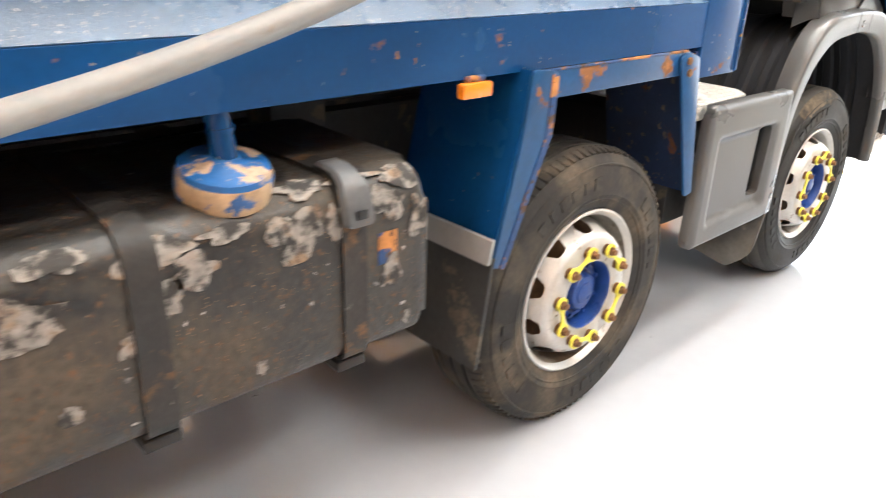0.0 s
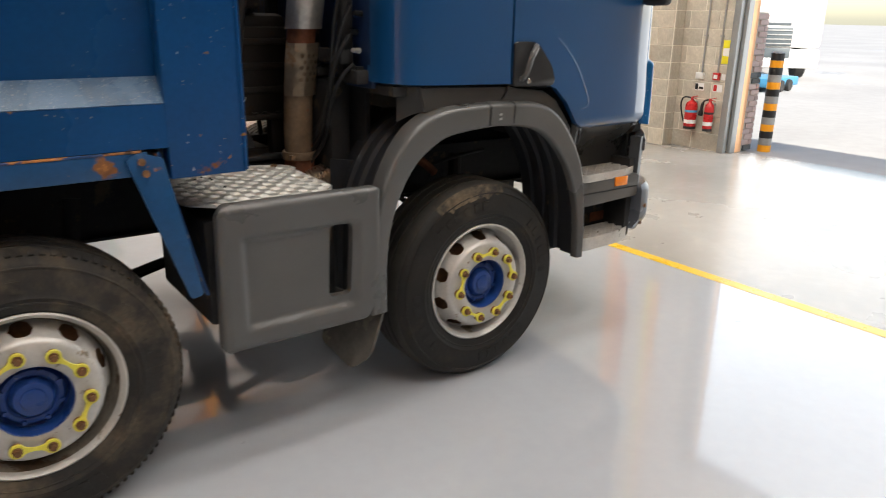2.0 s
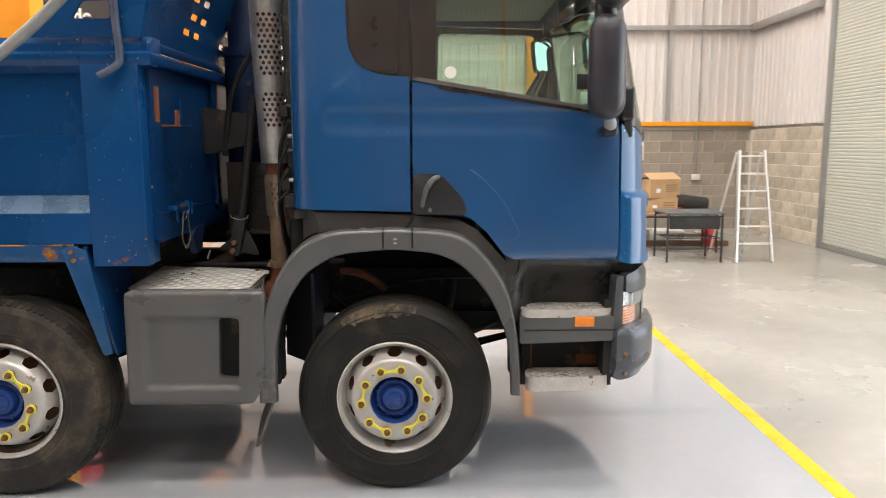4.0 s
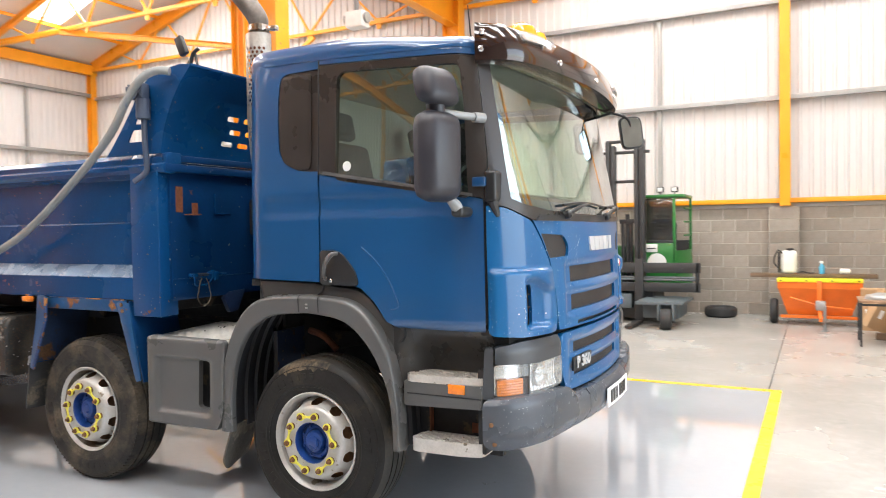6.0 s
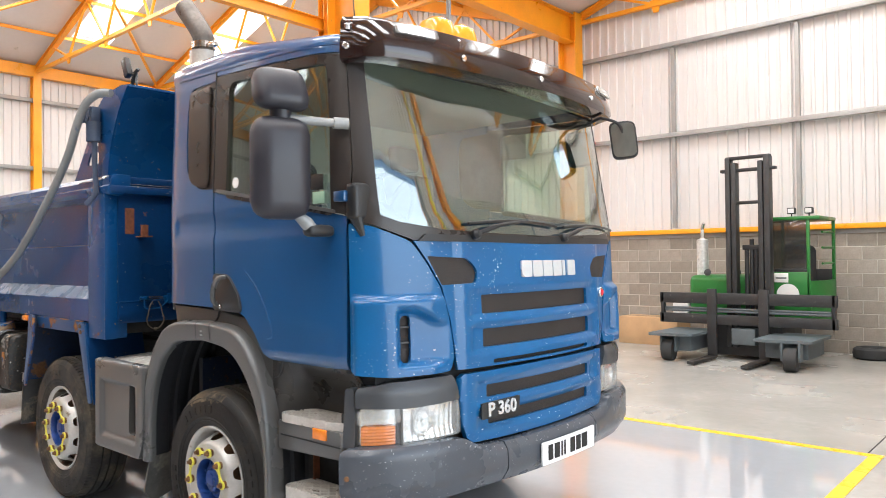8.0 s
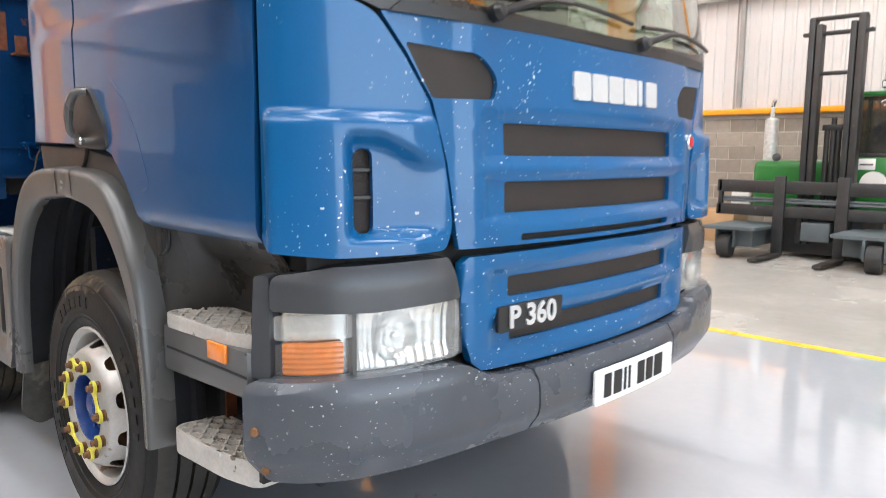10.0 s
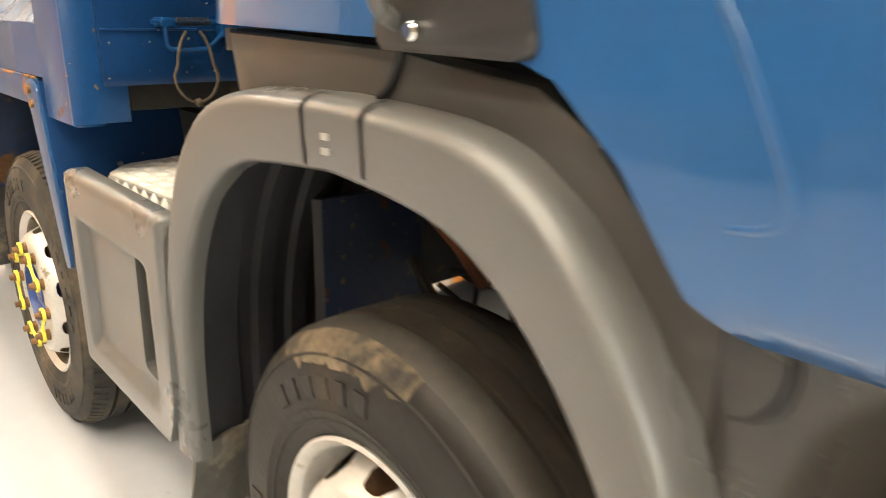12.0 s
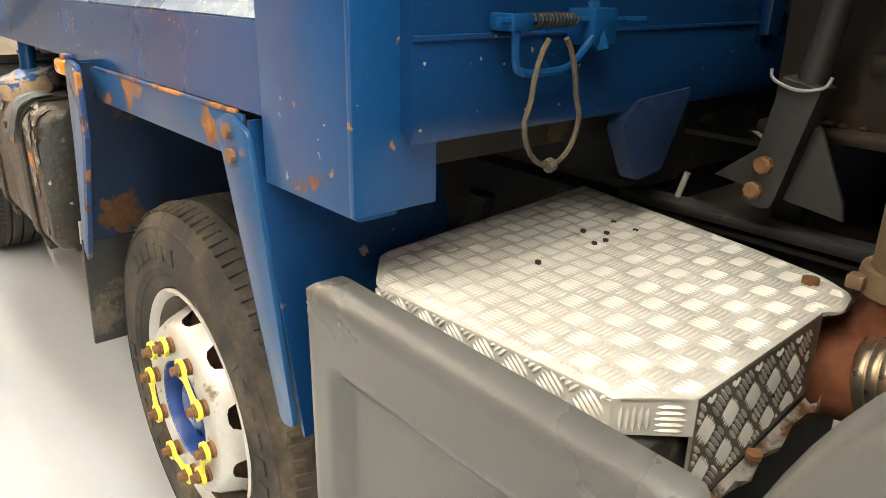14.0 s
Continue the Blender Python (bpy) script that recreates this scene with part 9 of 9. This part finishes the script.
# ---- by the back wall ----
def lift_truck():
    ob = thing("side_loader", (-0.5, 8.9, 0), "green and black side-loading fork-lift truck with tall mast", "fork-lift")
    P = lambda *a, bev=0.012: box(B(), *a, bev)
    for x0, x1 in ((-0.83, -0.75), (-0.735, -0.66), (-0.315, -0.24), (-0.225, -0.135)):
        part("mast_rail", P((x0, 8.66, 0.2), (x1, 8.84, 3.28 if x0 in (-0.83, -0.225) else 3.2)), M_MACHINE, ob, "black mast rail")
    for z, x0, x1 in ((3.25, -0.83, -0.135), (3.05, -0.92, -0.05), (2.52, -0.70, -0.28), (1.0, -0.8, -0.16)):
        part("mast_bar", P((x0, 8.70, z), (x1, 8.80, z + 0.05)), M_MACHINE, ob)
    for x in (-0.56, -0.48, -0.41):
        part("lift_cylinder", tube(B(), [(x, 8.86, 0.3), (x, 8.86, 1.95 if x == -0.48 else 1.85)], 0.035, 12), M_MACHINE, ob)
    part("cylinder_head", P((-0.62, 8.82, 1.78), (-0.36, 8.92, 1.86)), M_MACHINE, ob)
    for z0, z1 in ((0.90, 1.08), (0.57, 0.73)):
        part("carriage_bar", P((-1.91, 8.50, z0), (0.84, 8.58, z1)), M_MACHINE, ob, "wide black carriage bar")
    for z in (0.82, 0.78):
        part("carriage_rod", tube(B(), [(-1.88, 8.56, z), (0.80, 8.56, z)], 0.022, 8), M_MACHGREY, ob)
    for x in (-1.89, 0.76):
        part("carriage_end", P((x, 8.50, 0.57), (x + 0.06, 8.58, 1.08)), M_MACHINE, ob)
    for x in (-1.08, -0.27):
        fk = part("fork_upright", P((x, 8.46, 0.03), (x + 0.15, 8.52, 1.15)), M_MACHINE, ob)
        bm = B()
        prism(bm, [(x, 8.46), (x + 0.15, 8.46), (x + 0.13, 7.60), (x + 0.02, 7.60)], "z", 0.02, 0.065, 0.006)
        part("fork", bm, M_STRAP, ob, "worn steel fork blade")
    for xa, xb, xw, yw in ((-1.78, -1.08, -1.52, 7.98), (-0.12, 0.66, 0.38, 7.85)):
        bm = B()
        prism(bm, rounded([(xa, 7.75), (xb, 7.85), (xb, 8.95), (xa, 8.95)], 0.05), "z", 0.41, 0.455, 0.006)
        arm = part("deck", bm, M_MACHGREY, ob, "grey load deck")
        part("deck_skirt", P((xa + 0.08, 8.05, 0.16), (xb - 0.1, 8.9, 0.41)), M_MACHGREY, ob)
        wl = part("wheel", lathe(B(), [(0.0, -0.09), (0.10, -0.09), (0.165, -0.085), (0.175, -0.05), (0.175, 0.05), (0.165, 0.085), (0.10, 0.09), (0, 0.09)], (xw, yw, 0.175), (1, 0.1, 0), 28), M_TYRE_OLD, ob, "solid rubber wheel")
        part("wheel_fork", P((xw - 0.14, yw - 0.05, 0.15), (xw - 0.10, yw + 0.1, 0.42)), M_MACHGREY, ob)
        part("wheel_fork", P((xw + 0.10, yw - 0.05, 0.15), (xw + 0.14, yw + 0.1, 0.42)), M_MACHGREY, ob)
    part("centre_box", P((-0.71, 8.52, 0.26), (-0.34, 8.7, 0.52)), M_MACHGREY, ob)
    part("undercarriage", P((-1.05, 8.75, 0.06), (0.0, 9.8, 0.55)), M_MACHINE, ob)
    # engine hood
    part("hood", box(B(), (-1.60, 8.98, 0.55), (-0.36, 9.9, 1.36), 0.10, 4), M_GREEN, ob, "green engine hood")
    part("hood_panel", P((-1.9, 9.0, 0.62), (-1.62, 9.5, 0.95)), M_WHITEPL, ob)
    for x in (-1.25, -0.75):
        part("hood_lamp", lathe(B(), [(0, 0), (0.05, 0.01), (0.06, 0.05), (0, 0.07)], (x, 9.0, 1.40), (0, -1, 0.2), 16), M_MACHINE, ob)
    # cab
    X0_, X1_, Y0_, Y1_ = -0.34, 0.50, 9.0, 9.95
    part("cab_front", P((X0_, Y0_, 0.60), (0.34, Y0_ + 0.05, 1.42)), M_GREEN, ob, "green cab front")
    for x, y in ((X0_, Y0_), (0.30, Y0_), (X1_ - 0.05, Y1_ - 0.06), (X0_, Y1_ - 0.06)):
        part("cab_post", P((x, y, 0.6 if x > 0 else 1.36), (x + 0.05, y + 0.05, 2.26)), M_GREEN, ob, "green cab post")
    part("cab_roof", box(B(), (X0_ - 0.02, Y0_ - 0.02, 2.24), (X1_ + 0.01, Y1_, 2.30), 0.02), M_GREEN, ob, "green cab roof")
    bm = B()
    prism(bm, [(0.34, 9.0), (0.36, 9.0), (X1_, 9.3), (X1_, 9.94), (X1_ - 0.03, 9.94), (X1_ - 0.03, 9.32)], "z", 0.6, 1.28)
    part("cab_side", bm, M_GREEN, ob, "green cab side")
    for z in (1.55, 1.80, 2.05):
        part("side_rail", tube(B(), [(X1_ - 0.03, 9.25, z), (X1_ - 0.03, 9.92, z)], 0.018, 8), M_GREEN, ob)
    p_ = part("window", P((X0_ + 0.05, Y0_ + 0.015, 1.43), (0.30, Y0_ + 0.025, 2.23), bev=0.002), M_DARKGLASS, ob, "dusty dark cab window")
    part("window_edge", P((X0_ + 0.04, Y0_ - 0.002, 1.42), (0.31, Y0_ + 0.012, 1.47), bev=0.004), M_MACHINE, ob)
    for z in (1.72, 1.98):
        part("window_bar", tube(B(), [(X0_ + 0.04, Y0_ + 0.04, z), (0.31, Y0_ + 0.04, z)], 0.008, 6), M_MACHINE, ob)
    part("window_bar", tube(B(), [(0.02, Y0_ + 0.04, 1.43), (0.02, Y0_ + 0.04, 2.23)], 0.008, 6), M_MACHINE, ob)
    part("driver_seat", box(B(), (-0.18, 9.35, 1.05), (0.25, 9.85, 1.85), 0.1, 3), M_SEAT, ob)
    part("cab_back", P((X0_, Y1_ - 0.03, 0.6), (X1_, Y1_, 1.45)), M_MACHINE, ob)
    st = part("plate", P((-0.19, Y0_ - 0.006, 1.25), (0.03, Y0_ - 0.001, 1.40), bev=0.001), M_SIGNWHITE, ob, "small white plate")
    part("plate_bar", P((-0.16, Y0_ - 0.008, 1.31), (0.0, Y0_ - 0.0055, 1.33), bev=0.0), M_INK, ob)
    part("maker_oval", lathe(B(), [(0.17, 0), (0.17, 0.004), (0, 0.004)], (0.02, Y0_ - 0.001, 1.06), (0, -1, 0), 28), M_SIGNWHITE, ob, "plain white oval badge").scale = (1, 1, 1)
    for x, y in ((0.08, 9.05), (0.32, 9.12)):
        bm = B()
        box(bm, (x - 0.06, y - 0.04, 2.34), (x + 0.06, y + 0.05, 2.44), 0.012)
        tube(bm, [(x, y, 2.29), (x, y, 2.35)], 0.012, 6)
        part("work_lamp", bm, M_MACHINE, ob, "black work lamp")
        part("lamp_glass", P((x - 0.045, y - 0.045, 2.355), (x + 0.045, y - 0.041, 2.425), bev=0.001), M_WHITEPL, ob)
    bm = B()
    lathe(bm, [(0.03, 0), (0.098, 0.03), (0.098, 0.92), (0.03, 0.95), (0.03, 1.10)], (-1.47, 9.3, 1.05), (0, 0, 1), 24)
    part("exhaust", bm, M_PERFSTEEL, ob, "perforated bright steel exhaust")
    part("exhaust_tip", tube(B(), smooth_path([(-1.47, 9.3, 2.1), (-1.47, 9.3, 2.18), (-1.43, 9.27, 2.26)], 4), 0.03, 12), M_CHROME, ob)
    return ob


lift_truck()


def hopper():
    ob = thing("salt_spreader", (2.7, 10.0, 0), "orange towed salt spreader with yellow rim and rubber wheels", "spreader")
    bm = B()
    top = [(2.04, 9.65), (3.36, 9.65), (3.36, 10.28), (2.04, 10.28)]
    low = [(2.20, 9.82), (3.20, 9.82), (3.20, 10.15), (2.20, 10.15)]
    mid = [(2.06, 9.67), (3.34, 9.67), (3.34, 10.27), (2.06, 10.27)]
    rows = [[bm.verts.new((x, y, z)) for x, y in pts] for pts, z in ((low, 0.18), (mid, 0.62), (top, 0.66), (top, 0.80))]
    for a, b in zip(rows, rows[1:]):
        for i in range(4):
            bm.faces.new((a[i], a[(i + 1) % 4], b[(i + 1) % 4], b[i]))
    bm.faces.new(rows[0][::-1]), bm.faces.new(rows[-1])
    part("hopper", bm, M_HOPPER, ob, "orange steel hopper", sharp=15)
    part("rim", box(B(), (2.03, 9.63, 0.77), (3.37, 10.29, 0.83), 0.008), M_SIGNYEL, ob, "yellow hopper rim")
    for x in (2.09, 2.5, 2.9, 3.3):
        part("rim_bolt", lathe(B(), [(0.015, 0), (0.015, 0.01), (0, 0.012)], (x, 9.63, 0.80), (0, -1, 0), 8), M_MACHINE, ob)
    part("brace", box(B(), (2.66, 9.60, 0.20), (2.74, 9.66, 0.80), 0.006), M_HOPPER, ob)
    part("axle_bar", box(B(), (2.08, 9.72, 0.13), (3.32, 9.78, 0.18), 0.006), M_HOPPER, ob)
    part("drawbar", beam(B(), (2.7, 9.7, 0.28), (2.72, 8.95, 0.20), 0.05, 0.06), M_HOPPER, ob)
    part("jack_leg", tube(B(), [(2.78, 9.1, 0.0), (2.78, 9.1, 0.42)], 0.024, 10), M_STEEL, ob)
    part("jack_foot", box(B(), (2.72, 9.05, 0.0), (2.84, 9.15, 0.012), 0.003), M_STEEL, ob)
    part("linkage", tube(B(), [(2.25, 9.62, 0.5), (2.7, 9.5, 0.38), (3.2, 9.62, 0.32)], 0.014, 8), M_HOPPER, ob)
    part("gearbox", box(B(), (2.64, 9.45, 0.30), (2.80, 9.62, 0.46), 0.02), M_GIRT, ob)
    for x in (1.97, 3.42):
        part("wheel", lathe(B(), [(0.10, -0.07), (0.2, -0.065), (0.225, -0.03), (0.225, 0.03), (0.2, 0.065), (0.10, 0.07), (0, 0.03)], (x, 9.95, 0.225), (1, 0, 0), 24), M_TYRE_OLD, ob, "black rubber wheel")
    return ob


sp = hopper()
sp.location, sp.scale = (2.655, 9.4, 0), (0.96, 1, 0.965)
ob = thing("timber_plank", (2.555, 9.35, 0.8), "dark weathered timber plank lying on the spreader", "plank")
part("plank", box(B(), (1.575, 9.26, 0.804), (3.515, 9.5, 0.87), 0.006), M_WOOD, ob)
ob = thing("knapsack_sprayer", (2.175, 9.38, 0.87), "white knapsack sprayer with black straps on the plank", "sprayer")
part("tank", box(B(), (2.065, 9.28, 0.87), (2.315, 9.48, 1.27), 0.06, 4), M_WHITEPL, ob)
part("lid", lathe(B(), [(0.06, 0), (0.06, 0.04), (0, 0.045)], (2.205, 9.38, 1.265), (0, 0, 1), 20), M_BLACK, ob)
part("hose", tube(B(), smooth_path([(2.075, 9.3, 0.92), (1.955, 9.26, 1.07), (2.015, 9.26, 1.27), (2.085, 9.28, 1.22)], 6), 0.012, 8), M_HOSE, ob)
part("strap", box(B(), (2.015, 9.27, 0.89), (2.055, 9.3, 1.25), 0.006), M_BLACK, ob)
ob = thing("spray_gun", (2.455, 9.35, 0.87), "black hose and lance lying on the plank", "hose")
part("hose", tube(B(), smooth_path([(2.335, 9.32, 0.882), (2.405, 9.37, 0.9), (2.505, 9.32, 0.882), (2.575, 9.38, 0.882)], 5), 0.012, 8), M_HOSE, ob)
ob = thing("spray_bottle", (2.695, 9.33, 0.87), "blue trigger spray bottle with white head", "bottle")
part("bottle", lathe(B(), [(0, 0), (0.04, 0.0), (0.045, 0.02), (0.045, 0.12), (0.02, 0.165), (0.016, 0.18)], (2.695, 9.33, 0.87), (0, 0, 1), 20), M_BLUEPL, ob)
part("trigger", box(B(), (2.655, 9.315, 1.045), (2.72, 9.345, 1.09), 0.008), M_WHITEPL, ob)
ob = thing("plastic_jug", (3.045, 9.33, 0.87), "white plastic jug lying on the plank", "jug")
part("jug", box(B(), (2.955, 9.29, 0.87), (3.125, 9.39, 0.96), 0.035, 3), M_WHITEPL, ob)

ob = thing("loose_tyre", (0.97, 10.08, 0), "worn black tyre lying flat on the floor", "tyre")
part("tyre", lathe(B(), [(0.17, 0.03), (0.19, 0.0), (0.24, 0.0), (0.285, 0.03), (0.295, 0.10), (0.285, 0.16), (0.24, 0.19), (0.19, 0.19), (0.17, 0.16)], (1.0, 10.02, 0), (0, 0, 1), 40, close=True), M_TYRE_OLD, ob)
ob = thing("cardboard_carton", (-2.75, 10.05, 0), "long brown cardboard carton against the wall", "carton")
part("box", box(B(), (-3.35, 9.75, 0), (-2.15, 10.35, 0.52), 0.006), M_CARD, ob)
part("tape", box(B(), (-3.3, 10.03, 0.519), (-2.2, 10.08, 0.522)), M_WOOD, ob)


def carton(name, m_, w, d, h, label, open_top=False):
    ob = thing(name, m_.translation, label, "carton")
    part("box", box(B(), (-w / 2, -d / 2, 0), (w / 2, d / 2, h), 0.004, 1, m_), M_CARD, ob)
    for s in (-1, 1):
        a = radians(28 if s < 0 else 8) if open_top else 0.01
        q = m_ @ Matrix.Translation((0, s * d / 2, h)) @ Matrix.Rotation(-s * a, 4, "X")
        part("flap", box(B(), (-w / 2, -s * d / 2 if s > 0 else 0, 0.001), (w / 2, 0 if s > 0 else d / 2, 0.006), 0, 1, q), M_CARD, ob)
    for k in range(4):
        part("print_bar", box(B(), (w * 0.02, -d / 2 - 0.003, h * (0.35 + 0.11 * k)), (w * 0.4, -d / 2 - 0.0005, h * (0.38 + 0.11 * k)), 0, 1, m_), M_WOOD, ob)
    part("label", box(B(), (-w * 0.3, -d / 2 - 0.003, h * 0.3), (-w * 0.16, -d / 2 - 0.0005, h * 0.52), 0, 1, m_), M_SIGNWHITE, ob)
    return ob


def table(x0, x1, y0, y1, z, top, label):
    ob = thing("work_table", ((x0 + x1) / 2, (y0 + y1) / 2, 0), label, "table")
    part("tabletop", box(B(), (x0, y0, z - 0.03), (x1, y1, z), 0.004), top, ob)
    for x in (x0 + 0.03, x1 - 0.03):
        for y in (y0 + 0.03, y1 - 0.03):
            part("leg", box(B(), (x - 0.014, y - 0.014, 0), (x + 0.014, y + 0.014, z - 0.03), 0.003), M_MACHINE, ob, "thin black steel leg")
    for y in (y0 + 0.03, y1 - 0.03):
        part("rail", box(B(), (x0 + 0.045, y - 0.01, z - 0.075), (x1 - 0.045, y + 0.01, z - 0.045), 0.003), M_MACHINE, ob)
    return ob


table(3.14, 4.78, 7.03, 7.75, 0.645, M_TABLETOP, "low table with worn brown top and thin black legs")
tb = table(3.60, 4.47, 6.02, 6.72, 0.75, M_MACHGREY, "grey metal table with a dark panel and wire shelf")
part("front_panel", box(B(), (3.66, 6.06, 0.50), (4.41, 6.075, 0.70), 0.004), M_MACHINE, tb)
for k in range(4):
    part("shelf_bar", tube(B(), [(3.63, 6.10 + 0.17 * k, 0.36), (4.44, 6.10 + 0.17 * k, 0.36)], 0.008, 8), M_MACHINE, tb)
for y in (6.08, 6.66):
    part("shelf_bar", tube(B(), [(3.63, y, 0.20), (4.44, y, 0.20)], 0.009, 8), M_MACHINE, tb)
carton("cardboard_box", pose(3.87, 7.46, 0.882, 0, 0, 20), 0.60, 0.44, 0.30, "large brown cardboard box, open, stacked on another", True)
carton("cardboard_box", pose(3.88, 7.42, 0.647, 0, 0, 3), 0.52, 0.40, 0.233, "brown cardboard box on the table")
carton("cardboard_box", pose(3.42, 8.22, 0.085, 0, 24, 12), 0.38, 0.34, 0.60, "brown cardboard box leaning behind the table")
carton("cardboard_box", pose(3.42, 8.95, 0.0, 0, 0, -4), 0.34, 0.3, 0.66, "tall brown cardboard box beside the spreader")
gb = carton("cardboard_box", pose(3.72, 8.10, 0.0, 0, 0, -6), 0.24, 0.3, 0.42, "small box with green print on the floor")
for z in (0.08, 0.27):
    part("green_print", box(B(), (-0.07, -0.154, z), (0.04, -0.1505, z + 0.08), 0, 1, pose(3.72, 8.10, 0.0, 0, 0, -6)), M_GREEN, gb)
ob = thing("waste_bin", (4.42, 7.42, 0.65), "black plastic bin lying on its side on the table", "bin")
part("bin", lathe(B(), [(0.0, 0.50), (0.10, 0.50), (0.112, 0.48), (0.142, 0.02), (0.150, 0.0), (0.150, -0.03), (0.138, -0.03), (0.130, 0.02), (0.10, 0.46), (0.0, 0.47)], (4.19, 7.42, 0.797), (1, -0.12, -0.06), 28), M_BLACK, ob)
part("tag", box(B(), (4.155, 7.27, 0.69), (4.235, 7.285, 0.725), 0.003), M_RED, ob)
ob = thing("grey_sack", (3.46, 7.30, 0.645), "crumpled grey plastic sack on the table", "sack")
bm = B()
bmesh.ops.create_icosphere(bm, subdivisions=3, radius=1)
for v in bm.verts:
    n = noise.noise(v.co * 2.3) * 0.25 + noise.noise(v.co * 6) * 0.08
    v.co = Vector((3.46 + v.co.x * (0.24 + n * 0.1), 7.30 + v.co.y * 0.18, 0.647 + max(0, v.co.z + 0.25) * (0.075 + n * 0.06)))
part("sack", bm, M_GIRT, ob)
ob = thing("timber_beam", (4.3, 7.87, 0), "long brown timber beam lying on the floor", "timber")
part("beam", box(B(), (3.40, 7.80, 0), (5.25, 7.93, 0.095), 0.006), M_WOOD, ob)
ob = thing("step_ladder", (4.9, 6.6, 0), "white aluminium step ladder standing open", "ladder")
for x0, x1 in ((4.66, 4.75), (5.20, 5.12)):
    part("stile", beam(B(), (x0, 6.02, 0), (x1, 6.32, 1.66), 0.03, 0.07, (0, 1, 0)), M_LADDER, ob)
    part("back_stile", beam(B(), (x0 - 0.02, 7.05, 0), (x1, 6.42, 1.62), 0.025, 0.04, (0, 1, 0)), M_LADDER, ob)
for k in range(6):
    z = 0.26 + 0.26 * k
    f_ = z / 1.66
    part("tread", box(B(), (4.67 + 0.09 * f_, 5.99 + 0.30 * f_, z), (5.19 - 0.08 * f_, 6.09 + 0.30 * f_, z + 0.025), 0.004), M_LADDER, ob)
ob = thing("red_canister", (4.95, 7.8, 0), "small red can under the table", "can")
part("can", lathe(B(), [(0, 0), (0.11, 0.0), (0.12, 0.02), (0.12, 0.26), (0.09, 0.31), (0.03, 0.33), (0, 0.33)], (4.92, 7.85, 0), (0, 0, 1), 24), M_RED, ob)
ob = thing("white_tray", (4.2, 8.2, 0), "white plastic tray on the floor behind the table", "tray")
part("tray", box(B(), (3.92, 8.0, 0.0), (4.55, 8.4, 0.26), 0.03, 3), M_WHITEPL, ob)

sg = thing("no_smoking_sign", (4.15, YB - 0.02, 1.5), "white and red no smoking sign on the block wall", "sign")
part("board", box(B(), (3.84, YB - 0.022, 1.43), (4.47, YB - 0.012, 1.87), 0.002), M_SIGNWHITE, sg)
part("red_field", box(B(), (3.875, YB - 0.026, 1.455), (4.435, YB - 0.021, 1.73)), M_SIGNRED, sg)
letters("word", "No", 0.15, 0.002, pose(4.155, YB - 0.027, 1.66, 90, 0, 0), M_SIGNWHITE, sg)
letters("word", "smoking", 0.15, 0.002, pose(4.155, YB - 0.027, 1.525, 90, 0, 0), M_SIGNWHITE, sg)
part("symbol", lathe(B(), [(0.04, 0), (0.05, 0), (0.05, 0.003), (0.04, 0.003)], (4.155, YB - 0.022, 1.802), (0, -1, 0), 24, close=True), M_SIGNRED, sg)
ob = thing("conduit", (5.5, YB - 0.05, 0.9), "grey conduit with a switch box on the block wall", "conduit")
part("pipe", tube(B(), [(5.55, YB - 0.03, 1.1), (5.55, YB - 0.03, 2.1), (5.55, YB - 0.08, 2.3), (5.55, YB - 0.08, 5.0)], 0.014, 8), M_GIRT, ob)
part("switch", box(B(), (5.46, YB - 0.08, 1.02), (5.64, YB - 0.015, 1.14), 0.008), M_WHITEPL, ob)
ob = thing("alarm_sounder", (XL + 0.2, 6.0, 4.3), "small red alarm sounder on the side wall", "alarm")
part("body", lathe(B(), [(0.06, -0.05), (0.06, 0.05), (0.04, 0.09), (0, 0.09)], (XL + 0.17, 6.0, 4.3), (1, 0, 0), 16), M_RED, ob)
ob = thing("alarm_sounder", (-4.3, YB - 0.2, 4.1), "small red alarm sounder on the back wall rail", "alarm")
part("body", lathe(B(), [(0.05, -0.05), (0.05, 0.05), (0.035, 0.08), (0, 0.08)], (-4.2, YB - 0.21, 4.1), (0, -1, 0), 16), M_RED, ob)
ob = thing("chain_hoist", (-4.3, 5.87, 5.15), "small grey electric hoist hanging from a beam", "hoist")
part("body", box(B(), (-4.5, 5.72, 5.17), (-4.15, 5.97, 5.45), 0.03), M_WHITEPL, ob)
part("motor", tube(B(), [(-4.55, 5.84, 5.33), (-4.1, 5.84, 5.33)], 0.09, 16), M_GIRT, ob)
part("hanger", box(B(), (-4.36, 5.81, 5.45), (-4.30, 5.87, 7.02), 0.006), M_STEEL, ob)
